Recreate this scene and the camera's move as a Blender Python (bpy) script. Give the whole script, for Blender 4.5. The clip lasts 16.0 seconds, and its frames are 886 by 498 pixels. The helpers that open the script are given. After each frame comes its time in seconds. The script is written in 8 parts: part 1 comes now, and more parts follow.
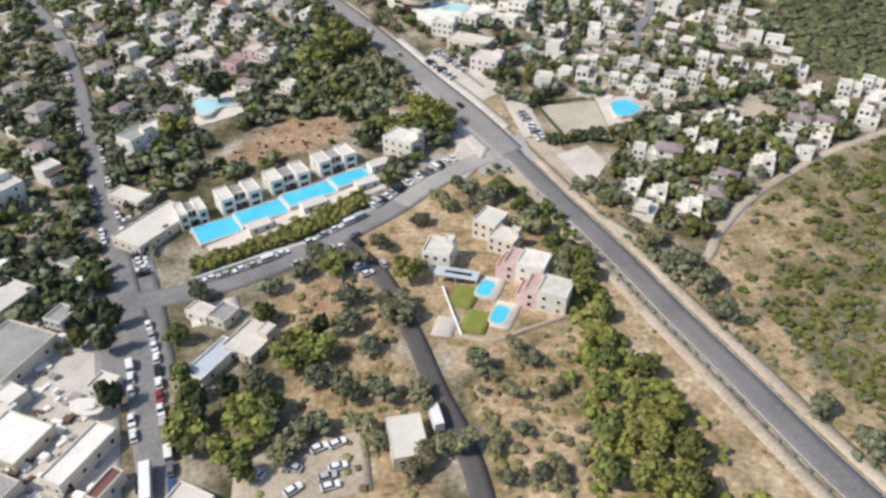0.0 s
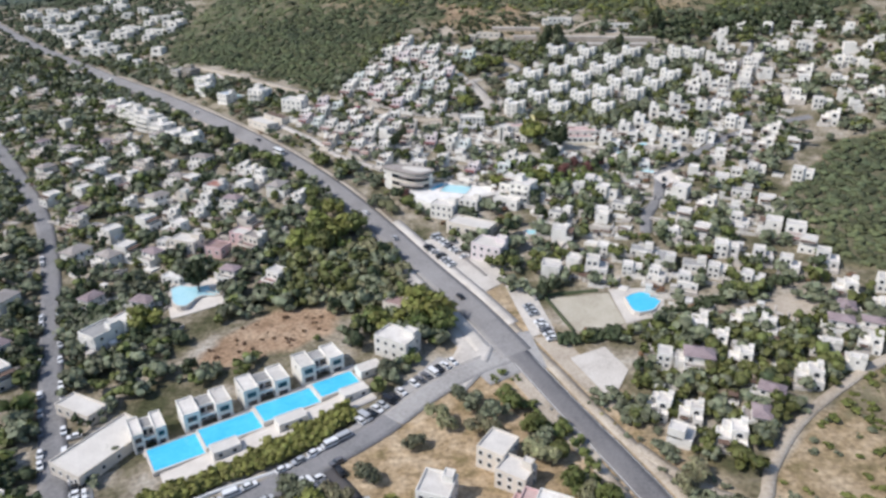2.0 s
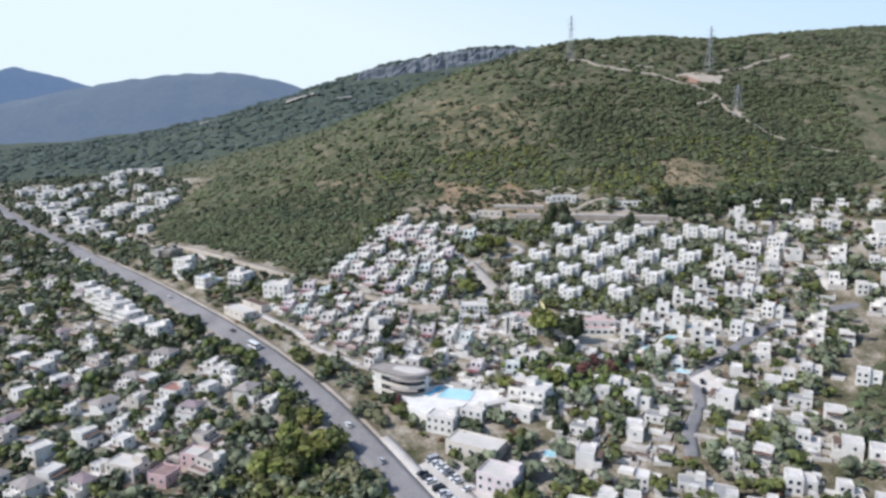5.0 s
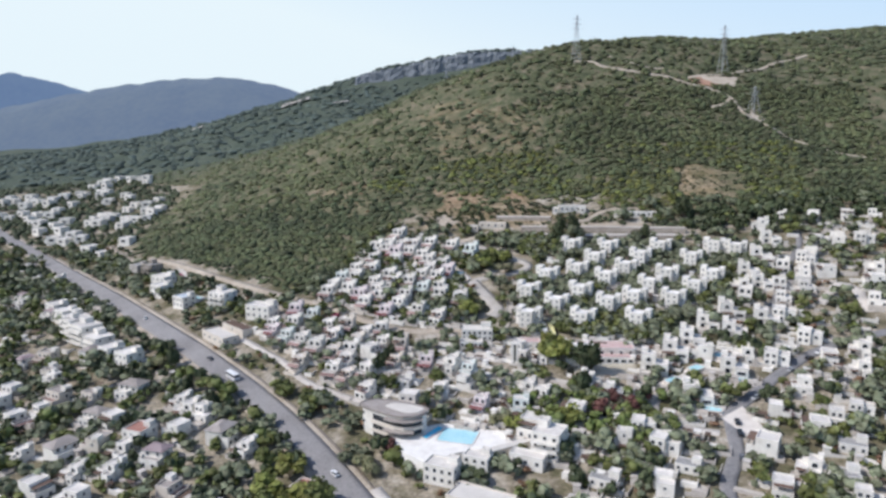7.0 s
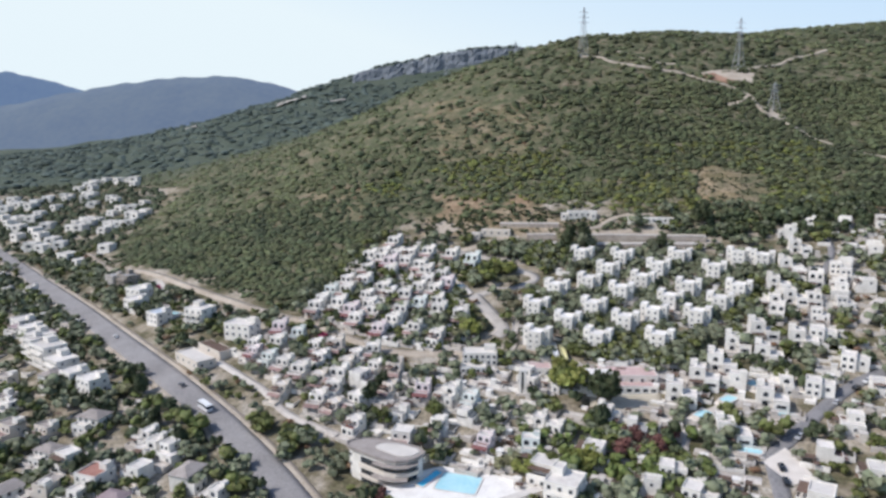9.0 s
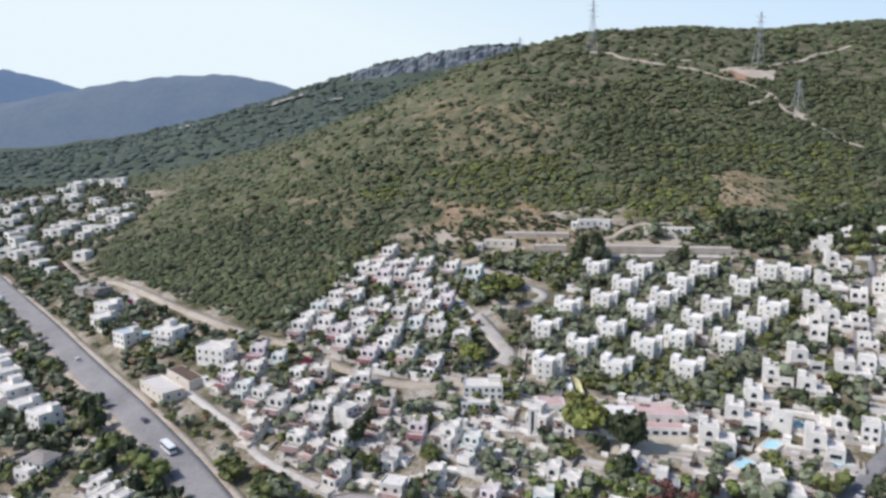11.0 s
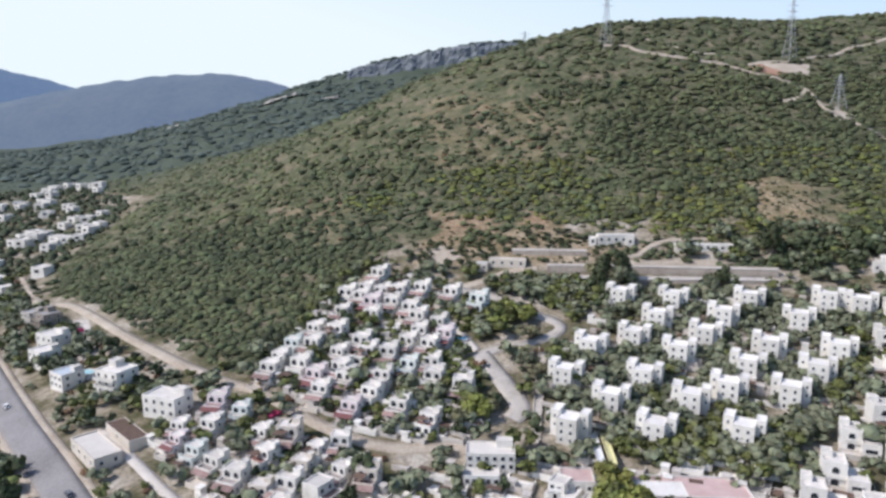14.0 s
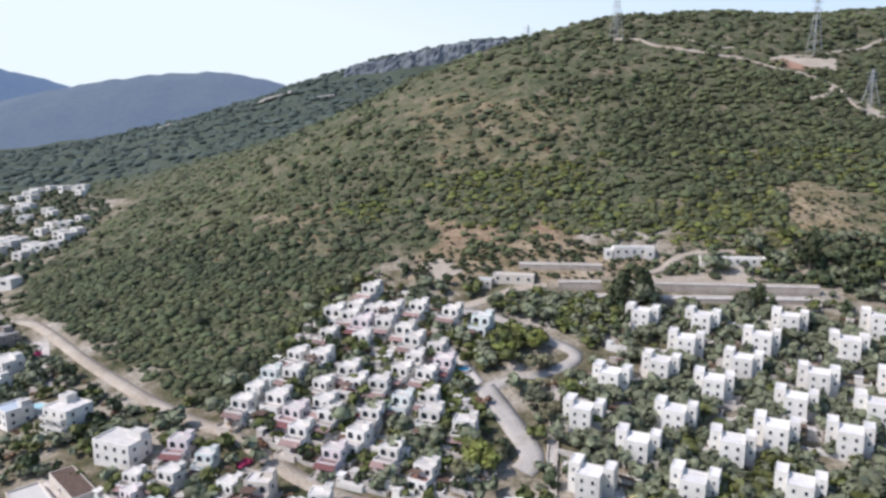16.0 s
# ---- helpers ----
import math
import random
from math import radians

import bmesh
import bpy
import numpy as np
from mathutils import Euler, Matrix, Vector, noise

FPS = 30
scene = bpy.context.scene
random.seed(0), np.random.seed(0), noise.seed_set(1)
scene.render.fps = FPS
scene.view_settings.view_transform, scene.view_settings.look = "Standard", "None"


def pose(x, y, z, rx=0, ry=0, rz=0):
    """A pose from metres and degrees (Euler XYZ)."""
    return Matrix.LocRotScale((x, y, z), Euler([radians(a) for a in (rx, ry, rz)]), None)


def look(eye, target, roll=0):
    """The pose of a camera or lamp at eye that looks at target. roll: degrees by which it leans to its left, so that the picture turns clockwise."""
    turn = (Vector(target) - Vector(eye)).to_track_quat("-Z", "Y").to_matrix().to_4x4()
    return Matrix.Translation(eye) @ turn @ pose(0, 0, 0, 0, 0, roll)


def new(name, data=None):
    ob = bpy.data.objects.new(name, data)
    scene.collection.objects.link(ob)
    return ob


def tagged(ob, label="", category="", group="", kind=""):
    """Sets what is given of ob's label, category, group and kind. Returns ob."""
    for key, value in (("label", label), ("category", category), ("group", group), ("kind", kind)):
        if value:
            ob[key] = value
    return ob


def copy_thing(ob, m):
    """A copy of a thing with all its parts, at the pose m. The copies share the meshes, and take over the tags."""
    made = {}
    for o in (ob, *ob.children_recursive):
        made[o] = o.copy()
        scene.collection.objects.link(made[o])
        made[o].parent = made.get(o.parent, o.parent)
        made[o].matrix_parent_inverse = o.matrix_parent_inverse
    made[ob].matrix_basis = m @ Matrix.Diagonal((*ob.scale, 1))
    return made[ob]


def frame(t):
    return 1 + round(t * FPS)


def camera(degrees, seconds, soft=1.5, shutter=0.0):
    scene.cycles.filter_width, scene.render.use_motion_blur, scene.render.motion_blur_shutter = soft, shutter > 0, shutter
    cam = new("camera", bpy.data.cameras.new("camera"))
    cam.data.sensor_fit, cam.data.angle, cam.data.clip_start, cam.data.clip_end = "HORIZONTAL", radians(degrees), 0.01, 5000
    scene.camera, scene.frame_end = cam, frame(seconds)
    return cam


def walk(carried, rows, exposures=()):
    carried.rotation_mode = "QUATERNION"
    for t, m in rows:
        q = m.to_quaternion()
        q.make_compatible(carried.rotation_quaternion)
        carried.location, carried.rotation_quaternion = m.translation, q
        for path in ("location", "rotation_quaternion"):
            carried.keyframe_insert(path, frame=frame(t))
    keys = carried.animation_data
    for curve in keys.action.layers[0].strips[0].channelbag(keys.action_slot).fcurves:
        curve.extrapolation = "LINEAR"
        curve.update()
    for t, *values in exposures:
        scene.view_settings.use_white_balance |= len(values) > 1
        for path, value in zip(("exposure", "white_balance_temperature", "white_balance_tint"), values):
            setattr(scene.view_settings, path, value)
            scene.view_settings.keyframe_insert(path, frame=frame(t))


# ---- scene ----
cam = camera(64.7, 16.0, soft=2.9)
METRES, EYE, TILT, LEAN, TURN = 275.0, 148.5, -36.6, 0.0, 0.0
ROWS = [
    (0.0, 0.0, 0.0, 0.0, -0.0, 0.0, 0.0),
    (0.5, 0.0005, 0.0263, 0.0187, -0.01, 3.23, -0.02),
    (1.0, 0.001, 0.052, 0.0372, 0.0, 6.47, -0.03),
    (1.5, 0.0013, 0.0759, 0.0544, -0.01, 9.43, -0.04),
    (2.0, 0.0019, 0.1006, 0.0729, 0.02, 12.48, -0.05),
    (2.5, 0.0027, 0.1265, 0.0919, 0.05, 15.66, -0.06),
    (3.0, 0.0026, 0.1505, 0.109, 0.06, 18.56, -0.01),
    (3.5, 0.0029, 0.1747, 0.1271, 0.05, 21.4, 0.08),
    (4.0, 0.0034, 0.2005, 0.1455, 0.06, 24.43, 0.1),
    (6.5, 0.0056, 0.3265, 0.2386, 0.14, 26.29, 0.24),
    (7.0, 0.006, 0.3512, 0.2575, 0.17, 26.25, 0.28),
    (7.5, 0.0067, 0.373, 0.2742, 0.18, 26.22, 0.3),
    (8.0, 0.0073, 0.4005, 0.2944, 0.22, 26.21, 0.32),
    (8.5, 0.0081, 0.4269, 0.3139, 0.22, 26.16, 0.32),
    (9.0, 0.0087, 0.4511, 0.3317, 0.23, 26.16, 0.32),
    (11.5, 0.0124, 0.579, 0.4277, 0.22, 26.09, 0.13),
    (12.0, 0.0128, 0.6019, 0.445, 0.25, 26.06, 0.14),
    (12.5, 0.0134, 0.6269, 0.4637, 0.25, 26.04, 0.15),
    (13.0, 0.014, 0.6522, 0.4823, 0.27, 26.05, 0.15),
    (13.5, 0.0146, 0.6771, 0.5016, 0.29, 26.01, 0.2),
    (14.0, 0.0153, 0.7044, 0.5216, 0.31, 26.07, 0.2),
    (14.5, 0.016, 0.7282, 0.5398, 0.34, 26.07, 0.21),
    (15.0, 0.0166, 0.7536, 0.5584, 0.35, 26.08, 0.22),
    (15.5, 0.0167, 0.7799, 0.5781, 0.33, 26.05, 0.24),
    (16.0, 0.0173, 0.8027, 0.5959, 0.36, 25.96, 0.26),
]
walk(cam, [(t, pose(0, 0, EYE, TILT, LEAN, TURN) @ pose(METRES * x, METRES * y, METRES * z, 90 + pitch, roll, yaw)) for t, x, y, z, yaw, pitch, roll in ROWS],
     exposures=[(0.0, 0.17, 7000, 10), (2.0, 0.13, 6430, 12), (4.0, 0.15, 6150, 12), (7.0, 0.07, 6280, 13), (12.0, 0.10, 6350, 14), (16.0, 0.16, 6320, 16)])

# ---- light ----
SUN_AZ, SUN_EL = radians(256), radians(46)      # the sun stands behind the camera to its left; azimuth from north, clockwise
world = bpy.data.worlds.new("sky")
scene.world = world
world.use_nodes = True
sky = world.node_tree.nodes.new("ShaderNodeTexSky")
sky.sky_type, sky.sun_disc = "NISHITA", False
sky.sun_elevation, sky.sun_rotation = SUN_EL, SUN_AZ
sky.air_density, sky.dust_density, sky.ozone_density = 1.0, 0.8, 1.5
world.node_tree.links.new(sky.outputs[0], world.node_tree.nodes["Background"].inputs[0])
world.node_tree.nodes["Background"].inputs[1].default_value = 0.15
sun = new("sun", bpy.data.lights.new("sun", "SUN"))
sun.data.energy, sun.data.angle, sun.data.color = 3.5, radians(0.6), (1.0, 0.96, 0.90)
toward = Vector((math.sin(SUN_AZ) * math.cos(SUN_EL), math.cos(SUN_AZ) * math.cos(SUN_EL), math.sin(SUN_EL)))
sun.matrix_world = look((0, 0, 600), Vector((0, 0, 600)) - toward)

# ---- materials ----


def material(name, colors, rough=0.8, scale=0.5, fine=6.0, bump=0.0, vary=0.0, metal=0.0, island=0.0, spec=0.3):
    """A surface with two scales of noise between two or three colours, fine relief, and a shade that differs from piece to piece."""
    m = bpy.data.materials.new(name)
    m.use_nodes = True
    n, l = m.node_tree.nodes, m.node_tree.links
    bsdf = n["Principled BSDF"]
    geo = n.new("ShaderNodeNewGeometry")
    n1, n2 = n.new("ShaderNodeTexNoise"), n.new("ShaderNodeTexNoise")
    n1.inputs["Scale"].default_value, n1.inputs["Detail"].default_value = scale, 6
    n2.inputs["Scale"].default_value, n2.inputs["Detail"].default_value = fine, 4
    add = n.new("ShaderNodeMath")
    add.operation = "ADD"
    half = n.new("ShaderNodeMath")
    half.operation, half.inputs[1].default_value = "MULTIPLY", 0.5
    for nd in (n1, n2):
        l.new(geo.outputs["Position"], nd.inputs["Vector"])
    l.new(n1.outputs[0], add.inputs[0])
    l.new(n2.outputs[0], add.inputs[1])
    l.new(add.outputs[0], half.inputs[0])
    ramp = n.new("ShaderNodeValToRGB")
    ramp.color_ramp.elements[0].position, ramp.color_ramp.elements[1].position = 0.36, 0.64
    ramp.color_ramp.elements[0].color, ramp.color_ramp.elements[1].color = (*colors[0], 1), (*colors[-1], 1)
    if len(colors) > 2:
        ramp.color_ramp.elements.new(0.5).color = (*colors[1], 1)
    l.new(half.outputs[0], ramp.inputs[0])
    out = ramp.outputs[0]
    for amount, source in ((vary, "object"), (island, "island")):
        if amount:
            if source == "object":
                rnd = n.new("ShaderNodeObjectInfo").outputs["Random"]
            else:
                rnd = geo.outputs["Random Per Island"]
            span = n.new("ShaderNodeMapRange")
            span.inputs["To Min"].default_value, span.inputs["To Max"].default_value = 1 - amount * (2.2 if name == "lime_plaster" else 1), 1 + amount * (0.3 if name == "lime_plaster" else 1)
            l.new(rnd, span.inputs[0])
            hsv = n.new("ShaderNodeHueSaturation")
            l.new(span.outputs[0], hsv.inputs["Value"])
            if amount > 0.2:
                hue = n.new("ShaderNodeMapRange")
                hue.inputs["To Min"].default_value, hue.inputs["To Max"].default_value = 0.485, 0.515
                l.new(rnd, hue.inputs[0])
                l.new(hue.outputs[0], hsv.inputs["Hue"])
            l.new(out, hsv.inputs["Color"])
            out = hsv.outputs[0]
    l.new(out, bsdf.inputs["Base Color"])
    bsdf.inputs["Roughness"].default_value, bsdf.inputs["Metallic"].default_value = rough, metal
    bsdf.inputs["Specular IOR Level"].default_value = spec
    if bump:
        b = n.new("ShaderNodeBump")
        b.inputs["Strength"].default_value, b.inputs["Distance"].default_value = min(bump, 1), bump
        l.new(n2.outputs[0], b.inputs["Height"])
        l.new(b.outputs[0], bsdf.inputs["Normal"])
    return m


WHITE = material("lime_plaster", [(0.64, 0.606, 0.545), (0.785, 0.752, 0.688), (0.84, 0.808, 0.748)], 0.75, 0.25, 2.2, 0.02, 0.08)
CREAM = material("cream_plaster", [(0.58, 0.52, 0.44), (0.68, 0.62, 0.54)], 0.8, 0.25, 2.0, 0.02, 0.06)
ROSE = material("pale_rose_plaster", [(0.64, 0.555, 0.55), (0.74, 0.665, 0.655)], 0.8, 0.25, 2.0, 0.02, 0.08)
MINT = material("pale_mint_plaster", [(0.60, 0.645, 0.61), (0.69, 0.73, 0.69)], 0.8, 0.25, 2.0, 0.02, 0.08)
PINK = material("pink_plaster", [(0.62, 0.42, 0.40), (0.70, 0.52, 0.50)], 0.8, 0.25, 2.0, 0.02, 0.06)
ROOF = material("roof_screed", [(0.50, 0.465, 0.42), (0.63, 0.59, 0.54), (0.71, 0.675, 0.62)], 0.85, 0.35, 2.5, 0.03, 0.14)
ROOF_PALE = material("pale_roof_screed", [(0.55, 0.51, 0.46), (0.68, 0.64, 0.58)], 0.85, 0.2, 1.8, 0.03, 0.05)
ROOF_WHITE = material("white_roof_paint", [(0.64, 0.61, 0.565), (0.76, 0.73, 0.68), (0.81, 0.785, 0.74)], 0.8, 0.3, 2.0, 0.03, 0.1)
ROOF_GREY = material("grey_roof_felt", [(0.22, 0.22, 0.21), (0.32, 0.31, 0.30), (0.38, 0.37, 0.35)], 0.9, 0.15, 1.5, 0.03, 0.12)
ROOF_BROWN = material("grey_brown_roof", [(0.24, 0.21, 0.19), (0.32, 0.285, 0.26), (0.38, 0.34, 0.31)], 0.85, 0.3, 2.5, 0.03, 0.08)
ROOF_MAUVE = material("faded_mauve_tiles", [(0.20, 0.155, 0.16), (0.29, 0.225, 0.23), (0.34, 0.28, 0.28)], 0.85, 0.3, 3.0, 0.04, 0.1)
SLIDE_CREAM = material("cream_yellow_fibreglass", [(0.62, 0.58, 0.30), (0.72, 0.68, 0.38)], 0.4, 0.3, 2.0)
ROOF_BLUE = material("blue_grey_sheet", [(0.42, 0.47, 0.52), (0.52, 0.57, 0.62)], 0.5, 0.3, 3.0, 0.02)
TERRACOTTA = material("terracotta_tiles", [(0.28, 0.13, 0.10), (0.38, 0.19, 0.15), (0.44, 0.25, 0.20)], 0.8, 0.5, 5.0, 0.05, 0.16)
BROWNTILE = material("brown_mauve_tiles", [(0.20, 0.13, 0.115), (0.28, 0.19, 0.17), (0.34, 0.24, 0.22)], 0.85, 0.5, 5.0, 0.05, 0.2)
PINKROOF = material("faded_rose_tiles", [(0.48, 0.33, 0.30), (0.60, 0.45, 0.42)], 0.85, 0.3, 4.0, 0.05, 0.08)
PANE = material("dark_window_glass", [(0.020, 0.024, 0.030), (0.035, 0.042, 0.050)], 0.12, 0.5, 2.0, spec=0.6)
FRAME = material("white_window_frame", [(0.66, 0.66, 0.65), (0.76, 0.76, 0.75)], 0.5, 1.0, 6.0)
SHADE_CLOTH = material("dark_timber", [(0.10, 0.065, 0.05), (0.18, 0.12, 0.09)], 0.8, 1.0, 8.0, 0.02, 0.2)
ASPHALT = material("sunbleached_asphalt", [(0.135, 0.130, 0.132), (0.175, 0.168, 0.168), (0.20, 0.192, 0.19)], 0.9, 0.07, 1.2, 0.02)
ASPHALT_DARK = material("newer_asphalt", [(0.075, 0.07, 0.07), (0.11, 0.10, 0.10)], 0.9, 0.1, 1.4, 0.02)
ASPHALT_PALE = material("pale_worn_asphalt", [(0.19, 0.18, 0.176), (0.25, 0.238, 0.232), (0.30, 0.287, 0.278)], 0.9, 0.07, 1.2, 0.02)
ASPHALT_WORN = material("dusty_worn_asphalt", [(0.27, 0.255, 0.24), (0.34, 0.325, 0.31), (0.40, 0.38, 0.36)], 0.9, 0.08, 1.0, 0.02)
ASPHALT_STREET = material("street_asphalt", [(0.15, 0.148, 0.15), (0.21, 0.205, 0.205), (0.25, 0.24, 0.24)], 0.9, 0.08, 1.0, 0.02)
PAVING = material("pale_paving", [(0.40, 0.36, 0.32), (0.52, 0.48, 0.43), (0.60, 0.56, 0.51)], 0.9, 0.12, 1.6, 0.02)
DUST = material("dusty_verge", [(0.30, 0.25, 0.19), (0.41, 0.35, 0.28), (0.50, 0.44, 0.36)], 0.95, 0.08, 1.2, 0.05)
DECK = material("stone_deck", [(0.56, 0.51, 0.45), (0.68, 0.63, 0.57)], 0.7, 0.3, 3.0, 0.01)
PALE_WATER = material("shallow_pool_water", [(0.36, 0.66, 0.72), (0.50, 0.76, 0.80)], 0.05, 0.15, 0.8, 0.01, spec=0.5)
WATER = material("pool_water", [(0.06, 0.50, 0.74), (0.10, 0.60, 0.82)], 0.04, 0.15, 0.8, 0.01, spec=0.5)
LAWN = material("lawn", [(0.145, 0.175, 0.035), (0.22, 0.245, 0.06)], 0.9, 0.3, 4.0, 0.03)
PAINT_LINE = material("road_paint", [(0.55, 0.55, 0.53), (0.72, 0.72, 0.70)], 0.7, 0.5, 3.0)
STEEL = material("galvanised_steel", [(0.42, 0.43, 0.45), (0.54, 0.55, 0.57)], 0.6, 1.0, 6.0, metal=0.2)
SAND = material("sandy_court", [(0.34, 0.30, 0.23), (0.43, 0.39, 0.31), (0.48, 0.44, 0.36)], 0.9, 0.12, 1.6, 0.02)
ROCK = material("grey_rock", [(0.09, 0.10, 0.10), (0.15, 0.155, 0.15), (0.22, 0.215, 0.205)], 0.9, 0.05, 0.4, 0.5)
RED_EARTH = material("red_earth", [(0.24, 0.14, 0.10), (0.33, 0.20, 0.14), (0.40, 0.26, 0.19)], 0.95, 0.1, 1.2, 0.05)
STONE = material("rubble_stone", [(0.20, 0.17, 0.14), (0.30, 0.26, 0.22), (0.38, 0.34, 0.29)], 0.95, 0.25, 2.2, 0.06)
MAROON = material("maroon_sheet", [(0.15, 0.062, 0.058), (0.21, 0.09, 0.085)], 0.6, 0.5, 3.0)
CONCRETE = material("weathered_concrete", [(0.33, 0.30, 0.26), (0.43, 0.395, 0.35), (0.49, 0.455, 0.41)], 0.9, 0.2, 1.5, 0.03)
BARK = material("bark", [(0.10, 0.075, 0.055), (0.17, 0.13, 0.10)], 0.9, 2.0, 9.0, 0.05)
LEAF_OLIVE = material("olive_leaves", [(0.105, 0.115, 0.068), (0.18, 0.188, 0.118)], 0.7, 0.06, 1.0, 0.0, 0.22, island=0.35)
LEAF_THICKET = material("sunlit_thicket_leaves", [(0.14, 0.152, 0.034), (0.225, 0.228, 0.062)], 0.7, 0.06, 1.0, 0.0, 0.22, island=0.35)
LEAF_DRY = material("dusty_olive_leaves", [(0.15, 0.145, 0.075), (0.235, 0.22, 0.125)], 0.75, 0.06, 1.0, 0.0, 0.22, island=0.35)
LEAF_GREEN = material("green_leaves", [(0.078, 0.096, 0.025), (0.148, 0.160, 0.050)], 0.65, 0.06, 1.0, 0.0, 0.22, island=0.35)
# leaf greens with a little extra blue for haze on the hillside
LEAF_SCRUB = material("maquis_leaves", [(0.062, 0.075, 0.043), (0.090, 0.104, 0.051), (0.130, 0.138, 0.060)], 0.85, 0.012, 0.5, 0.25, 0.0, island=0.45)
LEAF_KNOLL = material("knoll_shrub_leaves", [(0.075, 0.09, 0.024), (0.125, 0.135, 0.036), (0.17, 0.165, 0.05)], 0.8, 0.03, 0.6, 0.2, 0.0, island=0.4)
# the blue in these leaves stands for haze over the ridge behind
LEAF_RIDGE_HAZE = material("hazed_ridge_leaves", [(0.055, 0.076, 0.064), (0.088, 0.112, 0.094)], 0.9, 0.008, 0.1, 0.3, 0.0, island=0.35)
# here too the blue is raised slightly for haze
LEAF_FOOT = material("foothill_leaves", [(0.050, 0.062, 0.035), (0.074, 0.088, 0.043), (0.110, 0.118, 0.050)], 0.85, 0.02, 0.6, 0.25, 0.0, island=0.45)
LEAF_UPPER = material("dark_maquis_leaves", [(0.054, 0.064, 0.036), (0.080, 0.092, 0.044), (0.116, 0.121, 0.057)], 0.85, 0.014, 0.5, 0.25, 0.0, island=0.5)
LEAF_PINE = material("dark_pine_needles", [(0.045, 0.060, 0.028), (0.08, 0.096, 0.046)], 0.75, 0.1, 1.2, 0.0, 0.2, island=0.3)
LEAF_RED = material("maroon_leaves", [(0.085, 0.035, 0.032), (0.15, 0.065, 0.055)], 0.7, 0.06, 1.0, 0.0, 0.2, island=0.3)
FLOWER = material("bougainvillea", [(0.30, 0.03, 0.09), (0.45, 0.06, 0.16)], 0.7, 0.3, 3.0, 0.0, 0.2, island=0.3)
DRYGRASS = material("yellowed_grass", [(0.15, 0.125, 0.05), (0.22, 0.19, 0.085), (0.30, 0.255, 0.14)], 0.9, 0.2, 2.0, 0.0, 0.0, island=0.3)
DRYBUSH = material("dry_russet_leaves", [(0.13, 0.075, 0.045), (0.20, 0.12, 0.07)], 0.8, 0.2, 2.0, 0.0, 0.2, island=0.3)
TYRE = material("tyre_rubber", [(0.015, 0.015, 0.015), (0.03, 0.03, 0.03)], 0.85, 3.0, 9.0)
CAR_PAINTS = [material("car_paint_" + k, [c, tuple(v * 1.08 for v in c)], 0.25, 1.0, 4.0, spec=0.6) for k, c in (
    ("white", (0.74, 0.74, 0.73)), ("silver", (0.42, 0.43, 0.44)), ("black", (0.02, 0.02, 0.022)), ("blue", (0.04, 0.08, 0.20)), ("red", (0.30, 0.03, 0.03)), ("grey", (0.14, 0.14, 0.15)))]

# ---- shapes ----


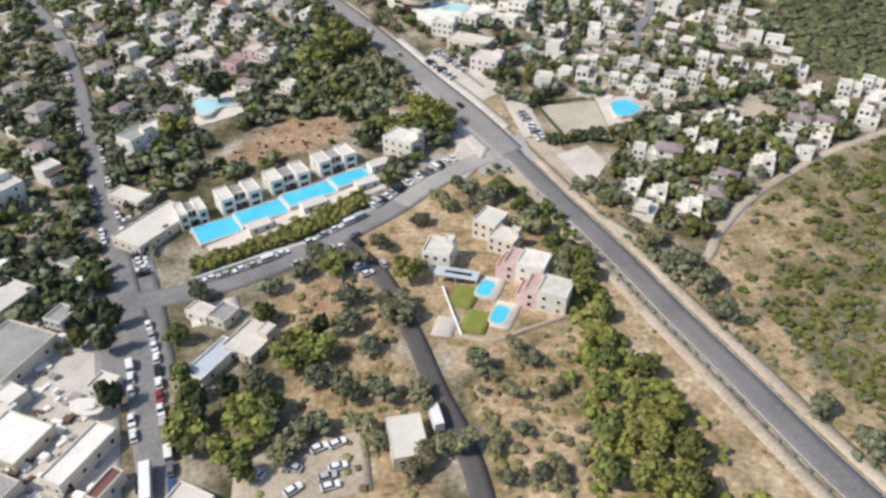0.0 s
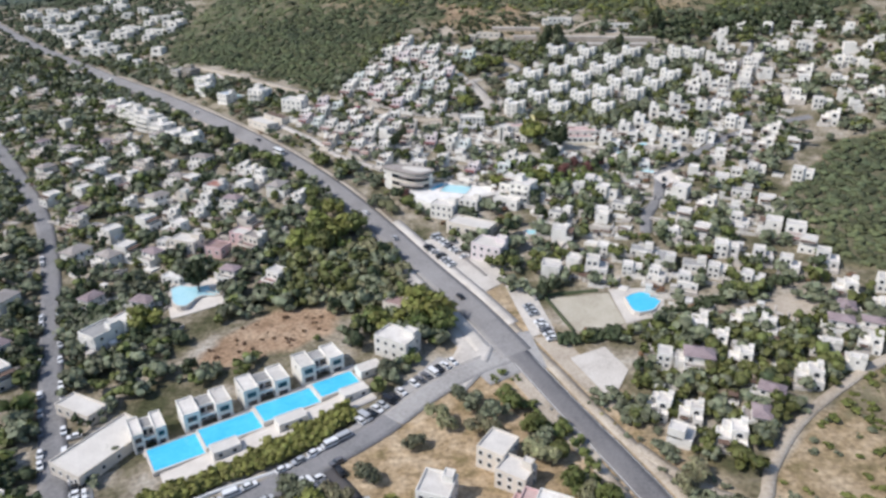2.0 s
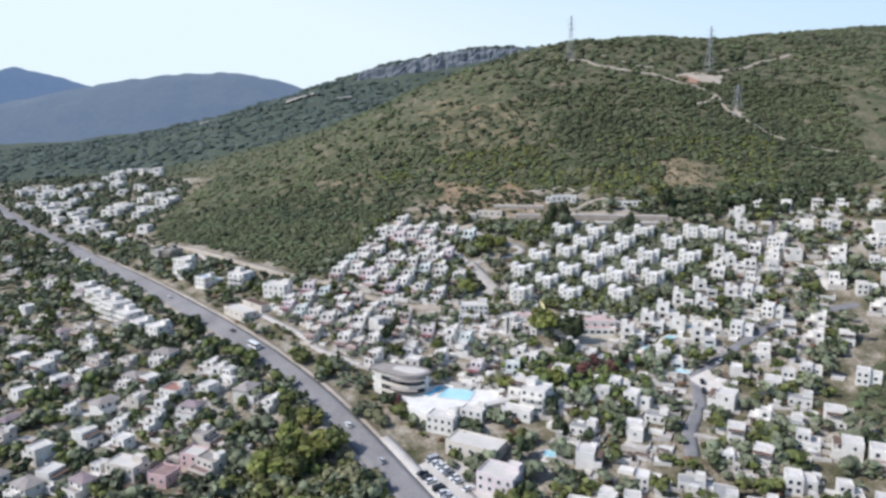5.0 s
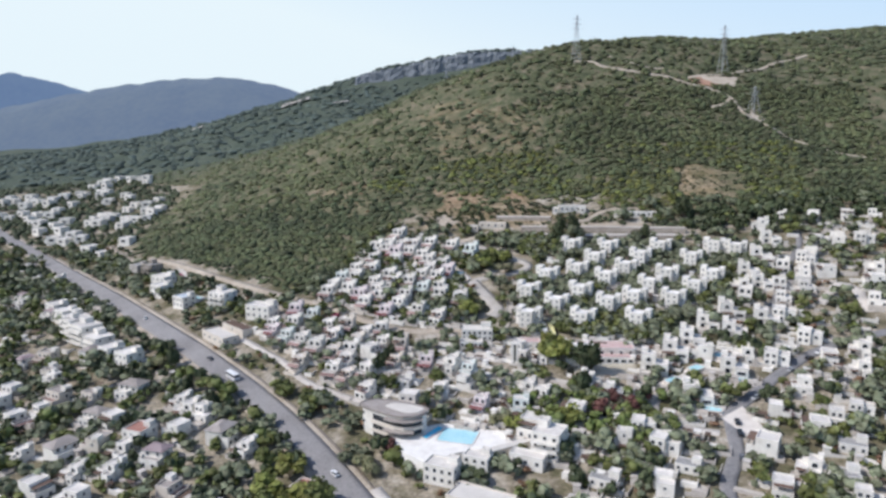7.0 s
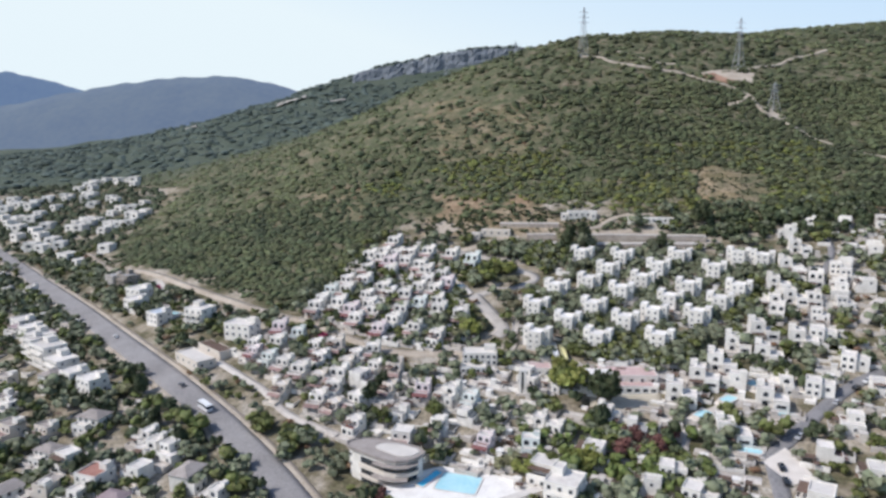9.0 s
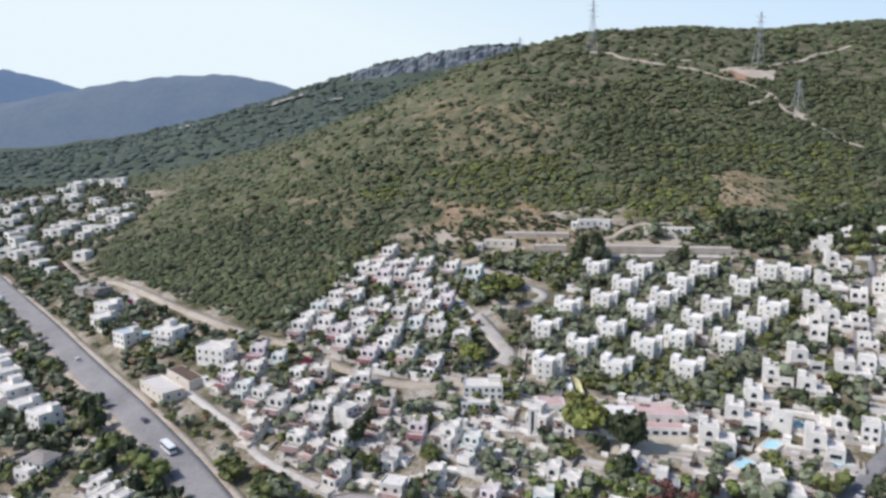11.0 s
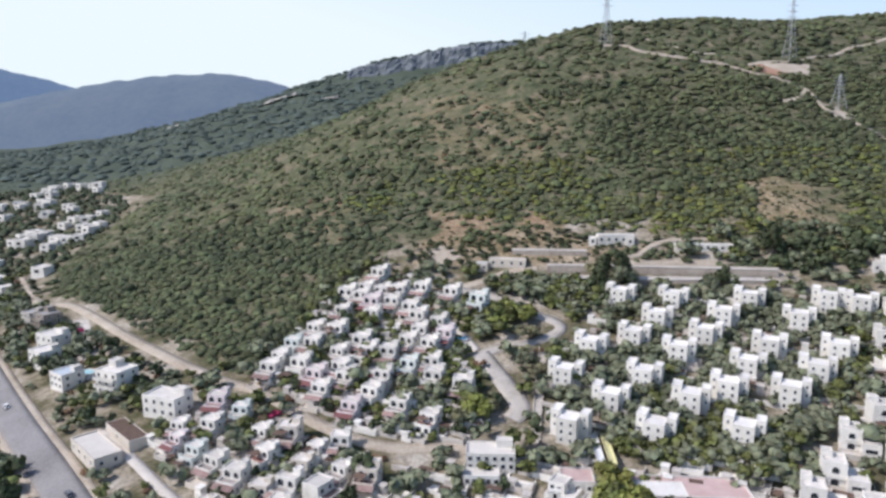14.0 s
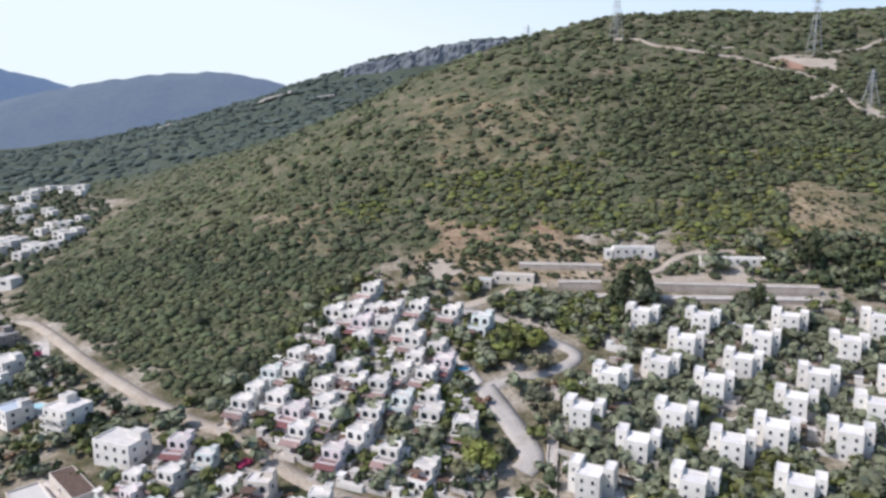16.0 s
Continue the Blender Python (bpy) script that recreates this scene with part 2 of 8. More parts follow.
class Shape:
    """Points and faces of one mesh, with a material index for each face."""

    def __init__(self):
        self.v, self.f, self.m, self.soft = [], [], [], False

    def prism(self, pts, z0, z1, m=0, top=True, bottom=True):
        k, b = len(pts), len(self.v)
        self.v += [(x, y, z0) for x, y in pts] + [(x, y, z1) for x, y in pts]
        for i in range(k):
            j = (i + 1) % k
            self.f.append((b + i, b + j, b + k + j, b + k + i))
        if top:
            self.f.append(tuple(b + k + i for i in range(k)))
        if bottom:
            self.f.append(tuple(b + i for i in reversed(range(k))))
        self.m += [m] * (len(self.f) - len(self.m))
        return self

    def box(self, x0, x1, y0, y1, z0, z1, m=0):
        return self.prism([(x0, y0), (x1, y0), (x1, y1), (x0, y1)], z0, z1, m)

    def ring(self, outer, inner, z0, z1, m=0):
        k, b = len(outer), len(self.v)
        for pts in (outer, inner):
            self.v += [(x, y, z0) for x, y in pts] + [(x, y, z1) for x, y in pts]
        for i in range(k):
            j = (i + 1) % k
            self.f += [(b + i, b + j, b + k + j, b + k + i), (b + 2 * k + j, b + 2 * k + i, b + 3 * k + i, b + 3 * k + j),
                       (b + k + i, b + k + j, b + 3 * k + j, b + 3 * k + i), (b + j, b + i, b + 2 * k + i, b + 2 * k + j)]
        self.m += [m] * (len(self.f) - len(self.m))
        return self

    def beam(self, a, c, w, m=0):
        """A square bar from a to c."""
        a, c = Vector(a), Vector(c)
        d = (c - a).normalized()
        s = d.cross(Vector((0, 0, 1)) if abs(d.z) < 0.9 else Vector((1, 0, 0))).normalized() * w / 2
        u = d.cross(s).normalized() * w / 2
        b = len(self.v)
        self.v += [tuple(p + q) for p in (a, c) for q in (-s - u, s - u, s + u, -s + u)]
        self.f += [(b, b + 1, b + 5, b + 4), (b + 1, b + 2, b + 6, b + 5), (b + 2, b + 3, b + 7, b + 6), (b + 3, b, b + 4, b + 7), (b + 3, b + 2, b + 1, b), (b + 4, b + 5, b + 6, b + 7)]
        self.m += [m] * 6
        return self

    def tube(self, pts, w, m=0):
        """One square bar bent through the points."""
        pts = [Vector(p) for p in pts]
        b = len(self.v)
        for i, p in enumerate(pts):
            d = (pts[min(i + 1, len(pts) - 1)] - pts[max(i - 1, 0)]).normalized()
            s = d.cross(Vector((0.3, 1, 0.1))).normalized() * w / 2
            u = d.cross(s).normalized() * w / 2
            self.v += [tuple(p + q) for q in (-s - u, s - u, s + u, -s + u)]
        n = len(pts)
        for i in range(n - 1):
            self.f += [(b + 4 * i + j, b + 4 * i + (j + 1) % 4, b + 4 * i + 4 + (j + 1) % 4, b + 4 * i + 4 + j) for j in range(4)]
        self.f += [(b + 3, b + 2, b + 1, b), tuple(b + 4 * (n - 1) + j for j in range(4))]
        self.m += [m] * (len(self.f) - len(self.m))
        return self

    def mesh(self, name, *mats):
        me = bpy.data.meshes.new(name)
        me.from_pydata(self.v, [], self.f)
        for mt in mats:
            me.materials.append(mt)
        if any(self.m):
            me.polygons.foreach_set("material_index", self.m)
        if self.soft:
            me.polygons.foreach_set("use_smooth", [True] * len(self.f))
        me.update()
        return me


def part(name, shape, mats, parent=None, label="", at=None, kind=""):
    """One mesh object, under its thing if a parent is given. shape: a Shape or a ready mesh."""
    mats = mats if isinstance(mats, (list, tuple)) else [mats]
    ob = new(name, shape.mesh(name, *mats) if isinstance(shape, Shape) else shape)
    ob.parent = parent
    if at is not None:
        ob.matrix_basis = at
    return tagged(ob, label, kind=kind)


def thing(name, label, category, group="", at=None):
    ob = new(name)
    ob.empty_display_size = 0.5
    if at is not None:
        ob.matrix_basis = at
    return tagged(ob, label, category, group)


def ngon(cx, cy, rx, ry, k=24, a0=0.0):
    return [(cx + rx * math.cos(a0 + 2 * math.pi * i / k), cy + ry * math.sin(a0 + 2 * math.pi * i / k)) for i in range(k)]


# ---- the land ----
# rounded hills and hollows: centre, width, height
NEAR_LAND = [(-165, 110, 176, -19.2), (55, 110, 176, -8.5), (275, 110, 176, -10.4), (-165, 330, 176, -12.1), (0, 330, 143, -12.4), (165, 330, 143, -7.7), (-330, 495, 198, -27.3), (-110, 495, 121, 9.7), (22, 495, 121, 7.2), (165, 495, 121, -12.2), (330, 495, 198, -10.8), (22, 616, 110, -28.6), (220, 682, 132, -24.5)]
FAR_LAND = [(66, 726, 143, 55.4), (-132, 704, 165, 2.1), (209, 869, 187, 40.2), (-11, 935, 165, 30.1), (440, 913, 242, 62.4), (-308, 880, 220, -31.8), (-550, 880, 275, -3.2), (-165, 1155, 275, 35.5), (220, 1265, 275, -70.7), (22, 1705, 308, 126.0), (-385, 1485, 330, -0.6), (-770, 1320, 385, -1.2), (660, 1430, 440, 118.4)]
LAND = np.array(NEAR_LAND + FAR_LAND + [(200, 850, 75, 10.0), (580, 1010, 170, 13.0), (-30, 1420, 80, -15.0)])


def smooth_land(x, y):
    x, y = np.asarray(x, float), np.asarray(y, float)
    z = 46.8 + 0.0557 * x + 0.0545 * y
    for cx, cy, s, h in LAND:
        z = z + h * np.exp(-((x - cx) ** 2 + (y - cy) ** 2) / (2 * s * s))
    return z


def inside(poly, x, y):
    x, y = np.asarray(x, float), np.asarray(y, float)
    hit = np.zeros(x.shape, bool)
    for (x0, y0), (x1, y1) in zip(poly, poly[1:] + poly[:1]):
        if y0 != y1:
            hit ^= ((y0 > y) != (y1 > y)) & (x < (x1 - x0) * (y - y0) / (y1 - y0) + x0)
    return hit


def ripple(x, y, size):
    """A smooth random field between about -1 and 1."""
    a, b = np.asarray(x, float) / size, np.asarray(y, float) / size
    return (np.sin(a * 2.1 + 1.7 * np.sin(b * 1.3)) + np.sin(b * 2.7 + 1.9 * np.sin(a * 1.1 + 0.6)) + np.sin((a + b) * 1.9 + 1.3 * np.sin((a - b) * 1.6))) / 3


HILL = [(-40, 472), (-77, 500), (-138, 555), (-216, 630), (-258, 690), (-258, 880), (-400, 1010), (-700, 1010), (-700, 1300), (600, 1300), (650, 700), (300, 560), (262, 552), (200, 564), (150, 580), (60, 590), (-8, 592), (-38, 575), (-52, 530)]


def ground(x, y):
    """The height of the land: rounded forms, with small humps and gullies on the hillsides."""
    x, y = np.asarray(x, float), np.asarray(y, float)
    hilly = np.clip(np.clip((y - 560) / 100, 0, 1) * inside(HILL, x, y) + np.clip((y - 1150) / 200, 0, 1), 0, 1)
    return smooth_land(x, y) + hilly * (ripple(x, y, 16) * 1.0 + ripple(x + 40, y, 43) * 2.2) + np.clip((y - 1200) / 200, 0, 1) * ripple(x, y, 90) * 6


def smooth_line(pts, step=4.0):
    """A smooth line through the points, as (x, y) every few metres."""
    p = [Vector(q) for q in pts]
    p = [2 * p[0] - p[1]] + p + [2 * p[-1] - p[-2]]
    out = []
    for a, b, c, d in zip(p, p[1:], p[2:], p[3:]):
        k = max(2, int((c - b).length / step))
        for i in range(k):
            t = i / k
            out.append(0.5 * (2 * b + (c - a) * t + (2 * a - 5 * b + 4 * c - d) * t * t + (3 * b - a - 3 * c + d) * t ** 3))
    return out + [p[-2]]


MAIN = smooth_line([(112, 10), (96, 46), (80, 84), (69, 115), (60, 140), (50, 169), (38, 199), (25, 231), (11, 262), (-8, 296), (-30, 333), (-52, 365), (-75.5, 394), (-97, 418), (-119, 442), (-144, 469), (-172, 501), (-217, 555), (-278, 628), (-349, 710), (-430, 793), (-560, 930), (-800, 1200)])
SIDE = smooth_line([(27, 233), (10, 225), (-5, 213), (-18, 199), (-34, 186), (-50, 174), (-66, 165), (-82, 160), (-94, 158)])
STREET = smooth_line([(-50, 55), (-62, 90), (-72, 112), (-80, 132), (-92, 155), (-103, 176), (-115, 199), (-135, 237), (-158, 283), (-178, 322), (-206, 368), (-260, 440), (-330, 530)])
LANE = smooth_line([(-34, 186), (-24, 173), (-17, 161), (-8, 137), (-1, 115), (5, 99), (9, 80), (13, 50)])
DIRT = smooth_line([(52, 183), (62, 168), (75, 159), (81, 169), (98, 188), (126, 207), (152, 218), (200, 236)])
TRACK = smooth_line([(-275, 690), (-240, 640), (-216, 612), (-191, 595), (-138, 538), (-101, 503), (-77, 484), (-63, 476), (-48, 463), (-34, 451), (-14, 440), (14, 437)])
VILLA_LANE = smooth_line([(17, 490), (20.5, 481), (24.5, 470), (28, 460), (28, 454), (25, 450)])
VILLA_PATH = smooth_line([(-2, 526), (6, 514), (11, 503.6), (16, 492)])
VILLA_BEND = smooth_line([(17.8, 489.5), (27.6, 493.4), (38.9, 496.7), (47, 501), (49.5, 506), (46.5, 511), (41.5, 515), (34.5, 523), (24, 533), (8, 541)])
HOTEL_LANE = smooth_line([(-112, 462), (-96, 446), (-82, 432), (-70, 420), (-58, 404), (-42, 392), (-30, 384), (-24, 378)])
EAST_STREET = smooth_line([(86, 306), (89.5, 320), (94.5, 329), (100, 339), (103, 350), (107, 361), (117, 369.5), (132.6, 382.5), (148.8, 394.6), (161, 401), (178, 407), (200, 410)])
EAST_CLIMB = smooth_line([(150, 432), (164, 452), (176, 471), (190, 491), (203.6, 510.5), (209, 528)])
EAST_LANE = smooth_line([(98, 349), (86, 355), (80, 366), (90, 383), (106, 393), (118, 408)])
EAST_YARD = smooth_line([(180, 441), (191, 452), (199, 459), (203, 452), (200, 440), (197, 428)])
ROADS = [(MAIN, 8.4), (SIDE, 6.5), (STREET, 5.5), (LANE, 3.5), (DIRT, 2.5), (TRACK, 3.0), (VILLA_LANE, 6.0), (VILLA_PATH, 2.0), (VILLA_BEND, 4.0), (HOTEL_LANE, 3.0), (EAST_STREET, 4.0), (EAST_CLIMB, 2.2), (EAST_LANE, 2.5), (EAST_YARD, 3.0)]
ROAD_POINTS = np.array([(p.x, p.y, w) for line, w in ROADS for p in line])

BARE = [(163, 612), (197, 608), (211, 596), (189, 564), (159, 568), (157, 583)]
DRY_SLOPES = [[(-16, 750), (9, 747), (70, 708), (81, 678), (62, 641), (-6, 666)], [(-103, 681), (-62, 653), (-37, 620), (-54, 601), (-82, 613)], [(-5, 616), (32, 601), (34, 588), (1, 590)], [(44, 603), (68, 592), (66, 581), (43, 588)]]
SUNNY_SLOPE = [(75, 645), (262, 636), (230, 562), (190, 564), (120, 569), (67, 587), (-24, 614), (-60, 648), (-26, 660)]
KNOLL = [(150, 325), (148, 267), (170, 250), (152, 218), (113, 197), (83, 171), (72, 152), (72, 128), (88, 84), (100, 50), (200, 50), (275, 200), (285, 385), (229, 384), (201, 377), (168, 346)]
KNOLL_GREEN = [(132, 225), (112, 193), (101, 172), (87, 143), (84, 126), (88, 111), (94, 97), (100, 50), (200, 50), (230, 200), (170, 250)]
THICKET = [(36, 160), (43, 148), (46, 127), (53, 119), (56, 103), (63, 80), (70, 60), (31, 60), (31, 84), (34, 105), (31, 116), (34, 135)]
RED_FIELD = [(-82, 250), (-67, 268), (-41, 270), (-37, 254), (-52, 245), (-68, 238), (-80, 232), (-86, 240)]
RED_PATCH = [(-40, 161), (-32, 166), (-20.5, 157), (-18, 146), (-28.8, 142), (-38, 150)]
DRY_FIELD = [(-51, 159), (-38, 166), (-21, 161), (-13, 136), (-7, 119), (-2, 95), (0, 60), (-45, 60), (-40, 100), (-38, 121)]
TERRACES = [(-12, 566), (-8, 588), (20, 592), (62, 586), (72, 572), (100, 566), (104, 556), (55, 554)]
PLOT = [(-32, 184), (-5, 210), (18, 226), (36, 190), (48, 160), (34, 138), (5, 120), (-6, 140), (-16, 162)]
MEADOW = [(6, 118), (20, 128), (34, 136), (31, 116), (34, 105), (31, 84), (31, 50), (15, 50), (11, 90)]


def land_axis(lo, hi, fine0, fine1, step, grow=1.13):
    a = list(np.arange(fine0, fine1 + step / 2, step))
    s = step
    while a[-1] < hi:
        s *= grow
        a.append(a[-1] + s)
    s = step
    while a[0] > lo:
        s *= grow
        a.insert(0, a[0] - s)
    return np.array(a)


def build_land():
    xs, ys = land_axis(-4600, 4600, -330, 330, 3.8, 1.09), land_axis(-1500, 4700, 40, 880, 3.8, 1.07)
    gx, gy = np.meshgrid(xs, ys)
    gz = ground(gx, gy)
    gz = gz - np.clip((gy - 1750) / 900, 0, 1) * np.maximum(gz - 20, 0)
    gz = gz - np.clip((-gx - 1200) / 1500, 0, 1) * (gz - 0) - np.clip((gx - 1500) / 1500, 0, 1) * np.maximum(gz - 120, 0)
    n, k = gx.shape
    idx = np.arange(n * k).reshape(n, k)
    faces = np.stack([idx[:-1, :-1], idx[:-1, 1:], idx[1:, 1:], idx[1:, :-1]], -1).reshape(-1, 4)
    me = bpy.data.meshes.new("ground")
    me.vertices.add(n * k)
    me.vertices.foreach_set("co", np.stack([gx, gy, gz], -1).ravel())
    me.loops.add(faces.size)
    me.loops.foreach_set("vertex_index", faces.ravel())
    me.polygons.add(len(faces))
    me.polygons.foreach_set("loop_start", np.arange(0, faces.size, 4))
    me.polygons.foreach_set("use_smooth", np.ones(len(faces), bool))
    me.update()
    # kind of ground cover: scrub, red earth, dry grass, far woods with haze in their colour; elsewhere gardens and
    # yards
    scrub = np.maximum(inside(HILL, gx, gy), gy > 1000).astype(float)
    wx, wy = gx + 7 * ripple(gx, gy, 9), gy + 7 * ripple(gy, gx, 11)
    parched = np.maximum.reduce([inside(q, wx, wy).astype(float) for q in DRY_SLOPES])
    bald = np.maximum.reduce([inside(q, wx, wy).astype(float) for q in DRY_SLOPES[2:]])
    scrub = np.where(inside(BARE, wx, wy), np.clip(0.45 + (gx - 172) / 60 + 0.35 * ripple(gx, gy, 7), 0.1, 0.9), np.where(parched > 0, 0.82 - 0.45 * bald - 0.3 * ripple(gx, gy, 8), scrub))
    scrub = np.maximum(scrub, inside(KNOLL, gx, gy) * np.clip(0.15 + 0.35 * ripple(gx, gy, 9) + 0.5 * inside(KNOLL_GREEN, gx, gy) + (gy > 220), 0.0, 1))
    scrub = np.where(inside([(96, 186), (112, 188), (113, 176), (104, 158), (93, 153), (82, 165)], gx, gy), 0.15, scrub)
    red = np.maximum.reduce([inside(RED_FIELD, gx, gy).astype(float), inside(RED_PATCH, gx, gy).astype(float), bald])
    dry = np.maximum.reduce([inside(q, gx, gy).astype(float) for q in (DRY_FIELD, MEADOW, THICKET, KNOLL, PLOT)] + [parched, inside(BARE, wx, wy).astype(float)] + [inside(TERRACES, gx, gy) * 0.5])
    road_xy = np.array([(p.x, p.y) for p in MAIN if p.y < 300][::2])
    near = np.full(gx.shape, 1e9)
    for px, py in road_xy:
        near = np.minimum(near, (gx - px) ** 2 + (gy - py) ** 2)
    dry = np.maximum(dry, np.clip(2.2 - np.sqrt(near) / 10, 0, 1) * (gy < 290))
    col = me.color_attributes.new("cover", "FLOAT_COLOR", "POINT")
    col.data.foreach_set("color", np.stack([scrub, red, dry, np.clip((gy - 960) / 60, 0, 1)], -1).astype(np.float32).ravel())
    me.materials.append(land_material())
    tagged(new("ground", me), "dry sandy ground with scrub, rising to a green hillside", "ground", kind="structure")


def land_material():
    m = bpy.data.materials.new("earth_and_scrub")
    m.use_nodes = True
    n, l = m.node_tree.nodes, m.node_tree.links
    geo, att = n.new("ShaderNodeNewGeometry"), n.new("ShaderNodeAttribute")
    att.attribute_name = "cover"
    split = n.new("ShaderNodeSeparateColor")
    l.new(att.outputs["Color"], split.inputs[0])

    def ramp(scale, detail, *stops):
        t, r = n.new("ShaderNodeTexNoise"), n.new("ShaderNodeValToRGB")
        t.inputs["Scale"].default_value, t.inputs["Detail"].default_value = scale, detail
        t.inputs["Roughness"].default_value = 0.65
        l.new(geo.outputs["Position"], t.inputs["Vector"])
        l.new(t.outputs[0], r.inputs[0])
        e = r.color_ramp.elements
        e[0].position, e[0].color = stops[0][0], (*stops[0][1], 1)
        e[1].position, e[1].color = stops[-1][0], (*stops[-1][1], 1)
        for q, c in stops[1:-1]:
            e.new(q).color = (*c, 1)
        return t, r.outputs[0]

    def mix(f, a, b):
        x = n.new("ShaderNodeMix")
        x.data_type = "RGBA"
        l.new(f, x.inputs["Factor"])
        l.new(a, x.inputs["A"])
        l.new(b, x.inputs["B"])
        return x.outputs["Result"]

    _, yard = ramp(0.05, 8, (0.36, (0.07, 0.072, 0.036)), (0.46, (0.16, 0.14, 0.09)), (0.54, (0.29, 0.25, 0.19)), (0.66, (0.43, 0.39, 0.33)))
    fine, dry = ramp(0.11, 9, (0.32, (0.17, 0.135, 0.065)), (0.45, (0.32, 0.235, 0.14)), (0.56, (0.42, 0.32, 0.21)), (0.70, (0.52, 0.42, 0.30)))
    _, red = ramp(0.12, 8, (0.3, (0.22, 0.14, 0.085)), (0.5, (0.34, 0.235, 0.155)), (0.7, (0.43, 0.32, 0.22)))
    _, scrub = ramp(0.09, 9, (0.32, (0.052, 0.062, 0.034)), (0.47, (0.10, 0.11, 0.062)), (0.58, (0.155, 0.138, 0.09)), (0.72, (0.25, 0.21, 0.155)))
    # ground of the far ridge, tinted to match its hazed leaves
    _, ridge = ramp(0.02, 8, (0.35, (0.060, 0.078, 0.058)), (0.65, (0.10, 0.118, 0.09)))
    grit = n.new("ShaderNodeTexNoise")
    grit.inputs["Scale"].default_value, grit.inputs["Detail"].default_value = 0.75, 5
    l.new(geo.outputs["Position"], grit.inputs["Vector"])
    spread = n.new("ShaderNodeMapRange")
    spread.inputs["From Min"].default_value, spread.inputs["From Max"].default_value = 0.3, 0.7
    spread.inputs["To Min"].default_value, spread.inputs["To Max"].default_value = 0.62, 1.32
    l.new(grit.outputs[0], spread.inputs[0])
    c = mix(split.outputs[2], yard, dry)
    c = mix(split.outputs[1], c, red)
    c = mix(split.outputs[0], c, scrub)
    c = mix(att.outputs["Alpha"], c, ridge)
    bsdf = n["Principled BSDF"]
    hsv = n.new("ShaderNodeHueSaturation")
    l.new(spread.outputs[0], hsv.inputs["Value"])
    l.new(c, hsv.inputs["Color"])
    l.new(hsv.outputs[0], bsdf.inputs["Base Color"])
    bsdf.inputs["Roughness"].default_value = 0.95
    bsdf.inputs["Specular IOR Level"].default_value = 0.1
    b = n.new("ShaderNodeBump")
    b.inputs["Strength"].default_value, b.inputs["Distance"].default_value = 0.8, 0.7
    l.new(fine.outputs[0], b.inputs["Height"])
    l.new(b.outputs[0], bsdf.inputs["Normal"])
    return m


build_land()


def ribbon(line, width, lift, offset=0.0, cut=0.5):
    """A strip that follows the land along a line, with edges that go into the ground."""
    s, rows = Shape(), []
    k = max(2, int(width / 2.5) + 1)
    for i, p in enumerate(line):
        d = (line[min(i + 1, len(line) - 1)] - line[max(i - 1, 0)]).normalized()
        nrm = Vector((d.y, -d.x))
        row = []
        for j in range(k + 1):
            q = p + nrm * (offset + width * (j / k - 0.5))
            row.append((q.x, q.y, float(ground(q.x, q.y)) + lift))
        rows.append([(row[0][0], row[0][1], row[0][2] - cut)] + row + [(row[-1][0], row[-1][1], row[-1][2] - cut)])
    w = len(rows[0])
    s.v = [v for r in rows for v in r]
    s.f = [(i * w + j, i * w + j + 1, (i + 1) * w + j + 1, (i + 1) * w + j) for i in range(len(rows) - 1) for j in range(w - 1)]
    s.soft = True
    s.m = [0] * len(s.f)
    return s


def road(name, line, width, mat, label, lift=0.32, category="road"):
    return tagged(part(name, ribbon(line, width, lift), mat), label, category, kind="structure")


BEND = next(i for i, p in enumerate(MAIN) if p.y > 228)
road("road", MAIN[:BEND + 1], 7.4, ASPHALT, "wide grey asphalt main road", 0.40)
road("road", MAIN[BEND:], 10.6, ASPHALT_PALE, "wide sun-bleached pale asphalt main road", 0.40)
tagged(part("junction_apron", ribbon(smooth_line([(32, 233), (22, 231), (10, 225)]), 22, 0.29), ASPHALT_WORN), "pale dusty apron where the side road meets the main road", "verge", kind="structure")
for side in (-1, 1):
    tagged(part("verge", ribbon(MAIN, 3.4, 0.24, side * 6.2), DUST), "pale dusty verge beside the asphalt road", "verge", kind="structure")
    tagged(part("road_edge_line", ribbon(MAIN[:BEND], 0.16, 0.425, side * 3.4, 0.02), PAINT_LINE), "thin white edge line on the asphalt", "road marking", kind="structure")
FORE = [p for p in MAIN if 236 < p.y < 330]
tagged(part("pavement", ribbon(FORE, 5.5, 0.36, -8.4), PAVING), "pale paved strip beside the main road", "pavement", kind="structure")
tagged(part("pavement", ribbon(FORE[2:], 4.0, 0.34, 7.6), PAVING), "pale dusty lay-by beside the main road", "pavement", kind="structure")
FORK = next(i for i, p in enumerate(SIDE) if p.y < 205)
road("road", SIDE[:FORK + 1], 9.0, ASPHALT_WORN, "pale worn asphalt side road lined with parked cars")
road("road", SIDE[FORK:], 9.0, ASPHALT_STREET, "grey asphalt side road lined with parked cars")
road("road", STREET, 8.0, ASPHALT_STREET, "grey asphalt street lined with parked cars", 0.30)
tagged(part("road", ribbon(smooth_line([(-78, 122), (-86, 140), (-94, 158), (-100, 168)]), 20, 0.26), ASPHALT_STREET), "broad asphalt crossing where the streets meet", "road", kind="structure")
road("road", LANE, 5.2, ASPHALT_DARK, "narrow dark asphalt lane between dry plots", 0.28)
road("track", DIRT, 3.2, DUST, "pale dirt track along the scrub slope", 0.28, "track")
road("track", TRACK, 4.6, DUST, "pale dirt track at the foot of the hill", 0.30, "track")
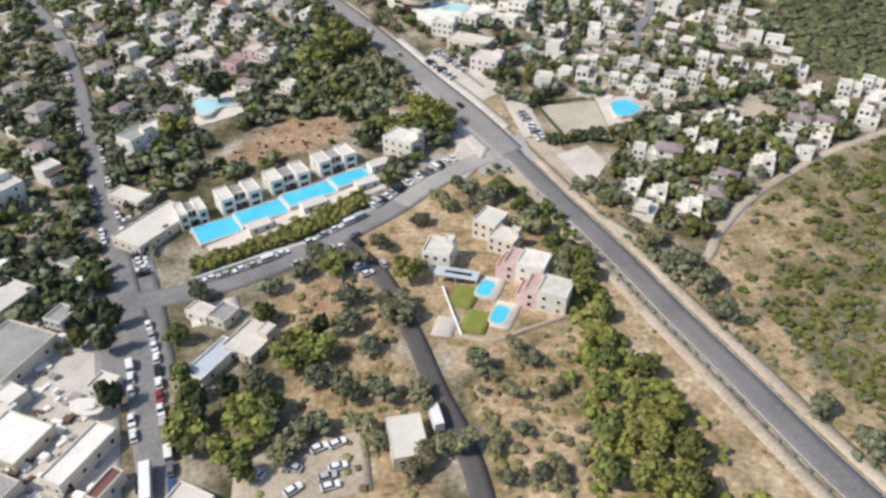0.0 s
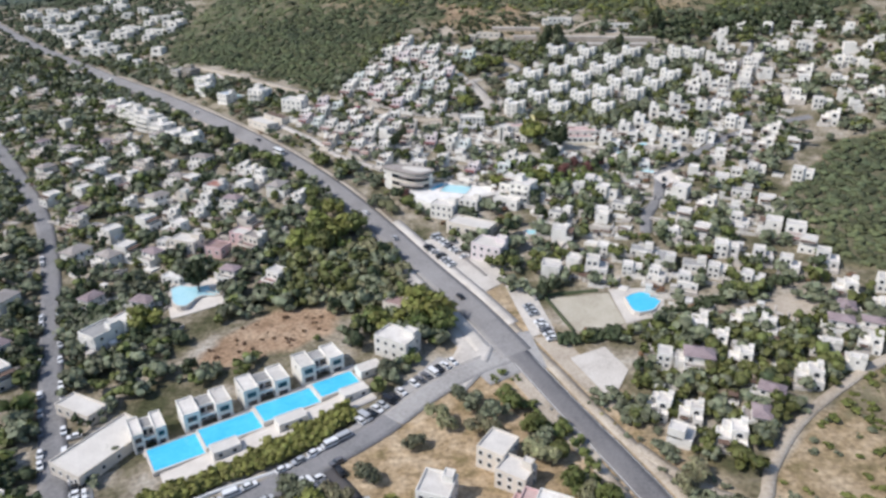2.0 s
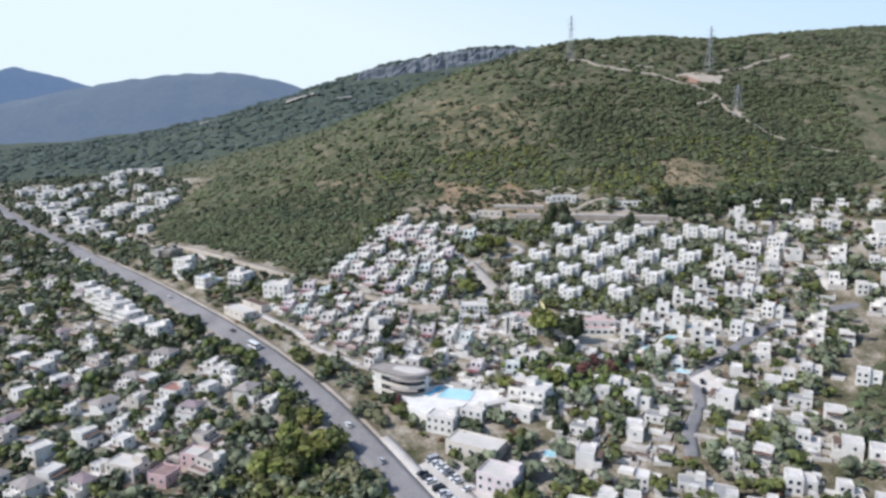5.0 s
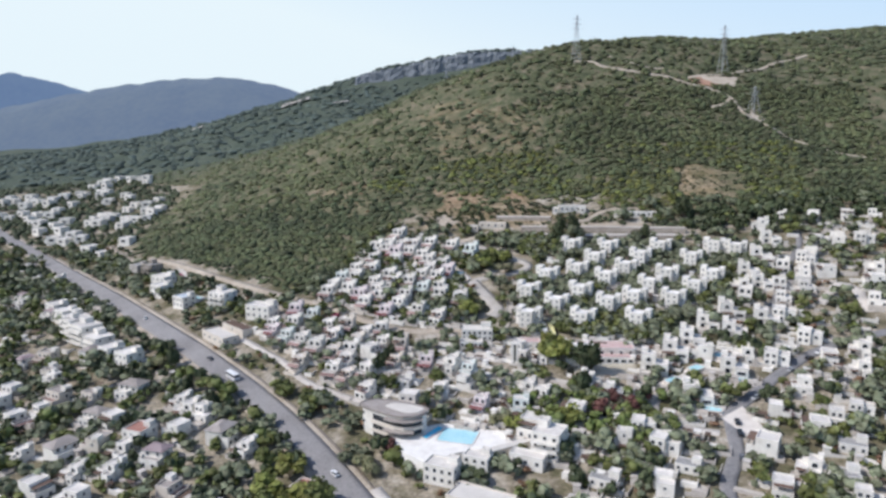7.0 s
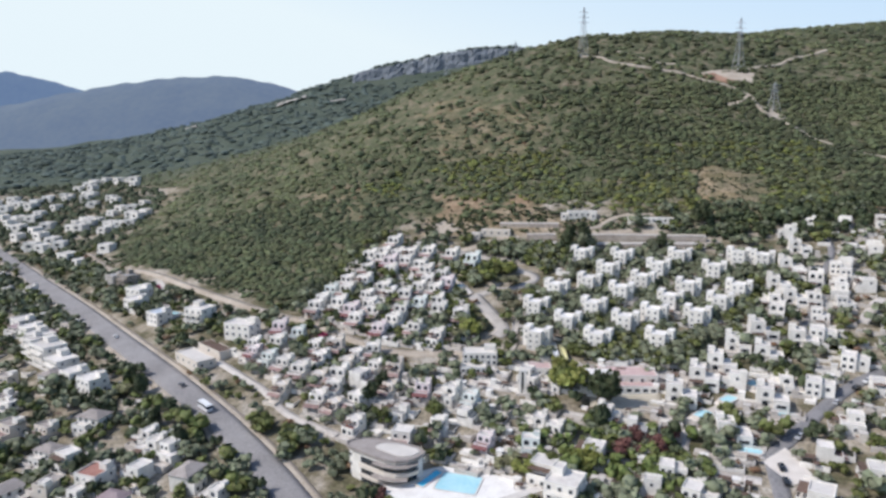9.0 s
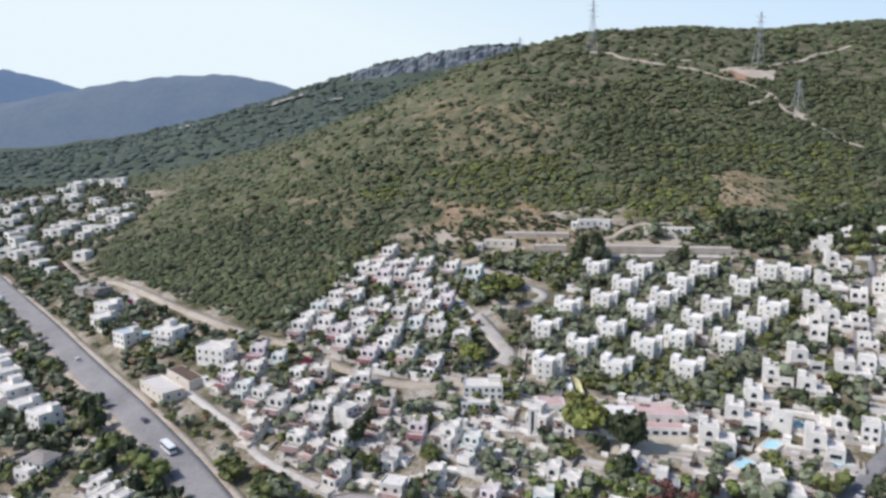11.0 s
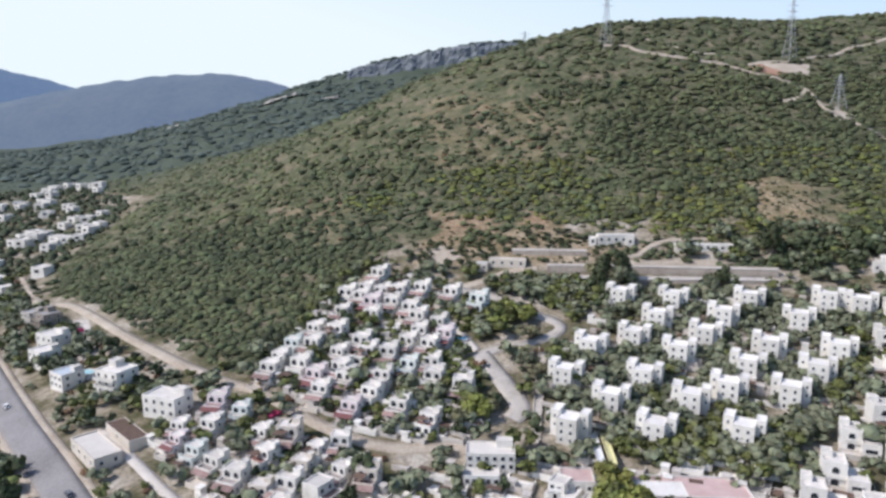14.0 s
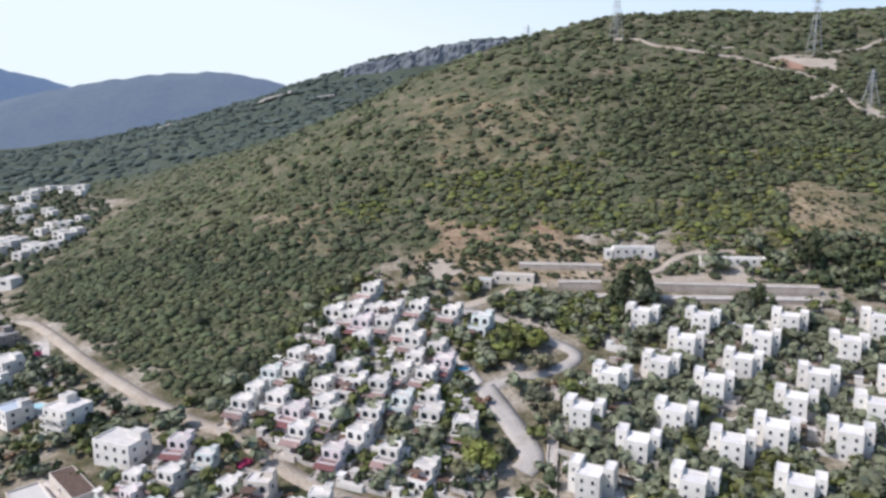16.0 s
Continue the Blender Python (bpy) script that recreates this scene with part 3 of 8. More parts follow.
road("road", VILLA_LANE, 7.0, CONCRETE, "pale concrete lane climbing between white villas", 0.34)
road("road", VILLA_PATH, 2.8, PAVING, "narrow pale concrete path between white villas", 0.33)
road("road", VILLA_BEND, 4.6, CONCRETE, "pale concrete lane bending round a garden", 0.31)
road("road", HOTEL_LANE, 3.2, PAVING, "pale paved lane leading to the hotel", 0.28)
road("road", EAST_STREET, 5.0, ASPHALT_STREET, "grey asphalt street climbing between white houses", 0.30)
road("road", EAST_CLIMB, 3.4, ASPHALT_STREET, "narrow grey lane climbing between stepped villas", 0.30)
road("road", EAST_YARD, 5.0, PAVING, "pale concrete lane bending round a garden", 0.28)
road("road", EAST_LANE, 3.6, PAVING, "pale concrete lane between white houses", 0.28)

# ---- what stands where, kept for the planting ----
TAKEN = [(p.x + 1.0, p.y - 2.0, 4.2) for p in VILLA_BEND[:12]]          # x, y, radius of whatever is built


def claim(x, y, r):
    TAKEN.append((x, y, r))


def free(x, y, margin=0.0):
    """Which of the points lie clear of roads and of what is built."""
    x, y = np.asarray(x, float), np.asarray(y, float)
    gap = np.broadcast_to(np.asarray(margin, float), x.shape)
    solid = np.concatenate([np.column_stack([ROAD_POINTS[:, :2], ROAD_POINTS[:, 2] * 0.62 + 1.4]), np.array(TAKEN).reshape(-1, 3)])
    ok = np.ones(x.shape, bool)
    if not x.size:
        return ok
    tile = np.floor(x / 30).astype(int) * 10000 + np.floor(y / 30).astype(int)
    order = np.argsort(tile, kind="stable")
    for sel in np.split(order, np.nonzero(np.diff(tile[order]))[0] + 1):
        reach = solid[:, 2] + max(float(gap[sel].max()), 0) + 0.5
        cx, cy = (math.floor(x[sel[0]] / 30) + 0.5) * 30, (math.floor(y[sel[0]] / 30) + 0.5) * 30
        q = solid[(np.abs(solid[:, 0] - cx) < 15 + reach) & (np.abs(solid[:, 1] - cy) < 15 + reach)]
        if len(q):
            ok[sel] = ((x[sel, None] - q[:, 0]) ** 2 + (y[sel, None] - q[:, 1]) ** 2 > (q[:, 2] + gap[sel, None]) ** 2).all(1)
    return ok


def stand(x, y, rot=0.0, size=1.0, lift=0.0):
    return pose(x, y, float(ground(x, y)) + lift, 0, 0, rot) @ Matrix.Scale(size, 4)


# ---- houses ----
WINDOWS = {}


def window_mesh(w, h, arched=False):
    key = (w, h, arched)
    if key not in WINDOWS:
        s = Shape()
        t = 0.10
        if arched:
            out = [(-w / 2, -h / 2)] + [(w / 2, -h / 2)] + [(w / 2 * math.cos(a), h / 2 - w / 2 + w / 2 * math.sin(a)) for a in np.linspace(0, math.pi, 9)]
            inn = [(x * (1 - 2 * t / w), z * (1 - t / h)) for x, z in out]
            b, k = len(s.v), len(out)
            s.v += [(x, -0.10, z) for x, z in out] + [(x, -0.10, z) for x, z in inn] + [(x, 0.02, z) for x, z in out] + [(x, -0.02, z) for x, z in inn]
            for i in range(k):
                j = (i + 1) % k
                s.f += [(b + i, b + j, b + k + j, b + k + i), (b + j, b + i, b + 2 * k + i, b + 2 * k + j), (b + k + i, b + k + j, b + 3 * k + j, b + 3 * k + i)]
            s.f.append(tuple(b + 3 * k + i for i in range(k)))
            s.m = [0] * (3 * k) + [1]
        else:
            for x0, x1, z0, z1 in ((-w / 2, w / 2, h / 2 - t, h / 2), (-w / 2, w / 2, -h / 2, -h / 2 + t), (-w / 2, -w / 2 + t, -h / 2 + t, h / 2 - t), (w / 2 - t, w / 2, -h / 2 + t, h / 2 - t)):
                s.box(x0, x1, -0.09, 0.02, z0, z1)
            s.box(-w / 2 + t, w / 2 - t, -0.03, 0.01, -h / 2 + t, h / 2 - t, 1)
        WINDOWS[key] = s.mesh("window", FRAME, PANE)
    return WINDOWS[key]


def glazed(parent, x, y, z, w, h, facing=0):
    """A large window with its pane as a piece of its own."""
    key = ("frame", w, h)
    if key not in WINDOWS:
        o, i = [(-w / 2, -h / 2), (w / 2, -h / 2), (w / 2, h / 2), (-w / 2, h / 2)], [(-w / 2 + 0.1, -h / 2 + 0.1), (w / 2 - 0.1, -h / 2 + 0.1), (w / 2 - 0.1, h / 2 - 0.1), (-w / 2 + 0.1, h / 2 - 0.1)]
        s = Shape().ring(o, i, -0.02, 0.10)
        s.v = [(px, -pz, py) for px, py, pz in s.v]
        g = Shape().box(-w / 2 + 0.1, w / 2 - 0.1, -0.04, 0.01, -h / 2 + 0.1, h / 2 - 0.1)
        WINDOWS[key] = (s.mesh("window", FRAME), g.mesh("pane", PANE))
    f = part("window", WINDOWS[key][0], None, parent, at=pose(x, y, z, 0, 0, facing))
    part("pane", WINDOWS[key][1], None, f, "dark window pane")


def window(parent, x, y, z, w=1.1, h=1.3, facing=0, arched=False):
    """facing: 0 the front (-y), 90 the right side, 180 the back, 270 the left side."""
    return part("window", window_mesh(w, h, arched), None, parent, at=pose(x, y, z, 0, 0, facing))


def block(parent, x0, x1, y0, y1, z0, z1, wall=None, roof=None, parapet=0.45):
    """Four walls with a parapet round a flat roof."""
    t = 0.25
    o = [(x0, y0), (x1, y0), (x1, y1), (x0, y1)]
    i = [(x0 + t, y0 + t), (x1 - t, y0 + t), (x1 - t, y1 - t), (x0 + t, y1 - t)]
    part("wall", Shape().ring(o, i, z0, z1 + parapet), wall or WHITE, parent)
    part("roof", Shape().box(x0 + t, x1 - t, y0 + t, y1 - t, z1 - 0.25, z1), roof or ROOF, parent)


def pergola(parent, x0, x1, y0, y1, z, mat=None):
    """A timber canopy on two posts."""
    part("canopy", Shape().box(x0, x1, y0 - 0.2, y1, z, z + 0.14), mat or SHADE_CLOTH, parent)
    for px in (x0 + 0.1, x1 - 0.1):
        part("post", Shape().box(px - 0.09, px + 0.09, y0, y0 + 0.18, z - 2.6, z), mat or SHADE_CLOTH, parent)


def wing_villa():
    """A front block between two taller wings that stand back."""
    h = thing("villa", "white cubic villa with a front block between two taller wings", "house", "terraced white villas")
    block(h, -3.1, 3.1, -4.6, 2.2, -4, 7.0, None, ROOF_WHITE, 0.3)
    block(h, -5.9, -2.9, -1.4, 4.0, -4, 8.2, None, ROOF_WHITE, 0.25)
    block(h, 2.9, 5.7, -0.8, 4.2, -4, 8.0, None, ROOF_WHITE, 0.25)
    for z in (5.6, 3.1, 0.6):
        for x in (-1.4, 1.4):
            window(h, x, -4.6, z, 0.95, 1.25)
    for x, y in ((-4.5, -1.4), (4.5, -0.8)):
        for z in (6.4, 3.7):
            window(h, x, y, z, 0.8, 1.1)
    window(h, 5.7, 1.2, 5.7, 0.8, 1.1, 90)
    return h


def pent_roof(parent, x0, x1, y0, y1, z0, z1, mat):
    """A tiled lean-to roof, low at y0 and high at y1."""
    s, t = Shape(), 0.16
    s.v = [(x0, y0, z0), (x1, y0, z0), (x1, y1, z1), (x0, y1, z1), (x0, y0, z0 + t), (x1, y0, z0 + t), (x1, y1, z1 + t), (x0, y1, z1 + t)]
    s.f = [(3, 2, 1, 0), (4, 5, 6, 7), (0, 1, 5, 4), (1, 2, 6, 5), (2, 3, 7, 6), (3, 0, 4, 7)]
    s.m = [0] * 6
    part("pent_roof", s, mat, parent, "tiled lean-to roof")


def arch_villa(v=0):
    """A villa with a round-headed loggia over a front terrace."""
    words = ("white stepped villa with an arched loggia", "white arched villa with a brown tiled lean-to roof", "white arched villa with a terracotta terrace", "cream arched villa with a brown tiled terrace roof", "pale rose arched villa with a maroon lean-to roof", "pale mint arched villa with stepped terraces")[v]
    h = thing("villa", words, "house", "arched white villas")
    body = {3: CREAM, 4: ROSE, 5: MINT}.get(v)
    tiles = {2: TERRACOTTA, 3: BROWNTILE, 1: ROOF_BROWN, 4: BROWNTILE}.get(v, PAVING)
    block(h, -3.5, 3.5, -1.8, 3.8, -4, 6.1, body, None, 0.4)
    block(h, -3.5, 3.5, -5.4, -1.7, -4, 2.9, body, tiles, 0.7)
    block(h, 0.9, 3.5, 1.2, 3.8, 5.9, 7.7, body, None, 0.3)
    window(h, -1.6, -1.8, 4.7, 2.3, 2.3, 0, True)
    window(h, 1.8, -1.8, 4.6, 1.9, 2.1, 0, v != 2)
    window(h, -1.6, -5.4, 1.3, 2.4, 2.2)
    window(h, 1.8, -5.4, 1.3, 1.8, 2.0)
    window(h, 3.5, 0.6, 4.4, 1.2, 1.4, 90)
    window(h, 3.5, -3.8, 1.2, 1.1, 1.4, 90)
    part("front_yard", Shape().ring([(-4.2, -9.6), (3.6, -9.6), (3.6, -5.5), (-4.2, -5.5)], [(-4.0, -9.4), (3.4, -9.4), (3.4, -5.6), (-4.0, -5.6)], -5, -0.2).box(-4.0, 3.4, -9.4, -5.6, -5, -1.0).box(3.55, 4.7, -5.2, -3.8, -4, 0.4).box(3.55, 4.7, -3.8, -2.4, -4, 1.2).box(3.55, 4.7, -2.4, -1.0, -4, 2.0), CREAM if v in (1, 3) else PAVING, h, "walled paved front yard with outside stairs")
    if v in (0, 5):
        pergola(h, -3.4, 0.6, -8.8, -5.6, 1.9, SHADE_CLOTH)
    if v in (1, 3, 4):
        pent_roof(h, -3.8, 3.8, -7.6, -5.3, 2.0, 2.9, MAROON if v == 4 else BROWNTILE)
    if v in (2, 3):
        pergola(h, -3.3, 0.4, -4.9, -1.9, 5.0, SHADE_CLOTH)
    return h


def plain_house(v):
    """Small flat-roofed town houses, of five builds."""
    words = ("white two-storey cubic house with a roof terrace", "white house of two joined cubes", "white house with a shaded veranda", "low white house with a flat grey roof", "white house with a brown tiled terrace", "rambling white house of stepped cubes with arches")[v]
    h = thing("house", words, "house", "white town houses")
    if v == 0:
        block(h, -4.2, 4.2, -3.8, 3.8, -3, 3.0)
        block(h, -4.2, 0.8, -1.4, 3.8, 2.8, 5.8)
        part("front_terrace", Shape().ring([(-4.2, -7.4), (4.2, -7.4), (4.2, -3.9), (-4.2, -3.9)], [(-4.0, -7.2), (4.0, -7.2), (4.0, -4.0), (-4.0, -4.0)], -3, 0.9).box(-4.0, 4.0, -7.2, -4.0, -3, 0.1), PAVING, h, "walled paved front terrace")
        tops = ((-2.9, -1.4, 4.4), (-0.7, -1.4, 4.4), (-2.6, -3.8, 1.5), (2.4, -3.8, 1.5))
        sides = ((4.2, 0.5, 1.5, 90), (0.8, 1.6, 4.4, 90), (-4.2, 1.2, 4.4, 270))
    elif v == 1:
        block(h, -5.2, 0.2, -3.6, 3.4, -3, 5.8)
        block(h, 0.0, 4.8, -2.2, 4.4, -3, 4.6, None, ROOF_PALE)
        tops = ((-3.8, -3.6, 4.3), (-1.3, -3.6, 4.3), (-3.8, -3.6, 1.4), (-1.3, -3.6, 1.4), (2.4, -2.2, 3.0))
        sides = ((4.8, 1.0, 3.0, 90), (-5.2, 0.0, 4.3, 270))
    elif v == 2:
        block(h, -3.8, 3.8, -2.6, 4.2, -3, 5.9)
        block(h, -3.8, 3.8, -5.4, -2.5, -3, 2.7, None, ROOF_PALE, 0.7)
        pergola(h, -3.5, 3.5, -5.2, -2.7, 5.0)
        tops = ((-2.0, -2.6, 4.4), (1.8, -2.6, 4.4), (-1.8, -5.4, 1.0), (1.8, -5.4, 1.0))
        sides = ((3.8, 1.4, 4.4, 90), (-3.8, 1.4, 4.4, 270))
    elif v == 3:
        block(h, -5.0, 5.0, -3.6, 3.6, -3, 3.1, None, ROOF_GREY, 0.3)
        block(h, 1.2, 5.0, 0.2, 3.6, 2.9, 5.4, None, ROOF, 0.3)
        tops = ((-3.4, -3.6, 1.6), (0.0, -3.6, 1.6), (3.4, -3.6, 1.6))
        sides = ((5.0, 0.0, 1.6, 90), (-5.0, 0.0, 1.6, 270))
    elif v == 5:
        block(h, -4.6, -0.4, -2.6, 3.0, -3, 3.0)
        block(h, -0.6, 4.2, -1.4, 4.6, -3, 5.6)
        block(h, -2.8, 1.4, 1.4, 5.2, 2.6, 4.6, None, ROOF_PALE, 0.3)
        block(h, 0.8, 4.2, -4.6, -1.3, -3, 2.6, None, None, 0.8)
        block(h, 2.2, 4.2, 2.2, 4.6, 5.4, 7.2, None, None, 0.25)
        window(h, 1.8, -1.4, 4.2, 2.2, 2.2, 0, True)
        window(h, -2.5, -2.6, 1.2, 2.2, 2.2, 0, True)
        part("front_terrace", Shape().ring([(-5.6, -5.6), (0.6, -5.6), (0.6, -2.7), (-5.6, -2.7)], [(-5.4, -5.4), (0.4, -5.4), (0.4, -2.8), (-5.4, -2.8)], -3, 0.8).box(-5.4, 0.4, -5.4, -2.8, -3, 0.1), PAVING, h, "walled paved front terrace")
        part("awning", Shape().box(-4.2, -0.8, -4.8, -2.6, 2.5, 2.64), SHADE_CLOTH, h)
        tops = ((2.5, -4.6, 1.0),)
        sides = ((4.2, 1.4, 4.0, 90), (4.2, -3.0, 1.0, 90), (-4.6, 0.2, 1.5, 270))
    else:
        block(h, -3.6, 3.6, -1.8, 4.4, -3, 5.8)
        block(h, -3.6, 3.6, -5.2, -1.7, -3, 2.8, None, BROWNTILE, 0.6)
        pent_roof(h, -3.8, 3.8, -6.8, -5.1, 2.0, 2.7, BROWNTILE)
        tops = ((-1.8, -1.8, 4.3), (1.6, -1.8, 4.3), (0.0, -5.2, 1.2))
        sides = ((3.6, 1.4, 4.3, 90), (-3.6, 1.4, 4.3, 270))
    for x, y, z in tops:
        window(h, x, y, z, 1.45, 1.6)
    for x, y, z, f in [q for q in sides if q[3] == 90]:
        window(h, x, y, z, 1.2, 1.4, f)
    return h


def hip_roof(parent, x0, x1, y0, y1, z, rise, mat):
    """A low hipped roof with a short ridge and eaves."""
    e, cy = 0.5, (y0 + y1) / 2
    k = min((y1 - y0) / 2, (x1 - x0) / 2 - 0.4)
    s = Shape()
    s.v = [(x0 - e, y0 - e, z), (x1 + e, y0 - e, z), (x1 + e, y1 + e, z), (x0 - e, y1 + e, z), (x0 - e, y0 - e, z + 0.15), (x1 + e, y0 - e, z + 0.15), (x1 + e, y1 + e, z + 0.15), (x0 - e, y1 + e, z + 0.15), (x0 + k, cy, z + rise), (x1 - k, cy, z + rise)]
    s.f = [(3, 2, 1, 0), (0, 1, 5, 4), (1, 2, 6, 5), (2, 3, 7, 6), (3, 0, 4, 7), (4, 5, 9, 8), (5, 6, 9), (6, 7, 8, 9), (7, 4, 8)]
    s.m = [0] * 9
    part("hipped_roof", s, mat, parent, "low hipped tile roof")


def hip_house(v):
    """Older garden houses with grey-brown roofs and deep shaded verandas."""
    words = ("white house with a weathered grey-brown hipped roof", "pale house with brown roof terraces and a dark veranda", "white house with a faded mauve roof over stepped storeys")[v]
    h = thing("house", words, "house", "garden houses")
    if v == 0:
        block(h, -5.0, 5.0, -3.6, 3.8, -3, 5.0, None, None, 0.0)
        hip_roof(h, -5.0, 5.0, -3.6, 3.8, 5.05, 1.8, ROOF_BROWN)
        block(h, -5.0, 1.5, -6.4, -3.5, -3, 2.6, None, ROOF_PALE, 0.7)
        tops = ((-3.2, -3.6, 4.1), (-0.4, -3.6, 4.1), (3.0, -3.6, 3.6), (-3.4, -6.4, 1.0), (-0.4, -6.4, 1.0))
    elif v == 1:
        block(h, -4.6, 4.6, -2.0, 4.4, -3, 5.6, CREAM, ROOF_BROWN, 0.6)
        block(h, -4.6, 4.6, -5.4, -1.9, -3, 2.7, CREAM, BROWNTILE, 0.7)
        pergola(h, -4.2, 2.6, -8.2, -5.5, 2.2)
        block(h, 1.4, 4.6, 1.2, 4.4, 5.4, 7.4, None, ROOF_PALE, 0.3)
        tops = ((-2.8, -2.0, 4.2), (0.6, -2.0, 4.2), (3.0, -2.0, 4.2), (-2.4, -5.4, 0.9), (2.4, -5.4, 0.9))
    else:
        block(h, -4.2, 4.2, -1.4, 4.6, -3, 5.2, None, None, 0.0)
        hip_roof(h, -4.2, 4.2, -1.4, 4.6, 5.25, 1.5, ROOF_MAUVE)
        block(h, -4.2, 4.2, -4.4, -1.3, -3, 2.6, None, ROOF_BROWN, 0.6)
        block(h, -6.6, -4.1, -2.6, 3.0, -3, 3.0, None, ROOF_PALE, 0.5)
        tops = ((-2.4, -1.4, 4.0), (2.2, -1.4, 4.0), (-2.2, -4.4, 0.9), (2.0, -4.4, 0.9))
    for x, y, z in tops:
        window(h, x, y, z, 1.5, 1.6)
    window(h, 5.0 if v == 0 else 4.6 if v == 1 else 4.2, 1.4, 3.8, 1.2, 1.4, 90)
    return h


def loggia_villa(v=0):
    """A tall block with two storeys of arched loggia and a lower wing with a wide dark veranda."""
    h = thing("villa", ("white villa with a two-storey arched loggia and a low veranda wing", "white villa with a two-storey arched loggia beside a square wing")[v], "house", "loggia villas")
    block(h, -4.6, 1.2, -2.6, 4.2, -4, 6.6, None, None, 0.6)
    block(h, -4.6, -2.0, 1.4, 4.2, 6.4, 8.2, None, None, 0.25)
    block(h, 1.1, 6.2, -5.2, 2.6, -4, 3.6, None, None, 0.5)
    window(h, -1.6, -2.6, 5.0, 2.0, 1.9, 0, True)
    window(h, -1.6, -2.6, 1.5, 2.2, 2.2, 0, True)
    part("balcony", Shape().box(-3.4, 0.2, -3.4, -2.6, 2.9, 3.1).box(-3.4, 0.2, -3.4, -3.25, 3.1, 3.8), WHITE, h)
    window(h, 3.6, -5.2, 1.8, 3.4, 1.5)
    window(h, 1.2, 1.0, 5.0, 1.1, 1.3, 90)
    window(h, 6.2, -1.6, 1.6, 1.6, 1.6, 90)
    part("front_terrace", Shape().ring([(-5.0, -6.6), (1.0, -6.6), (1.0, -2.7), (-5.0, -2.7)], [(-4.8, -6.4), (0.8, -6.4), (0.8, -2.8), (-4.8, -2.8)], -4, 0.6).box(-4.8, 0.8, -6.4, -2.8, -4, -0.2), PAVING, h, "walled paved front terrace")
    if v:
        pergola(h, -4.4, 0.6, -6.2, -3.5, 2.5)
    return h


def far_house(v):
    h = thing("house", "small white house of a far hillside estate", "house", "far hillside houses")
    block(h, -4.5, 4.5, -4, 4, -4, 5.6)
    if v:
        block(h, -7.5, -4.3, -2, 5, -4, 3.0)
    window(h, -0.6, -4, 3.4, 3.6, 2.0)
    return h


def building(x, y, rot, w, d, height, label, wall=None, roof=None, cols=3, rows=2, side=2, name="building", parapet=0.5, wide=1.3):
    """A flat-roofed block with rows of windows."""
    h = thing(name, label, "building", at=stand(x, y, rot))
    block(h, -w / 2, w / 2, -d / 2, d / 2, -3, height, wall, roof, parapet)
    for r in range(rows):
        z = height * (r + 0.55) / rows
        for c in range(cols):
            window(h, -w / 2 + w * (c + 0.5) / cols, -d / 2, z, wide, 1.5)
        for c in range(side):
            window(h, w / 2, -d / 2 + d * (c + 0.5) / side, z, 1.2, 1.4, 90)
    if rows >= 3:
        for r in range(rows):
            z = height * r / rows
            part("balcony", Shape().ring([(-w / 2 + 0.4, -d / 2 - 1.7), (w / 2 - 0.4, -d / 2 - 1.7), (w / 2 - 0.4, -d / 2), (-w / 2 + 0.4, -d / 2)], [(-w / 2 + 0.6, -d / 2 - 1.5), (w / 2 - 0.6, -d / 2 - 1.5), (w / 2 - 0.6, -d / 2 - 0.05), (-w / 2 + 0.6, -d / 2 - 0.05)], z, z + 0.95).box(-w / 2 + 0.5, w / 2 - 0.5, -d / 2 - 1.6, -d / 2, z - 0.18, z), wall or WHITE, h, "long balcony with a solid parapet")
        block(h, -w / 2 + 0.6, -w / 2 + w * 0.4, d * 0.05, d / 2 - 0.4, height - 0.2, height + 2.3, wall, ROOF_PALE, 0.25)
    elif rows == 2 and w > 8:
        block(h, w * 0.12, w / 2 - 0.5, d * 0.1, d / 2 - 0.5, height - 0.2, height + 2.0, wall, ROOF_PALE, 0.25)
    k, a = max(1, round(max(w, d) / min(w, d))), radians(rot)
    for i in range(k):
        along = (i + 0.5) / k - 0.5
        px, py = (along * w, 0.0) if w > d else (0.0, along * d)
        claim(x + px * math.cos(a) - py * math.sin(a), y + px * math.sin(a) + py * math.cos(a), max(min(w, d), max(w, d) / k) * 0.57)
    return h


PROTOS = {}
dice = random.Random(7)


def put_house(kind, make, x, y, rot, size=1.0, r=6.5):
    m = stand(x, y, rot, size)
    if kind in PROTOS:
        copy_thing(PROTOS[kind], m)
    else:
        PROTOS[kind] = make()
        PROTOS[kind].matrix_basis = m
        PROTOS[kind].scale = (1, 1, 1)
    claim(x, y, r)


def on_street(x, y):
    near = np.hypot(ROAD_POINTS[:, 0] - x, ROAD_POINTS[:, 1] - y) - ROAD_POINTS[:, 2]
    return float(near.min()) < 1.2


def plain(x, y, rot=None, kinds=(0, 1, 2, 3, 4, 5, 5), size=1.0):
    v = dice.choice(kinds)
    turn = (-25 + dice.uniform(-9, 9) + dice.choice((0, 0, 0, 90, -90, 0))) if rot is None else rot
    put_house("plain%d" % v, lambda: plain_house(v) if v < 6 else hip_house(v - 6), x, y, turn, dice.uniform(0.82, 1.0) * size, 5.4 * size)


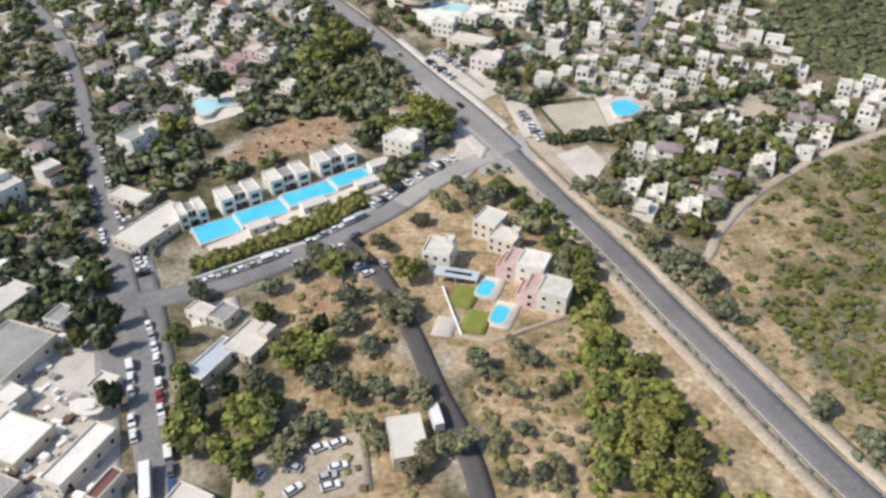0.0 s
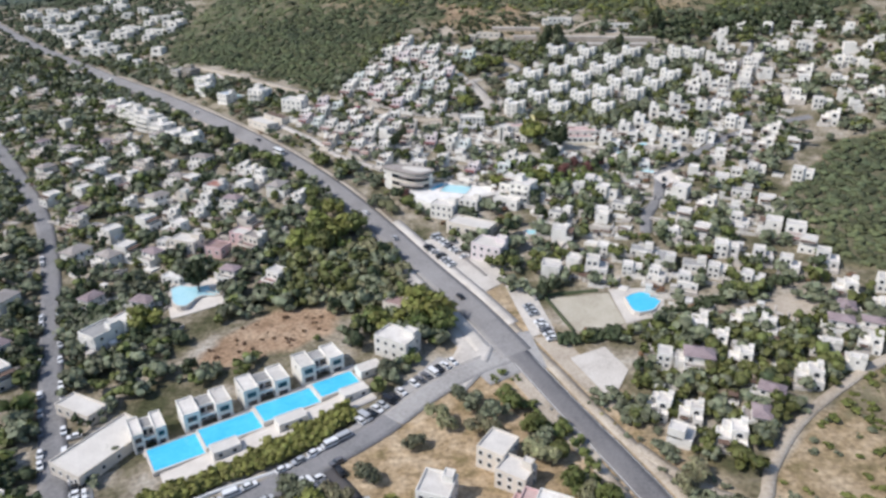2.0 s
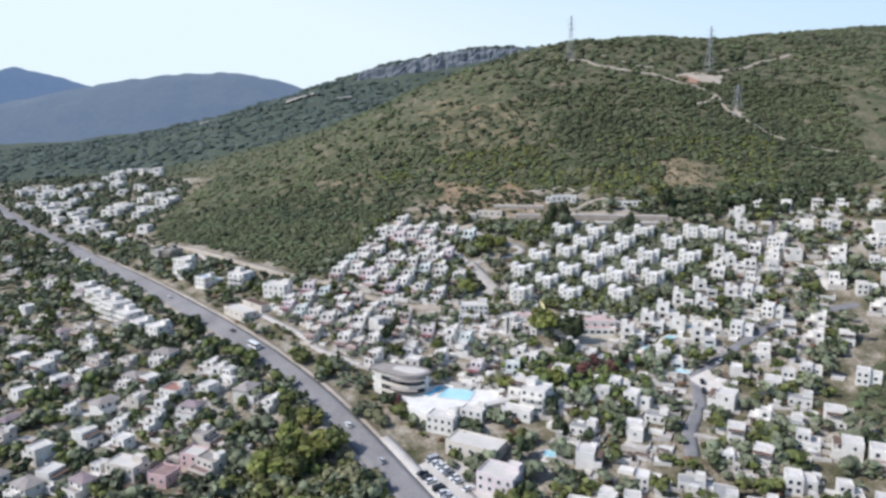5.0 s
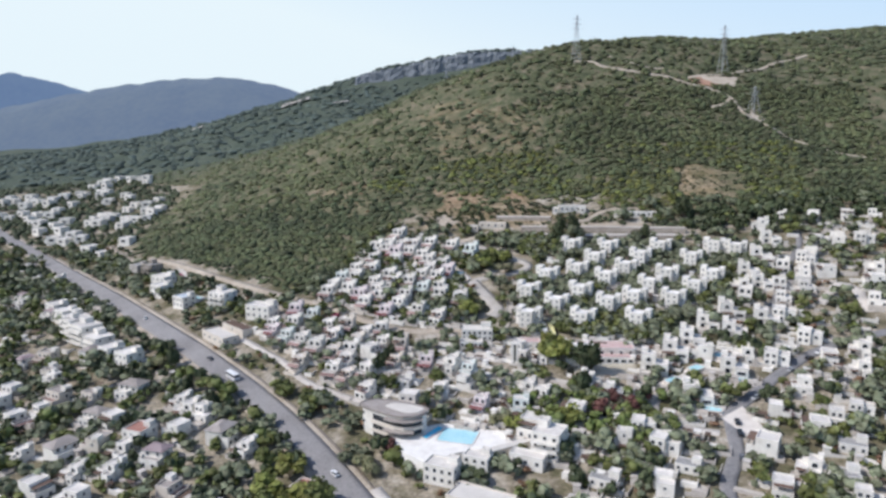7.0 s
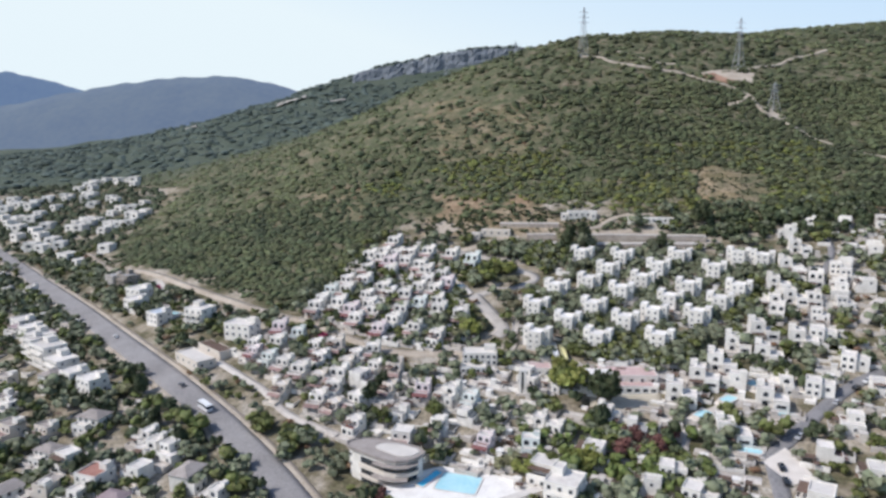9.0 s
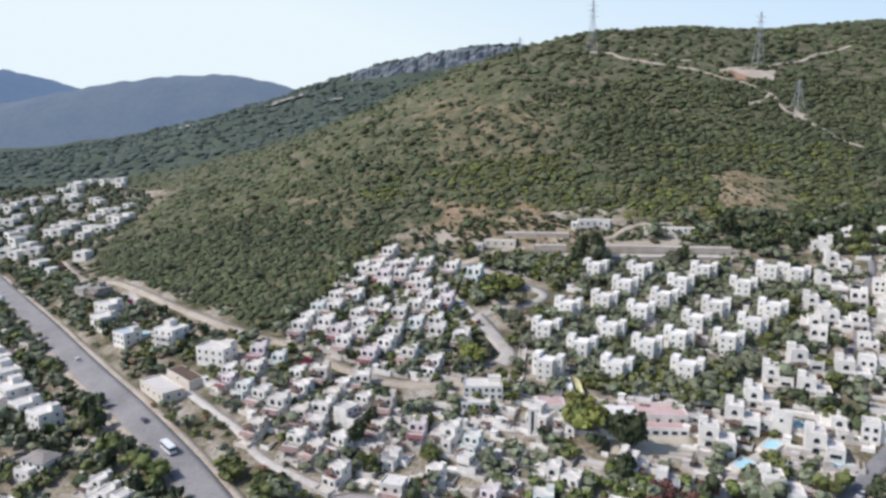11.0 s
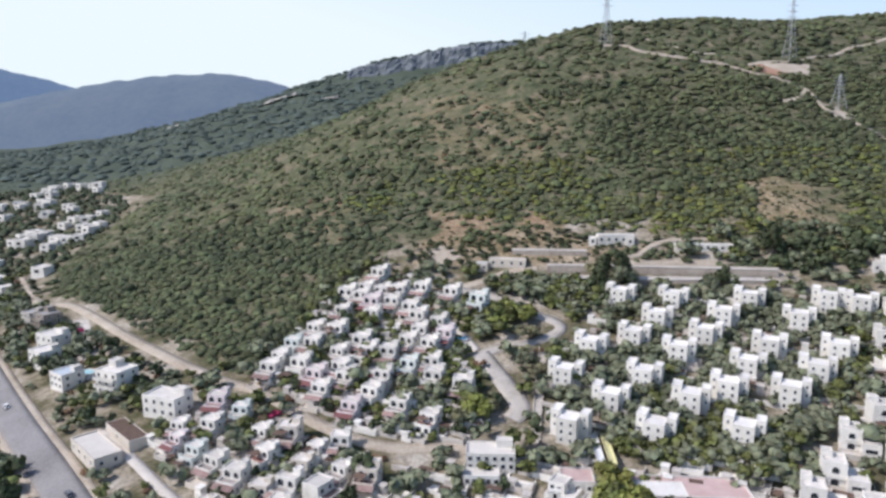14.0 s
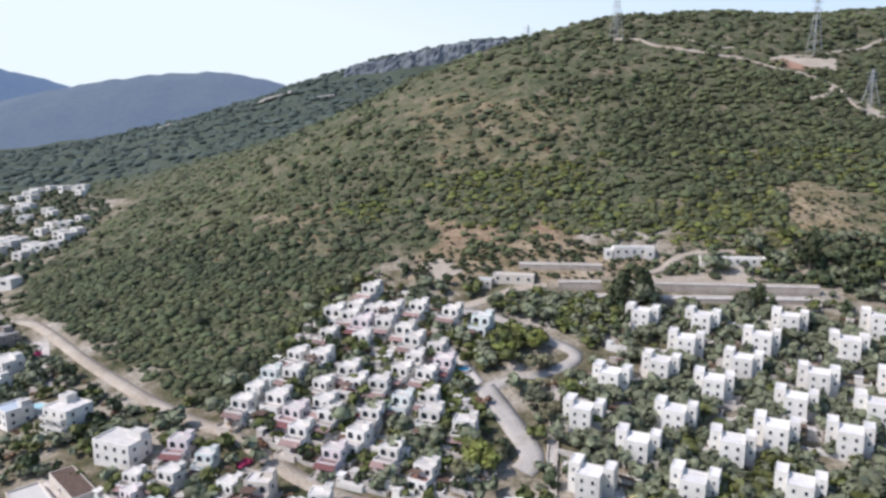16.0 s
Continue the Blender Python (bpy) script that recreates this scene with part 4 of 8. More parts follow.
WING_VILLAS = [(164, 502), (154, 507), (137, 495), (125, 511), (111, 501), (119, 479), (141, 474), (128, 463), (114, 452), (96, 456), (107, 468), (96, 515), (76, 520), (86, 502), (74, 490), (57, 485), (45, 468), (57, 453), (42, 441), (71, 465), (87, 479), (100, 489), (82, 451), (67, 437), (92, 434)]
ARCH_VILLAS = [(-26, 555), (-39, 539), (-27, 529), (-6, 538), (-16, 537), (7, 532), (18, 524), (-26, 519), (-7, 514), (-6, 503), (4, 499), (-28, 498), (-39, 508), (-48, 511), (-55, 501), (-58, 492), (-60, 484), (-49, 485), (-42, 477), (-31, 474), (-25, 490), (-17, 489), (-9, 480), (0, 471), (10, 465), (-21, 464), (-27, 457), (-11, 456), (-1, 448), (-18, 474)]
ARCH_EAST = [(150, 454), (170, 462), (180, 480)]
LOGGIA_VILLAS = [(88, 396), (100, 406), (110, 415), (122, 429), (97, 371), (118, 389), (130, 419), (136, 438), (162, 465), (161, 479), (174, 495), (187, 513), (148, 428)]
LOWER_VILLAGE = [(-74, 467), (-64, 460), (-54, 447), (-45, 445), (-35, 437), (-26, 427), (-38, 430), (-81, 448), (-73, 441), (-57, 428), (-48, 421), (-41, 414), (-31, 404), (-18, 424), (-6, 409), (12, 401), (-83, 455), (-39, 402), (-30, 390), (0, 387), (-19, 411), (16, 376), (31, 372), (40, 379), (-62, 416), (-50, 436), (-28, 440)]
EAST_LOW = [(43, 280), (53, 286), (60, 279), (67, 292), (73, 276), (81, 270), (87, 281), (96, 275), (90, 263), (103, 268), (112, 260), (80, 290)]
EAST_GARDENS = [(82, 232), (71, 218), (78, 214), (88, 226), (91, 215), (69, 192), (61, 196), (64, 184), (76, 181), (85, 188), (92, 196), (106, 203), (106, 229), (99, 235), (126, 226), (130, 216), (121, 209), (117, 217), (135, 224), (133, 234), (138, 247), (143, 234), (153, 247), (162, 249), (158, 236), (150, 226)]
EAST_MID = [(73, 354), (53, 327), (70, 322), (81, 331), (108, 336), (116, 323), (104, 315), (97, 300), (107, 300), (111, 283), (134, 298), (140, 290), (122, 276), (128, 267), (141, 281), (142, 268), (124, 318), (139, 347), (149, 352), (129, 344), (176, 376), (158, 391), (137, 371), (122, 357), (97, 349)]
EAST_HIGH = [(100, 369), (90, 392), (90, 379), (111, 404), (126, 398), (138, 393), (158, 430), (159, 408), (162, 475), (175, 486), (151, 463), (188, 475), (202, 494), (198, 470), (181, 456), (224, 536), (241, 531), (255, 527), (204, 538), (221, 504), (234, 500), (220, 466), (172, 394), (140, 346), (143, 370), (126, 352), (77, 341), (64, 350)]
EAST_FAR = [(190, 532), (210, 536), (222, 533), (238, 528), (253, 524), (269, 518), (184, 511), (203, 510), (213, 505), (225, 500), (240, 498), (257, 489), (265, 485), (170, 484), (179, 488), (196, 488), (184, 467), (175, 453), (196, 480), (220, 469), (242, 474), (250, 471), (255, 464), (213, 454), (232, 448), (242, 444), (160, 469), (166, 448), (210, 420), (204, 419), (225, 426), (205, 400), (203, 434), (224, 411)]
WEST_SIDE = [(-294, 613), (-279, 573), (-231, 520), (-178, 426), (-176, 393), (-167, 408), (-151, 405), (-133, 408), (-132, 353), (-144, 368), (-141, 345), (-94, 383), (-108, 394), (-72, 359), (-83, 369), (-131, 370), (-132, 385), (-195, 420), (-205, 451), (-118, 352), (-160, 367)]
WEST_GARDENS = [(-178, 349), (-155, 336), (-163, 318), (-229, 422), (-191, 386), (-102, 374), (-141, 320), (-138, 279), (-118, 262), (-127, 252), (-68, 290), (-161, 247), (-150, 232), (-197, 303), (-176, 281), (-147, 314), (-124, 338), (-161, 338), (-180, 360), (-205, 380), (-194, 408)]

for x, y in WING_VILLAS:
    put_house("wing", wing_villa, x, y, -27 + dice.uniform(-3, 3), 1.0, 5.4)
for i, (x, y) in enumerate(ARCH_VILLAS + ARCH_EAST + LOWER_VILLAGE):
    v = 0 if 30 <= i < 33 else (1, 0, 4, 1, 2, 1, 5, 0)[i % 8] if i < 30 else (1, 3, 2, 1, 3, 4, 5)[i % 7]
    loose = i >= 33
    put_house("arch%d" % v, lambda: arch_villa(v), x, y, -24 + dice.uniform(-9, 9) * (2 if loose else 1), dice.uniform(0.72, 0.92) if loose else dice.uniform(0.84, 0.98), 4.4)
HOMES = WING_VILLAS + ARCH_VILLAS + ARCH_EAST
for i, (x, y) in enumerate(LOGGIA_VILLAS):
    k = i % 3 % 2
    put_house("loggia%d" % k, lambda: loggia_villa(k), x, y, -18 + dice.uniform(-6, 6), dice.uniform(0.92, 1.02), 6.0)
for q in ((70, 398, 9), (60, 398, 7), (80, 403, 6), (19, 413, 5), (28, 408, 4), (92, 385, 5), (105, 393, 5), (117, 402, 5), (101, 364, 5), (110, 352, 6), (-98, 276, 13), (-92, 262, 9), (-106, 266, 8)):
    claim(*q)
for spots, kinds, size in ((EAST_LOW, (0, 1, 1, 3), 0.86), (EAST_GARDENS, (5, 5, 0, 1, 8), 0.86), (EAST_MID, (0, 1, 2, 3, 4, 5), 0.92), (EAST_HIGH, (0, 1, 2, 5, 5), 1.0), (EAST_FAR, (0, 1, 2, 5, 5), 1.0), (WEST_SIDE, (0, 2, 4, 5, 5, 6, 7, 7, 8), 1.0), (WEST_GARDENS, (2, 4, 5, 6, 7, 8), 1.08)):
    for x, y in spots:
        if not on_street(x, y) and not any(math.hypot(x - q[0], y - q[1]) < 9 for q in LOGGIA_VILLAS) and not any(math.hypot(x - q[0], y - q[1]) < 7.2 for q in HOMES):
            HOMES.append((x, y))
            plain(x, y, None, kinds, size)


def infill(poly, count, gap, arched=False, kinds=(0, 1, 2, 3, 4, 5, 5)):
    """More houses between those placed, where the plots are too small to tell apart."""
    xs, ys = [p[0] for p in poly], [p[1] for p in poly]
    made = tries = 0
    while made < count and tries < count * 30:
        tries += 1
        x, y = dice.uniform(min(xs), max(xs)), dice.uniform(min(ys), max(ys))
        if inside(poly, [x], [y])[0] and free([x], [y], gap)[0]:
            if arched:
                put_house("arch1", lambda: arch_villa(1), x, y, -24 + dice.uniform(-9, 9), dice.uniform(0.8, 0.95), 4.6)
            else:
                plain(x, y, None, kinds)
            made += 1


infill([(-290, 650), (-100, 405), (-66, 352), (-62, 300), (-100, 240), (-170, 240), (-250, 380), (-420, 720), (-400, 750)], 32, 2.8, False, (0, 2, 5, 5, 6, 7, 7, 8))
infill([(-62, 486), (-40, 545), (-14, 556), (20, 530), (6, 505), (14, 470), (0, 444), (-22, 452)], 14, 2.6, True)
infill([(-90, 455), (-45, 452), (-10, 425), (-20, 400), (-60, 410)], 4, 3.0, True)
infill([(-60, 420), (-28, 380), (50, 350), (90, 400), (30, 420), (10, 400), (-20, 445), (-45, 450)], 12, 3.2)
infill([(150, 380), (185, 385), (232, 396), (290, 420), (300, 520), (220, 480), (196, 440)], 7, 3.4, False, (0, 1, 2, 5, 5))
infill([(45, 300), (150, 300), (190, 390), (250, 520), (200, 520), (110, 400), (60, 360)], 6, 4.5)

FAR_ESTATE = [(-492, 928), (-455, 909), (-413, 876), (-418, 831), (-374, 792), (-428, 932), (-398, 924), (-405, 982), (-368, 968), (-356, 896), (-307, 845), (-330, 806), (-287, 771), (-340, 790), (-332, 743), (-269, 674), (-280, 794), (-450, 846)]
for cx, cy in FAR_ESTATE:
    for q in range(5):
        x, y = cx + dice.uniform(-17, 17), cy + dice.uniform(-20, 20)
        if free([x], [y], 2.5)[0]:
            v = dice.randrange(2)
            put_house("far%d" % v, lambda: far_house(v), x, y, dice.uniform(-40, 0), dice.uniform(0.9, 1.25), 5)

# larger single buildings
building(-118, 488, -25, 11, 10, 8.6, "white three-storey apartment house", cols=3, rows=3)
building(-92, 469, -22, 14, 9, 6.4, "white two-storey apartment house with a flat roof", cols=4)
building(-107.5, 448.5, -45, 21, 8.5, 3.6, "low commercial building with a pale flat roof", CREAM, ROOF_PALE, 4, 1)
building(-143, 499, -35, 9, 9, 5.6, "white house with a grey-blue roof", None, ROOF_BLUE)
building(-170, 539, -30, 12, 9, 7, "white apartment house in a garden", cols=3)
building(-186, 473, -38, 15, 11, 9, "large white apartment block with stepped storeys", cols=5, rows=3)
building(-172, 458, -38, 13, 10, 7.5, "large white apartment block beside the garden trees", cols=5, rows=3)
building(-202, 494, -38, 13, 10, 7.5, "white apartment block among town houses", cols=4, rows=3)
building(-147, 436, -35, 10, 9, 6.5, "white two-storey house beside pines", cols=3)
building(-231, 528, -38, 12, 9, 6.5, "white apartment house near the main road", cols=3)
building(-115, 371, -20, 9, 9, 6.5, "house with a faded purple-red roof", WHITE, TERRACOTTA)
building(-44, 333, -28, 9, 7, 3.6, "low house with a red tiled roof", CREAM, TERRACOTTA, 3, 1)
building(-189, 569, -35, 10, 9, 7.5, "grey stone apartment house at the foot of the hill", STONE, ROOF_GREY, 3, 3)
building(-204, 582, -35, 9, 8, 6.0, "weathered concrete house under construction", CONCRETE, ROOF_GREY, 3, 2)
building(-165, 523, -35, 10, 9, 6.5, "white house with stepped terraces below the hill track", cols=3)
building(17, 430, -3, 14, 8, 4.8, "white administration building with a pale flat roof", None, ROOF_PALE, 6, 2)
building(14, 423, -3, 10, 5, 2.6, "white glazed entrance wing", None, ROOF_PALE, 5, 1)
building(66, 413, -4, 36, 11, 3.2, "long low restaurant building with a faded rose roof", None, PINKROOF, 9, 1, 2)
building(40, 419, -4, 9, 8, 3.4, "low building with a faded rose roof", None, PINKROOF, 3, 1, 2)
building(70, 404.5, -4, 24, 6, 2.5, "white glazed veranda of the restaurant", None, PINKROOF, 8, 1, 1, wide=2.0)
building(60, 412, -4, 15, 8, 3.7, "white flat-roofed middle of the restaurant", None, ROOF_WHITE, 4, 1, 1, parapet=0.2)
building(85, 569, -3, 17, 5, 3.6, "low white building on a hillside terrace", cols=5, rows=1)
building(38, 346, -28, 10, 10, 8.6, "white three-storey hotel block", cols=3, rows=3)
building(30, 340, -28, 12, 5, 4.0, "low white hotel annex", None, ROOF_PALE, 3, 1, 1)
building(1, 336, -25, 11, 7, 6.0, "white two-storey hotel wing", cols=4)
building(13, 341, -25, 9, 6, 4.6, "white hotel wing beside the pool terrace", cols=3)
building(13, 320, -29, 20, 10, 4.4, "low building with a broad pale roof", CREAM, ROOF_PALE, 5, 1)
building(20, 299, -29, 13, 10, 6.2, "two-storey building with pale rose plaster walls", ROSE, ROOF_PALE, 4, 2)
building(-15, 238, -32, 13, 9, 6.8, "white two-storey house with deep balconies", cols=4)
building(-124, 254, -30, 9, 12, 6.4, "house with a long grey roof", None, ROOF_GREY)
building(-160, 214, -30, 12, 14, 9, "white apartment block in the old town", cols=4, rows=3)
building(-97.5, 195, -29, 13, 25, 3.6, "large hall with a plain pale flat roof", CREAM, ROOF_PALE, 4, 1, 5)
building(-113, 214, -26, 15, 7, 3.6, "low annex with a pale flat roof", CREAM, ROOF_PALE, 4, 1)
building(-51.5, 136.5, -28, 10, 12, 3.0, "house with a pale sandy flat roof", CREAM, ROOF_PALE)
building(-60, 129.5, -28, 6, 15, 3.0, "low house wing with a blue-grey sheet roof", None, ROOF_BLUE, 2, 1)
building(-69, 150, -28, 8, 5, 2.8, "small outbuilding with a white roof", None, ROOF, 2, 1, 1)
building(-62, 148, -28, 6, 7, 3.0, "low house wing with a dark grey felt roof", None, ROOF_GREY, 2, 1, 1)
building(-8, 100, 12, 8, 11.5, 3.4, "shed with a plain cream flat roof", CREAM, ROOF_PALE, 2, 1, 2, "shed", 0.15)
building(-54, 84, -24, 9, 10, 3.4, "low building with a white roof", None, ROOF_PALE, 2, 1, 2)
building(-117, 134, -20, 17, 19, 5.0, "hall with a large dark grey roof", CREAM, ROOF_GREY, 4, 1)
building(-131, 158, -24, 13, 14, 4.6, "building with a pale grey roof", CREAM, ROOF, 4, 1)
building(-109, 149, -20, 6, 7, 4.4, "small white house beside the street", None, ROOF_GREY)
building(-86, 122, -20, 6, 6, 3.4, "small white kiosk with a flat roof", None, ROOF_PALE, 2, 1)
building(-101, 105, -20, 14, 12, 3.6, "market building with white roofs", CREAM, ROOF_WHITE, 4, 1)
building(-82, 99, -22, 6, 17, 4.2, "long white-roofed building beside the street", CREAM, ROOF_WHITE, 2, 1, 4)
building(-101, 88, -22, 14, 14, 4.4, "building with a dark grey roof", CREAM, ROOF_GREY, 3, 1)
building(-118, 110, -22, 11, 10, 4.0, "building with a white roof terrace", None, ROOF_WHITE)
building(-130, 95, -22, 14, 14, 4.0, "building with a white roof in the old town", None, ROOF_WHITE)
building(-147, 130, -22, 13, 13, 5.0, "building with a grey roof in the old town", None, ROOF_GREY)


def old_town(poly, count):
    """Small flat-roofed buildings and sheds that fill the plots between the larger roofs."""
    xs, ys = [p[0] for p in poly], [p[1] for p in poly]
    made = tries = 0
    while made < count and tries < count * 40:
        tries += 1
        x, y = dice.uniform(min(xs), max(xs)), dice.uniform(min(ys), max(ys))
        if inside(poly, [x], [y])[0] and free([x], [y], 2.2)[0]:
            building(x, y, -22 + dice.uniform(-5, 5), dice.uniform(4, 7.5), dice.uniform(4, 8), dice.uniform(2.6, 4.6), dice.choice(("small building with a pale flat roof", "low shop with a white awning roof", "shed with a grey roof between shops")), dice.choice((None, CREAM)), dice.choice((ROOF_WHITE, ROOF_WHITE, ROOF_PALE, ROOF_GREY)), 2, 1, 0, "building", 0.25)
            made += 1


old_town([(-84, 112), (-70, 80), (-150, 70), (-190, 130), (-150, 180), (-112, 176)], 38)
building(-160, 446, -36, 9, 9, 6.0, "white stepped apartment house", cols=3)
building(-196, 480, -38, 9, 8, 10.5, "white upper storeys of the apartment block", cols=3, rows=3)
building(-216, 510, -38, 11, 9, 7.0, "white apartment house beside garden trees", cols=3)
building(-73, 91, -22, 3.4, 8, 3.4, "narrow kiosk with a maroon sheet roof", CREAM, MAROON, 1, 1, 1)
tent = thing("canopy", "oval white fabric canopy over a terrace", "canopy", "", stand(-87, 114, -15))
part("cover", Shape().prism(ngon(0, 0, 4.6, 2.6, 20), 3.2, 3.5).prism(ngon(0, 0, 2.6, 1.4, 20), 3.5, 4.1), ROOF_WHITE, tent)
for px in (-2.8, 2.8):
    part("post", Shape().box(px - 0.1, px + 0.1, -0.1, 0.1, -0.5, 3.2), STEEL, tent)
claim(-87, 114, 4)
building(-101, 456.5, -45, 20, 6.5, 2.9, "open shed with a brown slatted roof", CREAM, SHADE_CLOTH, 1, 1, 0, "shed", 0.1)
building(-17, 265, -30, 8, 7, 3.6, "low cream house with a weathered brown tiled roof", CREAM, BROWNTILE, 2, 1, 2)
building(-114, 321, -20, 13, 8, 6.0, "sandy two-storey garden house with a pale roof", CREAM, ROOF_PALE, 4, 2)
building(-99, 317, -20, 8, 8, 4.0, "rose-walled garden house with a brown roof", PINK, BROWNTILE, 2, 1)
building(-91, 326, -20, 8, 7, 5.0, "rose-walled garden house with a pale roof", PINK, ROOF_PALE, 2, 2)
building(-112, 296, -20, 9, 5, 2.8, "low pool bar with a white roof", None, ROOF_WHITE, 3, 1)


def clutter(name, label, count, polys, mat, seed, lift=0.0):
    """Crates, tanks, tables and folded awnings too small to tell apart, or dark blocks for shaded gaps."""
    r, s = random.Random(seed), Shape()
    for q in range(count):
        poly = polys[q % len(polys)]
        xs, ys = [p[0] for p in poly], [p[1] for p in poly]
        x, y = r.uniform(min(xs), max(xs)), r.uniform(min(ys), max(ys))
        if not inside(poly, [x], [y])[0]:
            continue
        z, a, w, d, h = float(ground(x, y)) + lift, r.uniform(-0.6, -0.2), r.uniform(0.3, 1.5), r.uniform(0.3, 1.1), r.uniform(0.4, 1.6)
        s.prism([(x + px * math.cos(a) - py * math.sin(a), y + px * math.sin(a) + py * math.cos(a)) for px, py in ((-w, -d), (w, -d), (w, d), (-w, d))], z - 0.3, z + h)
    tagged(part(name, s, mat), label, "clutter", kind="stuff")


def yards(name, label, count, poly, mat, seed, shade=False):
    """Low garden walls, steps and paved corners between the houses, or timber shades on posts."""
    r, s = random.Random(seed), Shape()
    xs, ys = [p[0] for p in poly], [p[1] for p in poly]
    for q in range(count):
        x, y = r.uniform(min(xs), max(xs)), r.uniform(min(ys), max(ys))
        if not inside(poly, [x], [y])[0] or on_street(x, y) or not free([x], [y], -2.2)[0]:
            continue
        z, a = float(ground(x, y)), radians(-25 + r.uniform(-8, 8))
        w, d = r.uniform(1.6, 4.5), r.uniform(1.2, 3.2)

        def slab(x0, x1, y0, y1, z0, z1):
            s.prism([(x + px * math.cos(a) - py * math.sin(a), y + px * math.sin(a) + py * math.cos(a)) for px, py in ((x0, y0), (x1, y0), (x1, y1), (x0, y1))], z + z0, z + z1)
        if shade:
            slab(-w / 2, w / 2, -d / 2, d / 2, 2.3, 2.45)
            for px in (-w / 2 + 0.1, w / 2 - 0.1):
                for py in (-d / 2 + 0.1, d / 2 - 0.1):
                    slab(px - 0.08, px + 0.08, py - 0.08, py + 0.08, -0.8, 2.3)
        else:
            top = r.uniform(0.6, 1.6)
            slab(-w, w, -d, -d + 0.25, -1.5, top)
            slab(w - 0.25, w, -d + 0.25, d, -1.5, top)
            if q % 2:
                slab(-w, w - 0.25, -d + 0.25, d, -1.5, min(top - 0.3, 0.35))
            if q % 4 == 0:
                slab(-w, -w + 2.2, -d + 0.3, -d + 2.6, -1.5, 2.5)
                slab(-w - 0.15, -w + 2.35, -d + 0.15, -d + 2.75, 2.5, 2.65)
    tagged(part(name, s, mat), label, "garden walls", kind="stuff")


VILLAGE = [(-92, 455), (-60, 478), (-62, 500), (-42, 545), (-14, 560), (22, 532), (6, 505), (14, 470), (14, 440), (40, 432), (92, 425), (150, 400), (100, 330), (60, 300), (45, 300), (30, 350), (-20, 382), (-62, 410)]
EAST_QUARTER = [(92, 430), (180, 500), (212, 530), (260, 530), (200, 430), (160, 350), (120, 270), (110, 200), (62, 190), (70, 260), (40, 280), (60, 350)]
WEST_QUARTER = [(-290, 650), (-100, 405), (-66, 352), (-62, 300), (-100, 240), (-170, 240), (-250, 380), (-420, 720)]
WING_GARDENS = [(36, 432), (100, 425), (172, 492), (160, 515), (80, 530), (40, 480)]
for k, (poly, n) in enumerate(((VILLAGE, 2.4), (EAST_QUARTER, 1.5), (WEST_QUARTER, 1.6), (WING_GARDENS, 0.5))):
    yards("garden_walls", "white garden walls, steps and small sheds between the houses", int(420 * n), poly, WHITE, 50 + k)
    yards("garden_walls", "sandy garden walls, sheds and paved corners between the houses", int(480 * n), poly, PAVING, 60 + k)
    yards("garden_shades", "dark timber shades in the gardens", int(150 * n), poly, SHADE_CLOTH, 70 + k, True)

MARKET = [(-84, 112), (-70, 78), (-140, 70), (-175, 130), (-140, 172), (-112, 172), (-104, 130)]
clutter("yard_clutter", "white tables, tanks and awnings between old-town buildings", 620, [MARKET], ROOF_WHITE, 3)
# dark blocks added as the shade in gaps between the roofs
clutter("yard_clutter", "dark blocks for the shaded gaps between old-town buildings", 300, [MARKET], SHADE_CLOTH, 5)
clutter("yard_clutter", "grey crates and units between old-town buildings", 420, [MARKET], ROOF_GREY, 4)

# ---- single places: pools, courts, villas, hotel ----


def patch(name, x, y, rot, w, d, mat, label, lift=0.2, category="paving"):
    """A paved rectangle that follows the land."""
    a = radians(rot)
    u = Vector((-math.sin(a), math.cos(a)))
    line = [Vector((x, y)) + u * d * (i / max(2, int(d / 3)) - 0.5) for i in range(max(2, int(d / 3)) + 1)]
    claim(x, y, min(w, d) * 0.5)
    return tagged(part(name, ribbon(line, w, lift, 0.0, 1.2 + lift), mat), label, category, kind="structure")


def poly_pool(pts, label, water, rim=0.6):
    """A pool of free outline: water inside a pale stone edge."""
    cx, cy = sum(p[0] for p in pts) / len(pts), sum(p[1] for p in pts) / len(pts)
    line = smooth_line(list(pts) + [pts[0]], 1.5)[:-1]
    inn = [(q.x - cx, q.y - cy) for q in line]
    out = [(px * (1 + rim / math.hypot(px, py)), py * (1 + rim / math.hypot(px, py))) for px, py in inn]
    p = thing("swimming_pool", label, "swimming pool", "", pose(cx, cy, max(float(ground(*q)) for q in pts) + 0.15))
    if sum(a[0] * b[1] - b[0] * a[1] for a, b in zip(inn, inn[1:] + inn[:1])) < 0:
        inn, out = inn[::-1], out[::-1]
    part("edge", Shape().ring(out, inn, -4.0, 0.06), DECK, p, "pale stone pool edge")
    part("water", Shape().prism(inn, -3.5, -0.08), water, p, "clear turquoise pool water")
    claim(cx, cy, max(math.hypot(*q) for q in inn))
    return p


